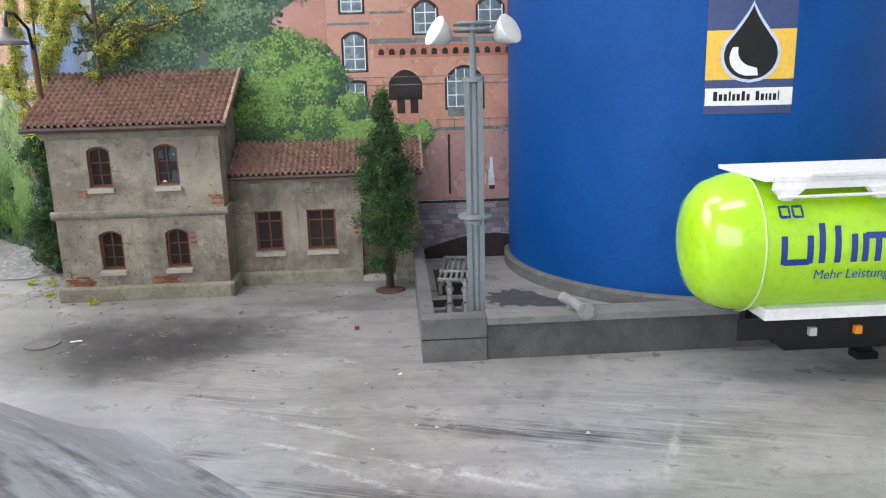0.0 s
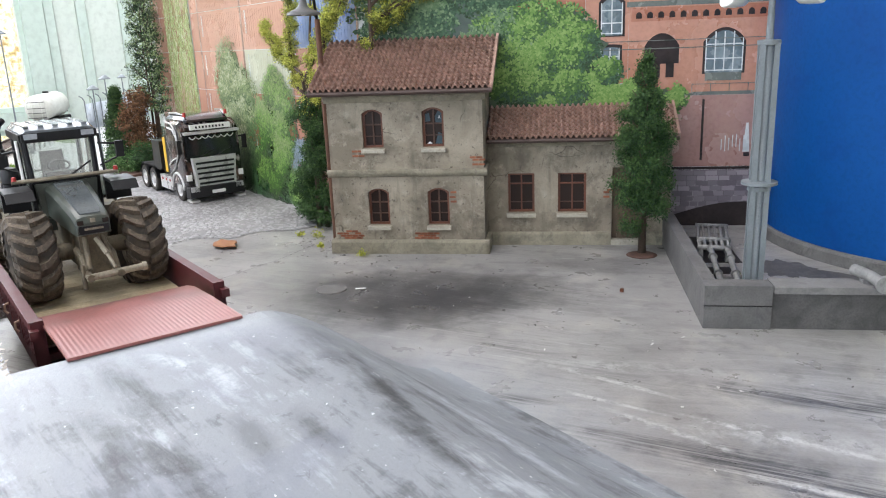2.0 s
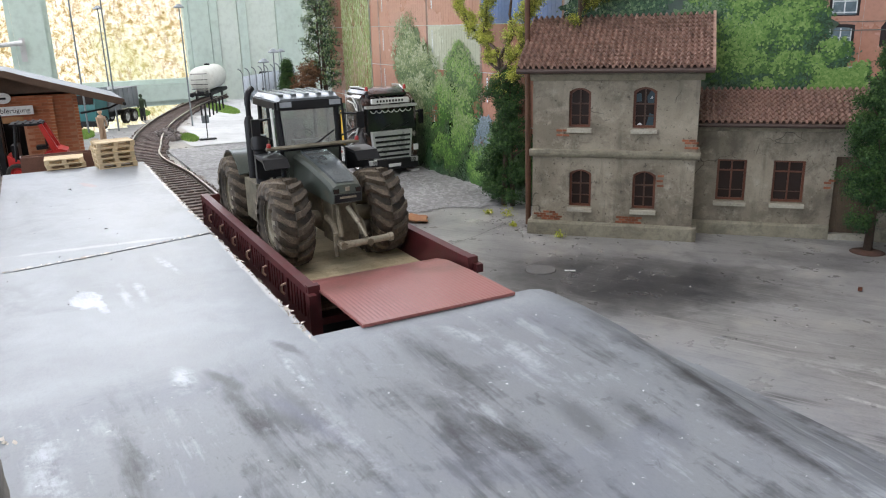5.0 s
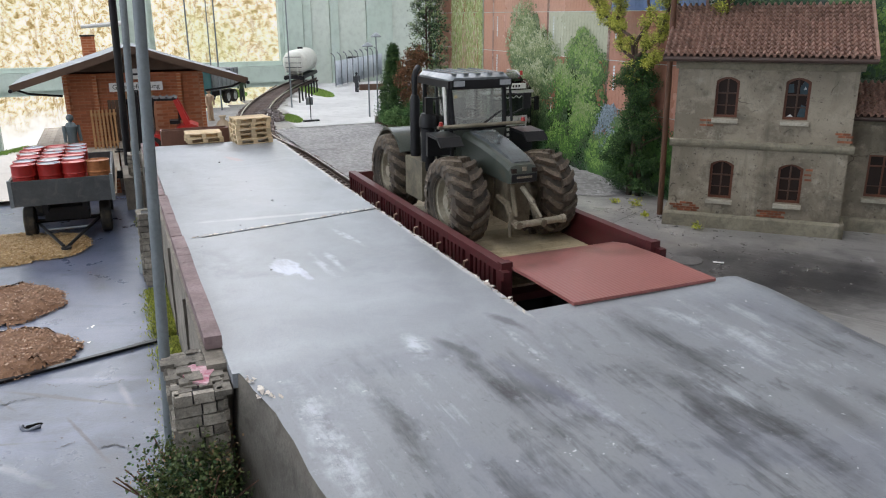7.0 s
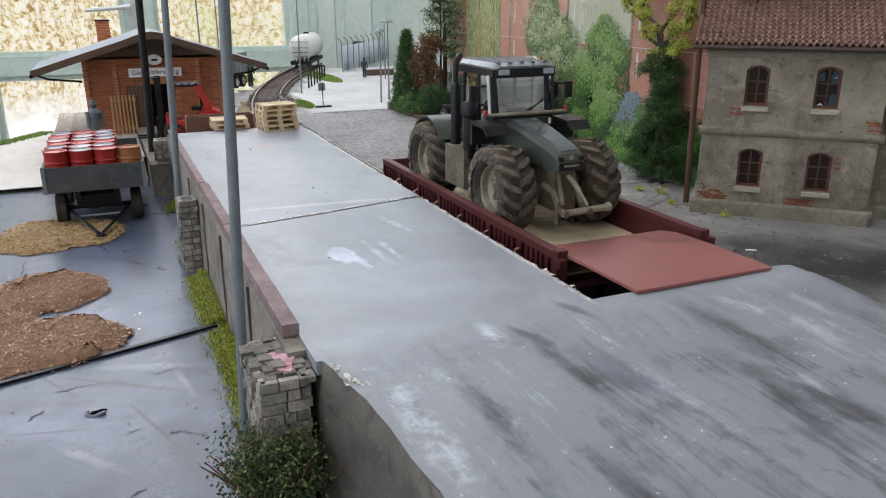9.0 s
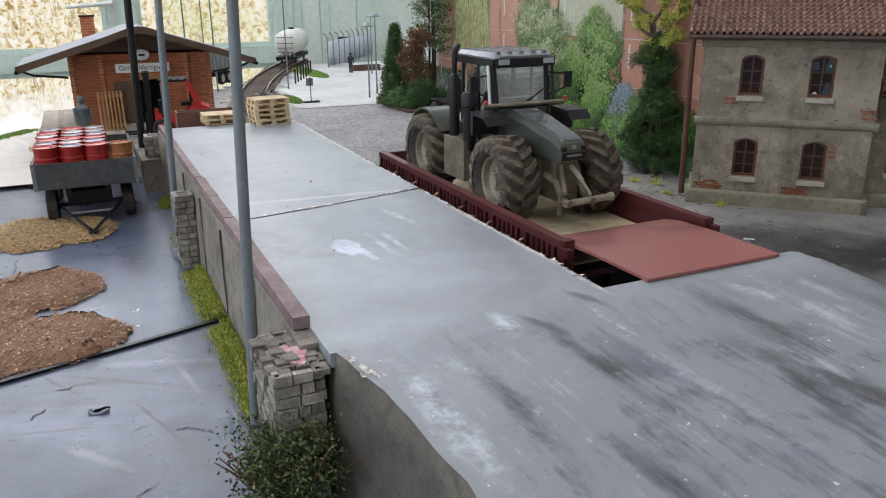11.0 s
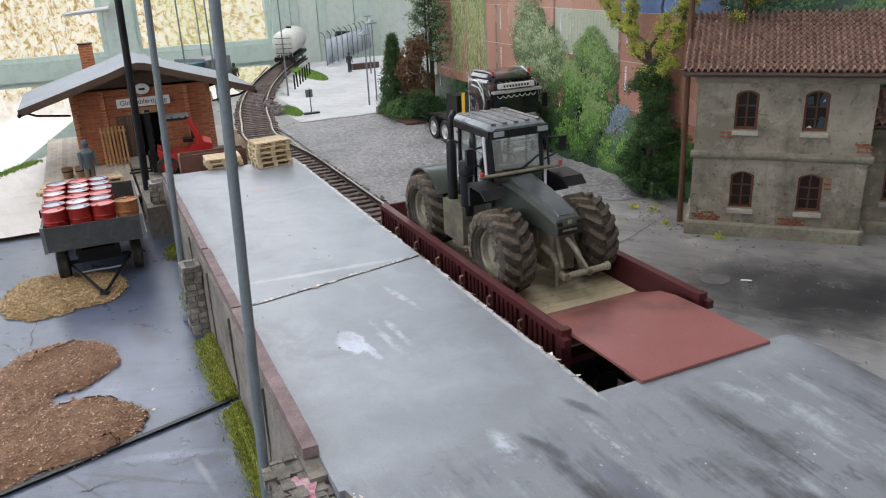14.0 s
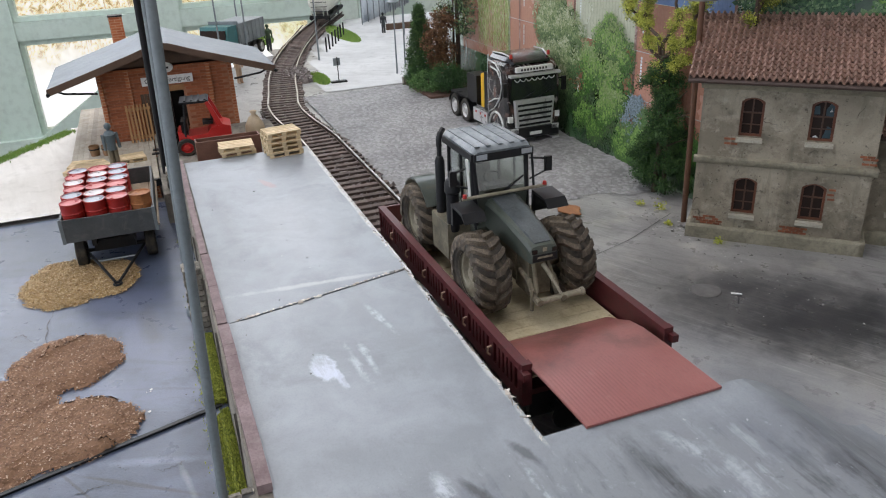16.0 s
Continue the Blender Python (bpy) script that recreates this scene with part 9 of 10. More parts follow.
def drum_trailer():
    t = thing("farm_trailer", at(-42.5, -21.6, 0.12, -1), "grey flatbed trailer with dropped drawbar loaded with oil drums", "trailer")
    board = plain("dark_grey_board", lin(0.05, 0.055, 0.057), lin(0.08, 0.087, 0.09), 0.6, 50, 700, dirt=lin(0.12, 0.115, 0.11))
    L, w, f = 12.6, 3.75, 3.45
    wood = plain("trailer_floor", lin(0.25, 0.19, 0.13), lin(0.36, 0.29, 0.21), 0.8, 60, 700, vary=0.3)
    for k in range(10):
        bm = bm_new()
        box(bm, -L + 0.1, -w + 0.15 + k * 0.765, f, -0.1, -w + 0.15 + k * 0.765 + 0.74, f + 0.15)
        part("floor_board", bm, wood, t)
    for name, d in (("front_board", (-0.1, -w, f - 0.3, 0.12, w, f + 1.75)), ("tail_board", (-L - 0.1, -w, f - 0.3, -L + 0.1, w, f + 1.75)), ("side_board", (-L, -w - 0.1, f - 0.3, 0, -w + 0.1, f + 1.75)), ("side_board", (-L, w - 0.1, f - 0.3, 0, w + 0.1, f + 1.75))):
        box_part(name, t, d, board, "dark grey drop board", 0.05)
    for s in (-1, 1):
        box_part("corner_iron", t, (-0.15, s * w - 0.14, f - 0.35, 0.16, s * w + 0.14, f + 1.85), M["steelgrey"], "grey corner iron", 0.03)
        box_part("chassis_beam", t, (-L, s * 1.5 - 0.2, f - 1.0, -0.2, s * 1.5 + 0.2, f - 0.05), M["black"])
    for x in (-2.2, -10.2):
        for s in (-1, 1):
            adopt(road_wheel("wheel", 1.32, 0.85, s, "black trailer tyre", M["black"]), t, at(x, s * 2.9, 1.32))
        bar_part("axle", t, (x, -2.8, 1.32), (x, 2.8, 1.32), 0.18, M["black"])
        box_part("turntable", t, (x - 1.0, -1.7, 1.5, x + 1.0, 1.7, f - 0.9), M["black"])
    for s in (-1, 1):
        bar_part("drawbar", t, (-1.6, s * 2.3, 1.3), (4.0, s * 0.18, 0.6), 0.13, M["black"])
    bar_part("drawbar_foot", t, (3.9, 0, 0.55), (3.6, 0, 0.0), 0.1, M["black"])
    bar_part("drawbar_tie", t, (0.2, -1.6, 1.1), (0.2, 1.6, 1.1), 0.09, M["steelgrey"])
    bm = bm_new()
    pipe(bm, [(4.25 + 0.3 * math.cos(k * math.tau / 14), 0.3 * math.sin(k * math.tau / 14), 0.5) for k in range(15)], 0.1, 6)
    part("towing_eye", bm, M["black"], t, smooth="all")


drum_trailer()


def drums():
    red = plain("red_drum_paint", lin(0.33, 0.018, 0.014), lin(0.42, 0.03, 0.022), 0.4, 70, 700, dirt=lin(0.16, 0.02, 0.012), amount=0.25)
    rust = plain("rust_drum_paint", lin(0.30, 0.10, 0.03), lin(0.40, 0.16, 0.05), 0.65, 90, 800, dirt=lin(0.14, 0.05, 0.02))
    steel = plain("blue_grey_lid", lin(0.34, 0.37, 0.42), lin(0.46, 0.49, 0.54), 0.35, 70, 700, dirt=lin(0.25, 0.08, 0.07))
    pink = plain("faded_red_lid", lin(0.50, 0.10, 0.10), lin(0.62, 0.22, 0.21), 0.4, 70, 700)
    white = plain("white_lid", lin(0.6, 0.56, 0.56), lin(0.7, 0.66, 0.66), 0.4, 70, 700, dirt=lin(0.45, 0.1, 0.1))
    r, h = 0.91, 2.75
    prof = [(0, 0.0), (r * 0.98, 0.0), (r, 0.06), (r * 0.965, 0.12), (r * 0.965, 0.85), (r, 0.9), (r, 0.98), (r * 0.965, 1.03), (r * 0.965, 1.75), (r, 1.8), (r, 1.88), (r * 0.965, 1.93), (r * 0.965, 2.62), (r, 2.68), (r, 2.75), (r * 0.9, 2.75)]
    masters = {}
    for key, side, lid, label in (("r", red, pink, "red steel oil drum with faded red lid"), ("s", red, steel, "red steel oil drum with blue-grey lid"), ("w", red, white, "red steel oil drum with worn white lid"), ("o", rust, rust, "rusty orange steel oil drum")):
        d = thing("oil_drum", at(0, 0, -60), label, "drum", "drums on the trailer")
        bm = bm_new()
        lathe(bm, prof, 26, close=False)
        part("drum_body", bm, side, d, smooth=30)
        bm = bm_new()
        lathe(bm, [(r * 0.9, 2.75), (r * 0.88, 2.66), (0, 2.66)], 26, close=False)
        part("lid", bm, lid, d, smooth=30)
        bm = bm_new()
        rod(bm, (0.5, 0.2, 2.66), (0.5, 0.2, 2.76), 0.13, n=8)
        part("bung", bm, lid, d)
        masters[key] = d
    base = at(-42.5, -21.6, 0.12, -1)
    used = set()
    for row, keys in enumerate(("rsro", "sws.", "rrr.", "wss.", "rws.", "srs.")):
        for col, k in enumerate(keys):
            if k == ".":
                continue
            m = base @ at(-1.15 - row * 1.84 + 0.06 * rng.gauss(0, 1), -2.72 + col * 1.84 + 0.05 * rng.gauss(0, 1), 3.61, rng.uniform(0, 360))
            if k not in used:
                masters[k].matrix_world = m
                used.add(k)
            else:
                copy_thing(masters[k], m)


drums()

# ---- goods shed, its deck, forklift and pallets ----
def brick_mat():
    n = Nodes("shed_brickwork")
    geo = n.node("ShaderNodeTexCoord").outputs["Object"]
    sep = n.node("ShaderNodeSeparateXYZ")
    n.link(geo, sep.inputs[0])
    comb = n.node("ShaderNodeCombineXYZ")
    n.link(n.math("ADD", sep.outputs["X"], sep.outputs["Y"]), comb.inputs[0])
    n.link(sep.outputs["Z"], comb.inputs[1])
    b = n.node("ShaderNodeTexBrick")
    b.inputs["Scale"].default_value = 1.0
    b.inputs["Brick Width"].default_value, b.inputs["Row Height"].default_value = 0.014, 0.0037
    b.inputs["Mortar Size"].default_value = 0.0006
    b.inputs["Color1"].default_value, b.inputs["Color2"].default_value = lin(0.30, 0.085, 0.032), lin(0.44, 0.155, 0.06)
    b.inputs["Mortar"].default_value = lin(0.46, 0.24, 0.14)
    n.link(comb.outputs[0], b.inputs["Vector"])
    col = n.mix(n.math("MULTIPLY", n.mask(n.noise(geo, 40, 5), 0.5, 0.72), 0.5), b.outputs["Color"], lin(0.20, 0.07, 0.03))
    n.bump(b.outputs["Fac"], -0.5, 0.0005)
    return n.put(Base_Color=col, Roughness=0.85)


M["brickwork"] = brick_mat()
M["brickmortar"] = plain("brick_mortar", lin(0.34, 0.15, 0.08), lin(0.44, 0.22, 0.13), 0.9, 90, 900)
M["deckwood"] = plain("deck_boards", lin(0.34, 0.30, 0.24), lin(0.46, 0.42, 0.35), 0.8, 50, 700, vary=0.3, dirt=lin(0.22, 0.18, 0.13))
M["shedwood"] = plain("brown_shed_boards", lin(0.085, 0.05, 0.032), lin(0.12, 0.075, 0.048), 0.75, 60, 700, vary=0.3)
M["pinewood"] = plain("fresh_pallet_wood", lin(0.56, 0.42, 0.24), lin(0.70, 0.56, 0.36), 0.75, 80, 900, vary=0.3, bump=0.3)
M["roofgrey"] = plain("grey_roofing", lin(0.19, 0.215, 0.24), lin(0.26, 0.285, 0.31), 0.6, 30, 400, bump=0.3, dirt=lin(0.17, 0.18, 0.19))


def goods_shed():
    s = thing("goods_shed", at(-76.5, 0), "orange-red brick goods shed with a wide grey gable roof", "shed")
    y0, y1, z0, ze = -22.0, -6.2, 2.6, 11.6
    ridge_y, ridge_z, eave_z = -14.2, 14.6, 10.2
    bm = bm_new()
    wall_piece(bm, y0, y1, 0.0, ze, 0.0, 0.7, [(-15.4, -12.3, z0, 8.3, 0)])
    bm.transform(Matrix.Rotation(radians(90), 4, "Z"))
    front = part("front_wall", bm, M["brickmortar"], s, "orange-red brick gable wall")
    bm = bm_new()
    box(bm, 0.0, 0.0, 0.0, 0.07, 1.28, 0.30)
    brick_me = mesh_of(bm, "brick", M["brickred"])
    for row in range(24):
        z, y = z0 + 0.02 + row * 0.372, y0 + (0.66 if row % 2 else 0.0) + 0.03
        while y + 1.28 < y1:
            if not (-16.7 < y < -12.25 and z < 8.3):
                ob = new("brick", brick_me)
                ob.parent = front
                ob.matrix_local = at(0.001 + 0.03 * rng.random(), y, z)
            y += 1.33
    for y in (y0, y1 - 0.7):
        bm = bm_new()
        box(bm, -11.6, y, 0.0, -0.72, y + 0.7, ze)
        part("side_wall", bm, M["brickwork"], s)
    bm = bm_new()
    box(bm, -11.6, y0 + 0.72, 0, -10.9, y1 - 0.72, ze)
    part("rear_wall", bm, M["brickwork"], s)
    bm = bm_new()
    box(bm, -24.0, y0 + 1.5, 0, -11.65, y1 - 1.5, 8.6)
    part("rear_annex", bm, M["brickwork"], s, "low brick annex behind the shed", edge=0.05)
    bm = bm_new()
    box(bm, -4.0, -18, z0, -3.9, -10, 9.5)
    part("dark_interior", bm, M["black"], s)
    for y in (y0 - 0.1, -18.9, -9.3, y1 - 0.4):
        bm = bm_new()
        box(bm, 0.0, y, z0, 0.28, y + 0.5, ze - 0.3)
        part("pilaster", bm, M["brickwork"], s, edge=0.04)
    # boarded gable
    k = (ridge_z - eave_z) / (ridge_y + 26.9)
    poly = [(y0, ze), (y1, ze), (y1, ridge_z - 0.5 - k * (y1 - ridge_y)), (ridge_y, ridge_z - 0.5), (y0, ridge_z - 0.5 - k * (ridge_y - y0))]
    bm = bm_new()
    prism(bm, poly, -0.6, 0.15, "x")
    part("gable", bm, M["shedwood"], s, "dark brown boarded gable")
    for side in (-1, 1):
        ye = ridge_y + side * 13.2
        bm = bm_new()
        slope = [(0, ridge_z - 0.1), (0.9, ridge_z - 0.22), (1.9, ridge_z - 0.55), (3.2, ridge_z - 1.03), (13.2, eave_z + 0.25)]
        prism(bm, [(ridge_y + side * d, z) for d, z in slope] + [(ridge_y + side * d, z - 0.36) for d, z in slope[::-1]], -12.5, 2.9, "x")
        part("roof", bm, M["roofgrey"], s, "pale grey roofing felt", edge=0.04)
        bm = bm_new()
        prism(bm, [(ridge_y + side * d, z + 0.06) for d, z in slope] + [(ridge_y + side * d, z - 0.75) for d, z in slope[::-1]], 2.92, 3.15, "x")
        part("verge_board", bm, M["shedwood"], s, "dark brown verge board")
        bm = bm_new()
        rod(bm, (-12.6, ye - side * 0.1, eave_z - 0.25), (3.6, ye - side * 0.1, eave_z - 0.25), 0.22, n=8)
        part("gutter", bm, M["black"], s, smooth=35)
        bm = bm_new()
        pipe(bm, [(0.2, ye - side * 0.2, eave_z - 0.3), (0.25, ye - side * 1.6, eave_z - 0.9), (0.25, (y0 if side < 0 else y1) + side * 0.25, eave_z - 1.3)], 0.13, 8)
        part("downpipe", bm, M["black"], s, smooth="all")
    bm = bm_new()
    box(bm, -23, -20.0, 0, -21.4, -18.2, 15.2)
    chim = part("chimney", bm, M["brickwork"], s, "brick chimney", edge=0.05)
    bm = bm_new()
    box(bm, -23.1, -20.1, 15.2, -21.3, -18.1, 15.4)
    part("cap", bm, M["black"], chim)
    # sign board with lettering, and an oval plate above it
    sign = thing("sign_board", at(0.3, -14.05, 9.7), "white station sign board", "sign")
    sign.parent = s
    del sign["category"]
    bm = bm_new()
    box(bm, 0, -3.05, -0.52, 0.12, 3.05, 0.52)
    part("board", bm, M["white"], sign, edge=0.03)
    word = bpy.data.curves.new("lettering", "FONT")
    word.body, word.size, word.extrude, word.align_x, word.align_y = "Güterabfertigung", 0.0078, 0.00004, "CENTER", "CENTER"
    text = new("lettering", word)
    text.data.materials.append(M["black"])
    text.parent = sign
    text.matrix_local = pose(0.00135, 0, 0, 90, 0, 90)
    bm = bm_new()
    lathe(bm, [(0, 0.12), (0.85, 0.12), (0.9, 0.0), (0, 0)], 28, "x", (0.3, -14.0, 11.2))
    for v in bm.verts:
        v.co.z = 11.2 + (v.co.z - 11.2) * 0.72
    part("oval_plate", bm, M["white"], s, "white oval plate", smooth=35)
    bm = bm_new()
    box(bm, 0.43, -14.35, 11.05, 0.46, -13.65, 11.3)
    part("plate_mark", bm, M["black"], s)
    # dark door leaf pushed aside, and a lintel
    bm = bm_new()
    box(bm, 0.3, -15.6, 8.3, 0.5, -12.2, 9.0)
    part("lintel", bm, plain("lintel_wood", lin(0.30, 0.15, 0.06), lin(0.38, 0.2, 0.09), 0.7), s)
    for k in range(5):
        bm = bm_new()
        box(bm, 0.3, -17.5 + k * 0.42, z0 + 0.1, 0.45, -17.12 + k * 0.42, 8.2)
        part("door_board", bm, M["shedwood"], s)


goods_shed()


def shed_deck():
    d = thing("loading_deck", at(0, 0), "low timber loading deck in front of the goods shed", "deck", kind="structure")
    for k in range(15):
        bm = bm_new()
        y = -26.3 + k * 0.62
        box(bm, -98, y, 2.3, -59.2, y + 0.6, 2.6)
        part("deck_board", bm, M["deckwood"], d)
    bm = bm_new()
    box(bm, -59.15, -26.5, 1.9, -58.7, -16.9, 2.65)
    part("edge_beam", bm, M["black"], d, "black edge beam", edge=0.05)
    bm = bm_new()
    box(bm, -97.8, -26.1, 0.0, -60.4, -17.2, 2.28)
    part("deck_base", bm, M["brickwork"], d)
    bm = bm_new()
    box(bm, -76.0, -16.85, 0.0, -51.6, -2.4, 3.2)
    part("ramp_block", bm, M["wallconc"], d, "grey concrete apron under the forklift", edge=0.06)


shed_deck()


def forklift():
    f = thing("forklift", at(-65.6, -11.5, 3.2, 264) @ Matrix.Diagonal((1.12, 1.12, 0.98, 1.0)), "small red forklift truck parked before the shed", "forklift")
    red = plain("forklift_red", lin(0.42, 0.02, 0.018), lin(0.50, 0.035, 0.028), 0.35, 40, 500)
    hull("body", f, [(-2.9, [(-1.5, 1.0), (1.5, 1.0), (1.4, 3.0), (-1.4, 3.0)]), (-2.2, [(-1.6, 0.7), (1.6, 0.7), (1.6, 3.3), (-1.6, 3.3)]), (-1.0, [(-1.6, 0.6), (1.6, 0.6), (1.6, 3.0), (-1.6, 3.0)]), (-0.6, [(-1.6, 0.6), (1.6, 0.6), (1.6, 2.4), (-1.6, 2.4)]), (1.2, [(-1.5, 0.6), (1.5, 0.6), (1.5, 2.2), (-1.5, 2.2)]), (2.3, [(-1.3, 0.7), (1.3, 0.7), (1.3, 2.9), (-1.3, 2.9)])], red, "red body and counterweight", 0.12)
    for s in (-1, 1):
        bm = bm_new()
        prism(bm, [(-2.2, 3.2), (-1.6, 3.15), (-0.75, 6.0), (-1.1, 6.1)], min(s * 1.2, s * 1.55), max(s * 1.2, s * 1.55), "y")
        part("rear_pillar", bm, red, f, "wide red rear pillar", edge=0.06)
    box_part("dash_panel", f, (1.3, -1.1, 2.3, 1.9, 1.1, 3.9), M["black"], "", 0.1)
    for x, dx in ((1.6, 0.35),):
        for s in (-1, 1):
            bar_part("guard_post", f, (x, s * 1.35, 2.2), (x - dx, s * 1.3, 6.0), 0.13, red if x < 0 else M["black"])
    box_part("guard_roof", f, (-1.1, -1.5, 5.95, 1.7, 1.5, 6.2), M["black"], "black overhead guard", 0.08)
    for k in range(4):
        box_part("roof_slat", f, (-0.9 + k * 0.65, -1.3, 6.2, -0.7 + k * 0.65, 1.3, 6.32), M["black"])
    box_part("seat", f, (-1.2, -0.6, 3.2, -0.2, 0.6, 3.6), M["black"], "", 0.1)
    box_part("seat_back", f, (-1.35, -0.6, 3.6, -1.05, 0.6, 4.8), M["black"], "", 0.1)
    for s in (-1, 1):
        box_part("mast_rail", f, (2.5, s * 0.95 - 0.18, 0.3, 3.0, s * 0.95 + 0.18, 7.0), M["black"], "black mast rail", 0.04)
        box_part("fork", f, (3.1, s * 0.7 - 0.22, 0.35, 5.2, s * 0.7 + 0.22, 0.5), M["black"])
        box_part("fork_back", f, (3.05, s * 0.7 - 0.22, 0.35, 3.25, s * 0.7 + 0.22, 2.4), M["black"])
        adopt(road_wheel("wheel", 1.0, 0.8, s, "black forklift tyre", red), f, at(1.6, s * 1.35, 1.0))
        adopt(road_wheel("wheel", 0.8, 0.7, s, "black forklift tyre", red), f, at(-1.8, s * 1.25, 0.8))
    for z in (1.2, 2.2, 6.7):
        box_part("mast_crossbar", f, (2.95, -1.1, z, 3.1, 1.1, z + 0.3), M["black"])
    box_part("mast_plate", f, (2.6, -0.75, 0.5, 2.7, 0.75, 6.8), M["black"])


forklift()


def pallets():
    def master(mat):
        p = thing("pallet", at(0, 0, -70), "pale new wooden transport pallet", "pallet", "pallets on the platform")
        for x in (-1.08, -0.54, 0, 0.54, 1.08):
            box_part("top_board", p, (x - 0.21, -1.7, 0.40, x + 0.21, 1.7, 0.48), mat, "", 0)
        for x in (-1.05, 0, 1.05):
            box_part("bottom_board", p, (x - 0.2, -1.7, 0.0, x + 0.2, 1.7, 0.07), mat, "", 0)
            for y in (-1.5, 0, 1.5):
                box_part("block", p, (x - 0.2, y - 0.2, 0.07, x + 0.2, y + 0.2, 0.32), mat, "", 0)
        for y in (-1.5, 0, 1.5):
            box_part("stringer", p, (-1.28, y - 0.2, 0.32, 1.28, y + 0.2, 0.40), mat, "", 0)
        return p
    first = master(M["pinewood"])
    first.matrix_world = at(-52.9, -9.1, 6.03, 3)
    copy_thing(first, at(-52.8, -9.15, 6.52, -2))
    for k in range(5):
        copy_thing(first, at(-50.5 + 0.08 * rng.gauss(0, 1), -4.9 + 0.06 * rng.gauss(0, 1), 6.03 + 0.49 * k, 6 + rng.gauss(0, 3)))
    # boards lying on the deck, and a slatted frame leaning on the wall
    for x, y, a in ((-66.5, -23.9, 20), (-67.3, -24.6, -12), (-65.6, -24.9, 60), (-67.6, -19.9, 8)):
        copy_thing(first, at(x, y, 2.62, a))
    for x, y in ((-71.8, -23.7), (-71.4, -22.3)):
        c = thing("wooden_tub", at(x, y, 2.6), "small brown wooden tub on the deck", "tub", "tubs on the deck")
        bm = bm_new()
        lathe(bm, [(0, 0), (0.5, 0), (0.62, 1.2), (0.55, 1.2), (0.45, 0.2), (0, 0.2)], 16)
        part("tub_wall", bm, plain("tub_wood", lin(0.20, 0.11, 0.05), lin(0.28, 0.16, 0.08), 0.75, 120, 800), c, smooth=30)
        bm = bm_new()
        lathe(bm, [(0.58, 0.75), (0.62, 0.75), (0.63, 0.9), (0.59, 0.9)], 16, close=False)
        part("hoop", bm, M["black"], c)
    r = thing("slatted_frame", pose(-0.752, -0.182, 0.026, 0, -8, 0), "tan slatted wooden frame leaning on the brick wall", "frame")
    tan = plain("tan_slats", lin(0.33, 0.17, 0.07), lin(0.44, 0.25, 0.11), 0.75, 80, 800, vary=0.25)
    for k in range(7):
        box_part("slat", r, (0, -1.35 + k * 0.42, 0, 0.12, -1.12 + k * 0.42, 4.6), tan, "", 0)
    for z in (0.5, 3.9):
        box_part("rail", r, (-0.14, -1.4, z, -0.01, 1.55, z + 0.3), tan, "", 0)
    b = thing("brown_bin", at(-56.2, -9.6, 3.2), "long brown wooden bin behind the pallets", "bin")
    rustwood = plain("rust_brown_boards", lin(0.13, 0.06, 0.04), lin(0.19, 0.09, 0.06), 0.75, 60, 700)
    for d in ((-0.8, -3.3, 0, -0.65, 3.3, 3.7), (0.65, -3.3, 0, 0.8, 3.3, 3.7), (-0.65, -3.3, 0, 0.65, -3.15, 3.7), (-0.65, 3.15, 0, 0.65, 3.3, 3.7)):
        box_part("board", b, d, rustwood, "", 0.04)
    box_part("base", b, (-0.65, -3.15, 0, 0.65, 3.15, 0.2), rustwood, "", 0)
    sack = thing("grain_sack", at(-66.5, -5.4, 3.2), "pale tan cloth sack beside the shed corner", "sack")
    bm = bm_new()
    lathe(bm, [(0, 0), (1.0, 0.05), (1.25, 0.7), (1.1, 2.0), (0.6, 2.9), (0.25, 3.2), (0.45, 3.6), (0, 3.6)], 18)
    for v in bm.verts:
        v.co.x += 0.12 * math.sin(v.co.z * 3 + v.co.y * 4)
    part("cloth", bm, plain("sack_cloth", lin(0.42, 0.33, 0.22), lin(0.52, 0.43, 0.31), 0.9, 90, 900, bump=0.6), sack, smooth="all")


pallets()


def figure(x, y, z, turn, shirt, trousers, label, h=5.4):
    """A small painted model figure, one plain mesh."""
    bm = bm_new()
    k = h / 5.4
    for s in (-1, 1):
        rod(bm, (0, s * 0.3, 0.0), (0, s * 0.28, 2.6), 0.27, 0.3, 8)
        rod(bm, (0.1, s * 0.3, 0.0), (0.45, s * 0.32, 0.0), 0.22, 0.18, 6)
        rod(bm, (0.0, s * 0.72, 4.3), (0.25, s * 0.8, 2.6), 0.2, 0.16, 8)
    legs = len(bm.faces)
    lathe(bm, [(0.0, 2.4), (0.5, 2.5), (0.48, 3.2), (0.66, 4.2), (0.4, 4.55), (0.18, 4.65), (0.18, 4.75), (0.36, 4.95), (0.38, 5.2), (0.2, 5.45), (0, 5.5)], 12)
    bm.faces.ensure_lookup_table()
    for i, f in enumerate(bm.faces):
        f.material_index = 0 if f.calc_center_median().z < 2.55 else 1
    for v in bm.verts:
        v.co *= k
    ob = part("model_figure", bm, [trousers, shirt], None, smooth=40)
    ob.matrix_world = at(x, y, z, turn)
    return tagged(ob, label, "figurine")


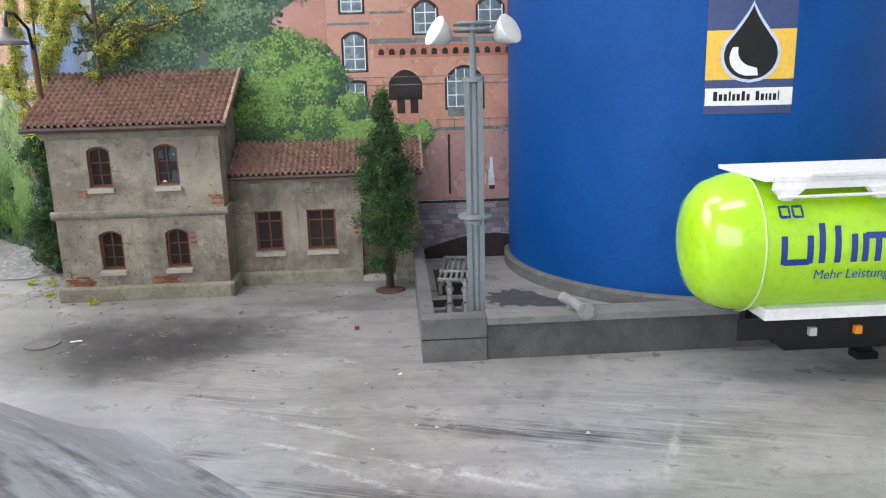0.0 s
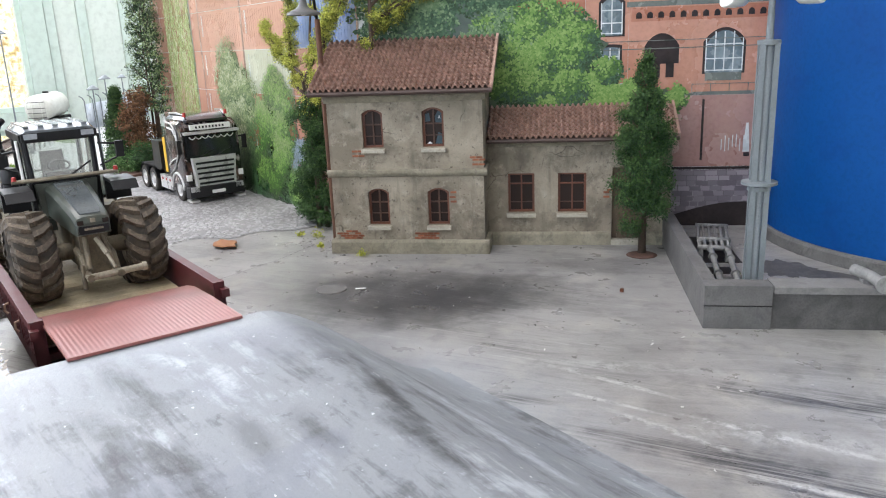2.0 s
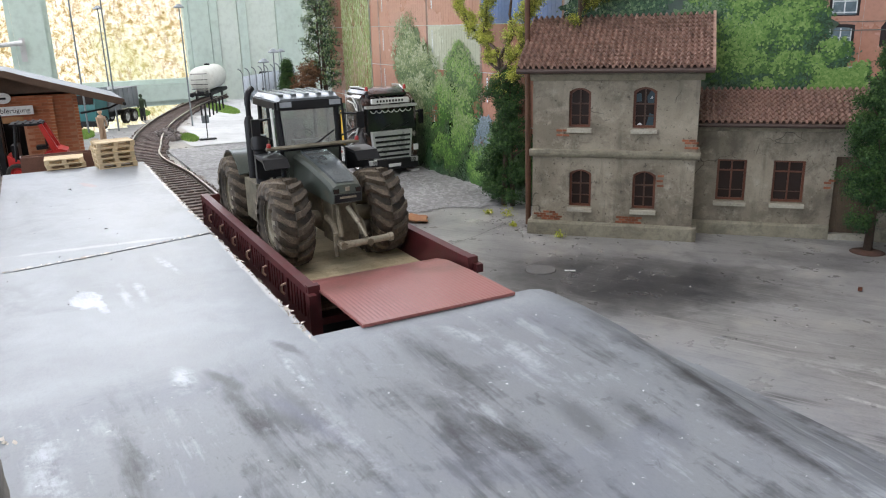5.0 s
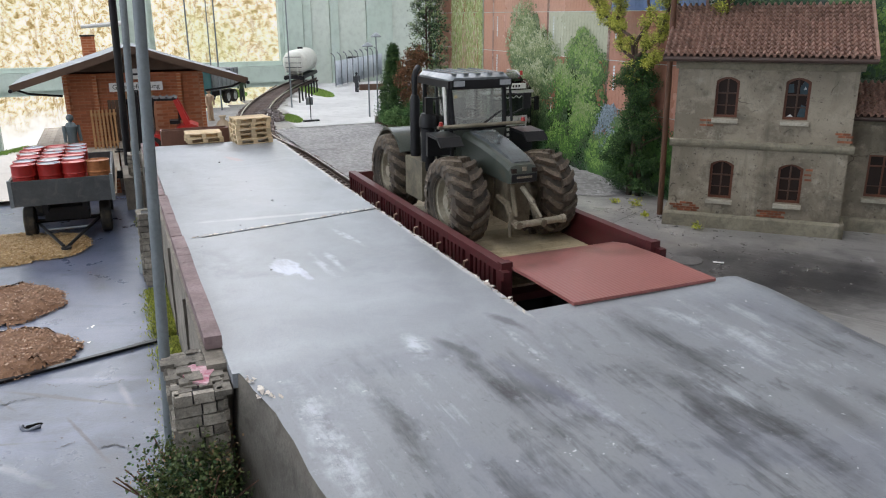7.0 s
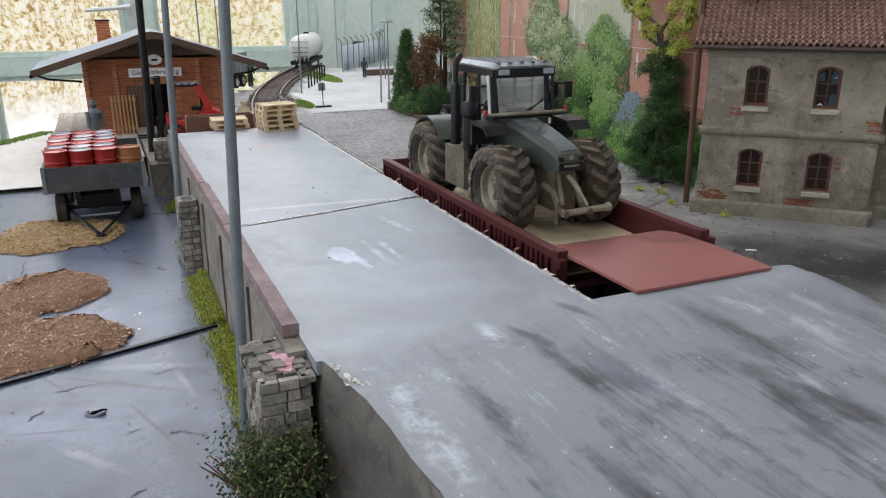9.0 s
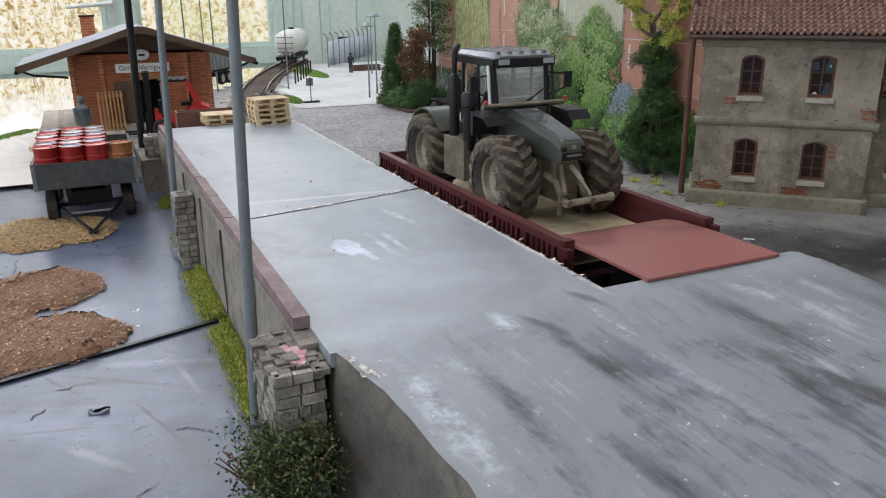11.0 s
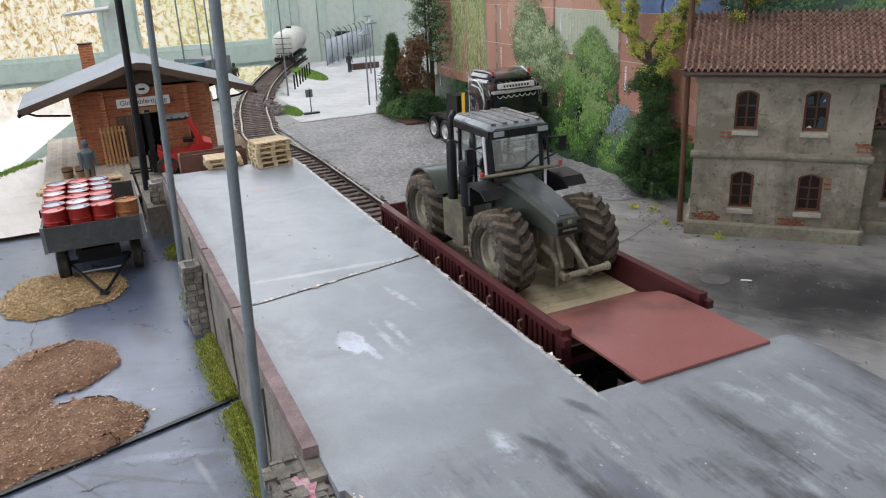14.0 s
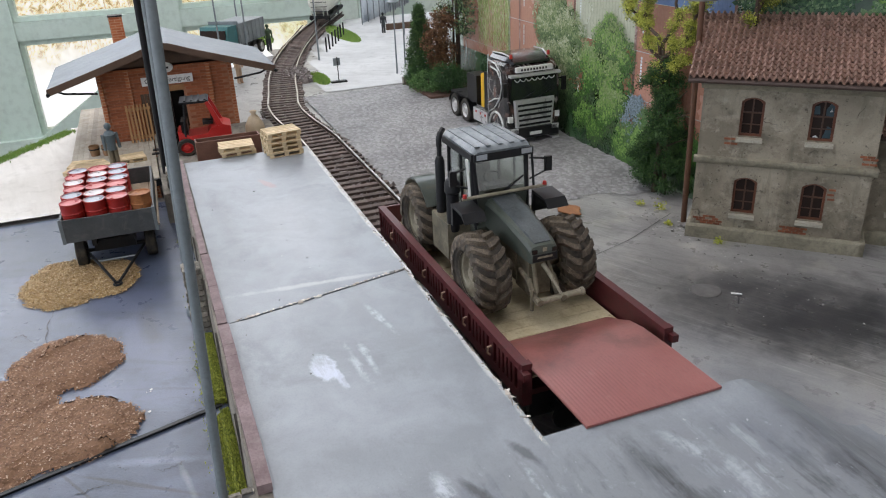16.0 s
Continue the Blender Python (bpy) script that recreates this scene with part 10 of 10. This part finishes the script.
cloth = {k: plain("figure_" + k, a, b, 0.8, 120, 900) for k, a, b in (("blue", lin(0.09, 0.12, 0.13), lin(0.14, 0.17, 0.18)), ("brown", lin(0.17, 0.14, 0.09), lin(0.23, 0.19, 0.13)), ("dark", lin(0.03, 0.035, 0.04), lin(0.05, 0.055, 0.06)), ("green", lin(0.05, 0.08, 0.04), lin(0.07, 0.11, 0.06)), ("tan", lin(0.42, 0.30, 0.20), lin(0.5, 0.37, 0.26)))}
figure(-64.0, -21.3, 2.62, 20, cloth["blue"], cloth["brown"], "painted model figure in a grey-blue shirt on the deck")

# ---- far yard: dump truck, figures, tank wagon, fence, lamps, lawns ----
def far_yard():
    # lawn patches beside the track
    lawn = green("lawn_blades", ((0, (0.10, 0.20, 0.03)), (0.5, (0.18, 0.30, 0.05)), (1, (0.28, 0.38, 0.09))))
    for cx, cy, rx, ry, n in ((-112, 12.4, 5.5, 1.5, 900), (-160, 29, 14, 2.6, 1500), (-130, -3.5, 7, 2.0, 900), (-165, 10, 10, 3, 900), (-99, -26.0, 7.0, 0.9, 900)):
        net = Leaves()
        for _ in range(n):
            a, r = rng.random() * 6.283, math.sqrt(rng.random())
            lean = Vector((0.4 * rng.gauss(0, 1), 0.4 * rng.gauss(0, 1), 1)).normalized()
            z = 0.5 if cy < -26 else 0.05
            net.add((cx + rx * r * math.cos(a), cy + ry * r * math.sin(a), z + 0.2), 0.65, lean, lean.orthogonal().normalized(), 2.6)
        tagged(net.link("lawn", lawn), "bright green model grass patch", "grass", kind="stuff")
    net = Leaves()
    for _ in range(3400):
        k = rng.random() ** 1.5
        x, y = -72 - 22 * k + rng.gauss(0, 0.5), -43.6 + 15.5 * k + rng.gauss(0, 0.5)
        lean = Vector((0.4 * rng.gauss(0, 1), 0.4 * rng.gauss(0, 1), 1)).normalized()
        net.add((x, y, 0.62), 0.5, lean, lean.orthogonal().normalized(), 2.6)
    tagged(net.link("lawn", lawn), "strip of green model grass along the pale road", "grass", kind="stuff")
    # gravel heap in the track bend
    bm = bm_new()
    for _ in range(900):
        a, r = rng.random() * 6.283, math.sqrt(rng.random())
        c = Vector((-117 + 7 * r * math.cos(a), 9.8 + 1.9 * r * math.sin(a), 1.3 * (1 - r) + 0.1))
        s = 0.25 + 0.2 * rng.random()
        vs = [bm.verts.new(c + Vector((rng.gauss(0, s), rng.gauss(0, s), rng.gauss(0, s * 0.6)))) for _ in range(4)]
        for q in ((0, 1, 2), (0, 3, 1), (1, 3, 2), (0, 2, 3)):
            bm.faces.new([vs[i] for i in q])
    tagged(part("gravel_heap", bm, M["ballast"]), "low heap of brown gravel beside the track", "gravel", kind="stuff")
    # pale road surface of the far yard
    sheet("road_far", M["farroad"], steps(-184, -101, 3), steps(8, 62, 3), lambda x, y: 0.08, lambda x, y: y > track_line(-x).y + 5.5 and (y < 33 or x < -102), "pale concrete road of the far yard", "road")

    # teal tipper lorry
    t = thing("tipper_lorry", at(-143.0, 1.9, 0.1, 326) @ Matrix.Scale(0.84, 4), "teal model tipper lorry with a grey tipping body", "truck")
    teal = plain("teal_paint", lin(0.01, 0.11, 0.11), lin(0.015, 0.14, 0.14), 0.35, 40, 500)
    grey = plain("tipper_grey", lin(0.16, 0.18, 0.19), lin(0.23, 0.25, 0.26), 0.55, 40, 500)

    def sec(w, lo, hi):
        return [(-w, lo), (w, lo), (w, hi), (-w, hi)]
    hull("cab", t, [(5.0, sec(3.6, 2.0, 8.6)), (9.4, sec(3.6, 2.0, 8.8)), (10.2, sec(3.5, 2.0, 6.0))], teal, "teal cab", 0.2)
    box_part("windscreen", t, (10.0, -3.2, 5.9, 10.2, 3.2, 8.0), M["darkglass"], "", 0.05)
    hull("tipping_body", t, [(-10.6, sec(3.4, 4.2, 8.0)), (-9.6, sec(3.9, 3.8, 8.6)), (4.5, sec(3.9, 3.8, 8.8)), (4.7, sec(3.9, 3.8, 9.4))], grey, "grey steel tipping body", 0.12)
    for k in range(7):
        for s in (-1, 1):
            box_part("body_rib", t, (-9.2 + k * 2.2, s * 3.95 - 0.1, 3.9, -8.9 + k * 2.2, s * 3.95 + 0.1, 8.6), grey, "", 0)
    for s in (-1, 1):
        box_part("chassis_beam", t, (-9.5, s * 1.3 - 0.3, 2.0, 9, s * 1.3 + 0.3, 3.2), M["black"])
        for x in (7.0, -3.6, -7.4):
            adopt(road_wheel("wheel", 1.62, 1.1, s, "black lorry tyre", M["chrome"]), t, at(x, s * 3.1, 1.62))
    box_part("bumper", t, (9.8, -3.5, 0.9, 10.4, 3.5, 2.2), M["black"])
    figure(-148.0, 9.6, 0.1, 0, cloth["green"], cloth["dark"], "dark green painted model figure in the far yard")
    figure(-116.8, -1.0, 0.1, 30, cloth["tan"], cloth["tan"], "tan painted model figure behind the shed")
    figure(-156.0, 38.3, 0.1, 0, cloth["dark"], cloth["dark"], "black painted model figure at the far road", 4.6)

    # white tank wagon
    a, b = track_line(170), track_line(178)
    ang = math.degrees(math.atan2(b.y - a.y, b.x - a.x))
    w = thing("tank_wagon", at(-182.5, 31.0, 0.3, ang) @ Matrix.Scale(0.8, 4), "white railway tank wagon standing in the far yard", "wagon")
    cream = plain("cream_tank", lin(0.60, 0.60, 0.54), lin(0.70, 0.70, 0.64), 0.45, 30, 400, dirt=lin(0.45, 0.43, 0.36))
    bm = bm_new()
    lathe(bm, [(0, -12.4), (2.0, -12.2), (3.3, -11.6), (3.9, -10.6), (3.9, 10.6), (3.3, 11.6), (0, 12.4)], 32, "x", (0, 0, 7.6))
    part("tank", bm, cream, w, smooth=40)
    bm = bm_new()
    lathe(bm, [(0.9, 11.2), (0.9, 12.0), (0, 12.1)], 16, "z", (0, 0, 0))
    part("dome", bm, M["black"], w, smooth=35)
    box_part("underframe", w, (-13.4, -3.2, 2.6, 13.4, 3.2, 3.6), M["black"], "", 0.05)
    for x in (-13.3, 13.3):
        for y in (-2.6, -1.3, 1.3, 2.6):
            bar_part("ladder_post", w, (x, y, 3.4), (x, y, 9.6), 0.13, cream, 6)
        for z in (4.8, 6.2, 7.6, 9.4):
            bar_part("ladder_rung", w, (x, -2.6, z), (x, 2.6, z), 0.11, M["black"], 6)
    for x in (-8.5, 8.5):
        for y in (-2.3, 2.3):
            bm = bm_new()
            lathe(bm, [(0, -0.15), (1.4, -0.15), (1.5, 0.2), (0, 0.2)], 20, "y", (x, y, 2.4))
            part("wheel", bm, M["black"], w, smooth=35)
    for y in (-2.4, 2.4):
        for e in (-1, 1):
            bm = bm_new()
            rod(bm, (e * 13.4, y, 3.0), (e * 14.4, y, 3.0), 0.3)
            rod(bm, (e * 14.38, y, 3.0), (e * 14.6, y, 3.0), 0.7, n=14)
            part("buffer", bm, M["black"], w, smooth=35)

    # translucent-looking plastic fence on bent posts
    f = thing("plastic_fence", at(0, 0, 0), "pale blue-grey sheeting fence on bent steel posts", "fence")
    film = plain("pale_sheeting", lin(0.42, 0.47, 0.54), lin(0.60, 0.65, 0.70), 0.3, 14, 200, bump=0.4, depth=0.002)
    p0, p1 = Vector((-172, 37.5, 0)), Vector((-206, 62, 0))
    for k in range(9):
        p, q = p0.lerp(p1, k / 9), p0.lerp(p1, (k + 1) / 9)
        bm = bm_new()
        for j in range(6):
            a0, a1 = p.lerp(q, j / 6), p.lerp(q, (j + 1) / 6)
            o0, o1 = 0.25 * math.sin(j * 2.1), 0.25 * math.sin((j + 1) * 2.1)
            vs = [bm.verts.new((c.x + o, c.y + o, z)) for c, o in ((a0, o0), (a1, o1)) for z in (0.4, 6.6)]
            bm.faces.new((vs[0], vs[2], vs[3], vs[1]))
        bmesh.ops.remove_doubles(bm, verts=bm.verts, dist=0.01)
        bmesh.ops.solidify(bm, geom=list(bm.faces), thickness=0.1)
        part("sheet_panel", bm, film, f, smooth="all")
        bm = bm_new()
        pipe(bm, [(p.x, p.y, 0), (p.x, p.y, 7.4), (p.x + 0.3, p.y - 0.5, 8.2), (p.x + 0.8, p.y - 1.2, 8.6)], 0.14, 6)
        part("post", bm, M["steelgrey"], f)
    car = thing("covered_car", at(-203, 52, 0.1, 215) @ Matrix.Scale(0.62, 4), "dark model car behind the sheeting fence", "car")

    def csec(w, lo, hi, t):
        return [(-w, lo), (w, lo), (w, hi - t), (w - t, hi), (-w + t, hi), (-w, hi - t)]
    hull("body", car, [(-7, csec(2.6, 1, 3.2, 0.4)), (-5, csec(2.8, 0.8, 3.8, 0.4)), (-3.4, csec(2.7, 0.8, 9.5, 0.8)), (2, csec(2.7, 0.8, 9.6, 0.8)), (3.6, csec(2.8, 0.8, 4.2, 0.5)), (7, csec(2.6, 0.9, 3.6, 0.5))], M["black"], "dark car body", 0.2)
    for x in (-4.5, 4.4):
        for s in (-1, 1):
            adopt(road_wheel("wheel", 1.1, 0.8, s, "black car tyre", M["chrome"]), car, at(x, s * 2.5, 1.1))
    wall = thing("low_brick_wall", at(-159.6, 43.5), "low dark brown wall at the road's end", "wall")
    for k in range(9):
        box_part("brick_course", wall, (-0.5, -3.4 + k * 0.77, 0, 0.5, -2.66 + k * 0.77, 1.5), plain("dark_brick", lin(0.08, 0.045, 0.03), lin(0.12, 0.07, 0.05), 0.8) if k == 0 else M["shedwood"], "", 0.05)

    # slim street lamps of the far yard
    def street_lamp(x, y, h, r=1.0):
        l = thing("street_lamp", at(x, y), "slim dark street lamp with a small round shade", "lamp", "far yard lamps")
        bm = bm_new()
        rod(bm, (0, 0, 0), (0, 0, h), 0.17, 0.11, 8)
        part("pole", bm, M["steelgrey"], l, smooth=35)
        bm = bm_new()
        lathe(bm, [(0, 0.8), (0.3, 0.7), (r, 0.15), (r, 0.0), (0, 0.1)], 16, "z", (0, 0, h))
        part("shade", bm, M["steelgrey"], l, smooth=35)
    for x, y, h in ((-130, 16.5, 22.5), (-152, 4.0, 23), (-129, -2.5, 36), (-132, 3.0, 34), (-109, 26.2, 12.5), (-114, 29.5, 14.0), (-150, 41.5, 13)):
        street_lamp(x, y, h)
    # signal board on a post
    s = thing("signal_board", at(-107.5, 14.9), "small grey signal board on a thin leaning post", "sign")
    bm = bm_new()
    rod(bm, (0, 0, 0), (-0.5, 0.1, 4.4), 0.09, n=6)
    part("post", bm, M["black"], s)
    box_part("board", s, (-0.62, -0.6, 2.9, -0.42, 0.6, 4.2), M["steelgrey"], "", 0.04)
    box_part("foot", s, (-0.5, -1.4, 0, 0.5, 1.4, 0.35), M["black"], "", 0.08)
    # second track beyond, rusty rails only
    siding = thing("railway_siding", at(0, 0), "rusty siding rails in the far yard", "track", kind="structure")
    for o in (-2.25, 2.25):
        bm = bm_new()
        pipe(bm, [(-122 - k * 5, 7 + o + k * 1.55 + 0.01 * k * k, 0.6) for k in range(12)], 0.16, 6)
        part("rail", bm, M["rail"], siding)
    fence = thing("post_fence", at(0, 0), "row of short dark posts beside the far track", "fence")
    for k in range(7):
        bar_part("post", fence, (-138 - k * 3.2, 20.0 + k * 1.45, 0), (-138 - k * 3.2 + 0.3 * rng.gauss(0, 1), 20.0 + k * 1.45, 3.2), 0.2, M["black"], 6)


M["farroad"] = ground_material("far_road", lin(0.42, 0.42, 0.415), lin(0.56, 0.56, 0.55), lin(0.25, 0.25, 0.245), 60, 0.3)
far_yard()

# ---- small things on the ground ----
def litter():
    bm = bm_new()
    lathe(bm, [(0, 0.06), (1.15, 0.06), (1.2, 0.0)], 28, "z", (-17.4, 21.4, 0.02))
    tagged(part("manhole_cover", bm, plain("manhole_iron", lin(0.09, 0.085, 0.08), lin(0.14, 0.135, 0.13), 0.7, 150, 1200, bump=0.6)), "round dark iron manhole cover in the yard", "manhole", kind="structure")
    bm = bm_new()
    pts = [(-36.5 + 1.6 * math.cos(a) * (1 + 0.2 * math.sin(5 * a)), 20.2 + 1.0 * math.sin(a) * (1 + 0.2 * math.cos(4 * a))) for a in [k * math.tau / 20 for k in range(20)]]
    prism(bm, pts, 0.25, 0.36, "z")
    tagged(part("rusty_sheet", bm, plain("rusty_sheet", lin(0.22, 0.09, 0.035), lin(0.33, 0.15, 0.06), 0.8, 120, 900, bump=0.7), edge=0.03), "small rusty brown sheet lying on the yard", "debris")
    bm = bm_new()
    box(bm, -0.4, -0.1, 0, 0.4, 0.1, 0.06, Matrix.Rotation(0.6, 4, "Z"))
    ob = tagged(part("paper_scrap", bm, M["white"], edge=0.03), "small white scrap lying on the yard", "debris")
    ob.matrix_world = at(-15.9, 23.1, 0.05, 20)
    bm = bm_new()
    box(bm, -0.13, -0.13, 0, 0.13, 0.13, 0.24)
    ob = tagged(part("brown_cube", bm, M["brownwood"], edge=0.05), "tiny rust-brown block lying on the yard", "debris")
    ob.matrix_world = at(-1.9, 37.1, 0.03, 30)
    # thin dark crack lines
    for pts in ([(-26.0, 15.0), (-26.6, 17.0), (-28.2, 21.8), (-30.0, 25.4), (-31.6, 28.6)], [(-14.6, 22.2), (-15.3, 22.8), (-15.6, 23.3)]):
        bm = bm_new()
        for p, q in zip(pts, pts[1:]):
            d = (Vector(q) - Vector(p)).normalized() * 0.03
            vs = [bm.verts.new((x, y, 0.07)) for x, y in ((p[0] - d.y, p[1] + d.x), (p[0] + d.y, p[1] - d.x), (q[0] + d.y, q[1] - d.x), (q[0] - d.y, q[1] + d.x))]
            bm.faces.new(vs)
        tagged(part("crack", bm, M["black"]), "thin dark crack in the yard surface", "crack", kind="structure")
    # pebbles and plaster crumbs, strewn most near the house corner and the rubble's edge
    bm = bm_new()
    spots = [(-30, 27, 5, 3, 240), (-42, 20, 8, 8, 260), (-20, 27, 8, 4, 110), (5, 28, 22, 10, 130), (-12, 24, 8, 5, 26), (30, 4, 28, 10, 50), (-25, -10, 20, 4, 26)]
    for cx, cy, rx, ry, n in spots:
        for _ in range(n):
            x, y = cx + rng.gauss(0, rx * 0.5), cy + rng.gauss(0, ry * 0.5)
            if y > 32.5 and x < -25 or (x > 0.5 and y < 19) or (y < 19 and cy > 15 and x > -33):
                continue
            z = 6.02 if cy < -5 else (ramp_height(x, y) if cy < 10 else 0.03)
            if cy < 10 and cy > 0 and not (1 < x < 90 and y < 18):
                continue
            s = 0.03 + 0.08 * rng.random() ** 2
            vs = [bm.verts.new((x + rng.gauss(0, s), y + rng.gauss(0, s), z + abs(rng.gauss(0, s * 0.7)))) for _ in range(4)]
            for q in ((0, 1, 2), (0, 3, 1), (1, 3, 2), (0, 2, 3)):
                bm.faces.new([vs[i] for i in q])
    tagged(part("crumbs", bm, island_mat("crumb_tones", [(0, lin(0.05, 0.05, 0.045)), (0.45, lin(0.2, 0.19, 0.18)), (0.8, lin(0.45, 0.44, 0.42)), (1, lin(0.65, 0.64, 0.62))], 0.85)), "scattered plaster crumbs and pebbles on the yard", "gravel", kind="stuff")
    # yellow-green foam tufts near the house
    for x, y, r in ((-24.0, 28.1, 0.45), (-33.0, 28.4, 0.6), (-29.5, 26.8, 0.3), (-35.0, 27.4, 0.35)):
        net = Leaves()
        for _ in range(70):
            p = Vector((rng.gauss(0, 0.5), rng.gauss(0, 0.5), abs(rng.gauss(0, 0.5)))) * r
            net.add((x + p.x, y + p.y, 0.1 + p.z), 0.25)
        tagged(net.link("grass_tuft", M["leafyellow"]), "tiny yellow-green foam tuft on the ground", "tuft", "tufts by the house", kind="thing")
    # broken hole, cracks and chips of the low yard
    M["pitch"] = plain("hole_dark", lin(0.006, 0.006, 0.006), lin(0.012, 0.011, 0.01), 0.95, spec=0.0)
    bm = bm_new()
    pts = [(-9.9 + (0.24 + 0.08 * math.sin(3 * a + 1)) * math.cos(a), -22.15 + (0.36 + 0.1 * math.sin(4 * a)) * math.sin(a)) for a in [k * math.tau / 18 for k in range(18)]]
    prism(bm, pts, 0.08, low_yard_top(-9.9, -22.15), "z")
    tagged(part("pothole", bm, M["pitch"]), "small dark hole broken in the yard surface", "hole", kind="structure")
    bm = bm_new()
    pipe(bm, [(-9.9 + 0.34 * math.cos(a), -22.15 + 0.46 * math.sin(a), 0.13 + 0.05 * math.sin(a * 3)) for a in [-2.0 + k * 0.2 for k in range(15)]], 0.085, 6)
    tagged(part("hole_lip", bm, plain("broken_plaster", lin(0.13, 0.145, 0.18), lin(0.22, 0.24, 0.29), 0.6, 90, 900), smooth="all"), "raised lip of plaster round a broken hole", "plaster", kind="structure")
    # ragged dark cracks of the low yard
    for line in (((-10.3, -25.0), (-11.2, -24.3)), ((-14.3, -21.9), (-13.9, -21.5), (-13.7, -21.1)), ((-13.1, -19.9), (-12.8, -19.4), (-13.0, -18.8), (-13.2, -18.1)), ((-12.7, -24.0), (-12.7, -23.5), (-12.9, -22.8), (-12.9, -21.9)), ((-7.3, -21.1), (-7.5, -20.7), (-7.7, -20.3)),
                 ((-6.6, -19.4), (-6.7, -18.8), (-6.4, -18.4), (-5.8, -17.8)), ((-16.4, -20.7), (-16.8, -19.7), (-17.6, -18.1), (-18.1, -16.5)), ((-15.8, -26.3), (-15.5, -25.7), (-15.1, -25.1)), ((-37.0, -26.5), (-33.5, -26.8), (-30.6, -26.7)), ((-32.9, -29.2), (-33.3, -28.5), (-31.6, -27.7)), ((-3.0, -20.4), (-2.2, -21.6), (-2.4, -22.8))):
        bm = bm_new()
        ragged_strip(bm, line, low_yard_top, 0.05)
        tagged(part("crack", bm, M["soot"]), "ragged dark crack in the low yard", "crack", kind="structure")
    bm = bm_new()
    for _ in range(46):
        x, y = rng.uniform(-24, 8), rng.uniform(-32, -17)
        r = 0.03 + 0.09 * rng.random() ** 3
        bm.faces.new([bm.verts.new((x + r * (0.5 + rng.random()) * math.cos(j * 1.257), y + r * (0.5 + rng.random()) * math.sin(j * 1.257), low_yard_top(x, y) + 0.004)) for j in range(5)])
    tagged(part("specks", bm, M["soot"]), "dark specks and chips in the low yard", "specks", kind="stuff")
    bm = bm_new()
    for x, y in ((-15.1, -28.1), (-15.1, -26.7), (-19.2, -20.2), (-21.4, -19.9)):
        for _ in range(3):
            u, w, r = x + rng.gauss(0, 0.12), y + rng.gauss(0, 0.12), 0.05 + 0.09 * rng.random()
            bm.faces.new([bm.verts.new((u + r * (0.5 + rng.random()) * math.cos(j * 1.257), w + r * (0.5 + rng.random()) * math.sin(j * 1.257), low_yard_top(u, w) + 0.004)) for j in range(5)])
    tagged(part("pale_chips", bm, M["white"]), "pale chips of plaster on the low yard", "debris", kind="stuff")
    # torn white paper flakes at the platform corner
    bm = bm_new()
    for k in range(20):
        x = 1.2 + 1.7 * rng.random()
        y = ramp_edge(x) + 0.12 + 0.2 * rng.gauss(0, 1) * rng.random()
        r = 0.07 + 0.12 * rng.random()
        z = ramp_height(x, max(y, -14.2)) + 0.03 + 0.03 * rng.random()
        bm.faces.new([bm.verts.new((x + r * (0.6 + 0.8 * rng.random()) * math.cos(j * 1.257), y + r * 0.6 * (0.6 + 0.8 * rng.random()) * math.sin(j * 1.257), z + 0.04 * rng.gauss(0, 1))) for j in range(5)])
    tagged(part("torn_paper", bm, plain("torn_paper", lin(0.6, 0.54, 0.48), lin(0.72, 0.68, 0.62), 0.8, 90, 700)), "torn pale paper flakes on the platform edge", "debris", kind="stuff")
    # pale ragged rim where slab and pit meet
    bm = bm_new()
    for k in range(330):
        x = -50.5 + k * 0.153
        s = 0.10 + 0.15 * rng.random()
        vs = [bm.verts.new((x + rng.gauss(0, s), -2.25 + rng.gauss(0, 0.1), 5.95 + 0.06 * rng.random() + rng.gauss(0, 0.03))) for _ in range(4)]
        for q in ((0, 1, 2), (0, 3, 1), (1, 3, 2), (0, 2, 3)):
            bm.faces.new([vs[i] for i in q])
    for k in range(70):
        y = -13.8 + k * 0.165
        x = -18.55 - 2.5 * (y + 8.3) / 12.0
        s = 0.07 + 0.07 * rng.random()
        vs = [bm.verts.new((x + rng.gauss(0, s), y + rng.gauss(0, s), 6.0 + 0.05 * rng.random())) for _ in range(4)]
        for q in ((0, 1, 2), (0, 3, 1), (1, 3, 2), (0, 2, 3)):
            bm.faces.new([vs[i] for i in q])
    tagged(part("slab_rim", bm, island_mat("rim_crumbs", [(0, lin(0.12, 0.10, 0.08)), (0.3, lin(0.34, 0.30, 0.25)), (0.65, lin(0.56, 0.51, 0.44)), (1, lin(0.74, 0.71, 0.66))], 0.85)), "pale crumbling edge of the platform slab", "rim", kind="stuff")


litter()
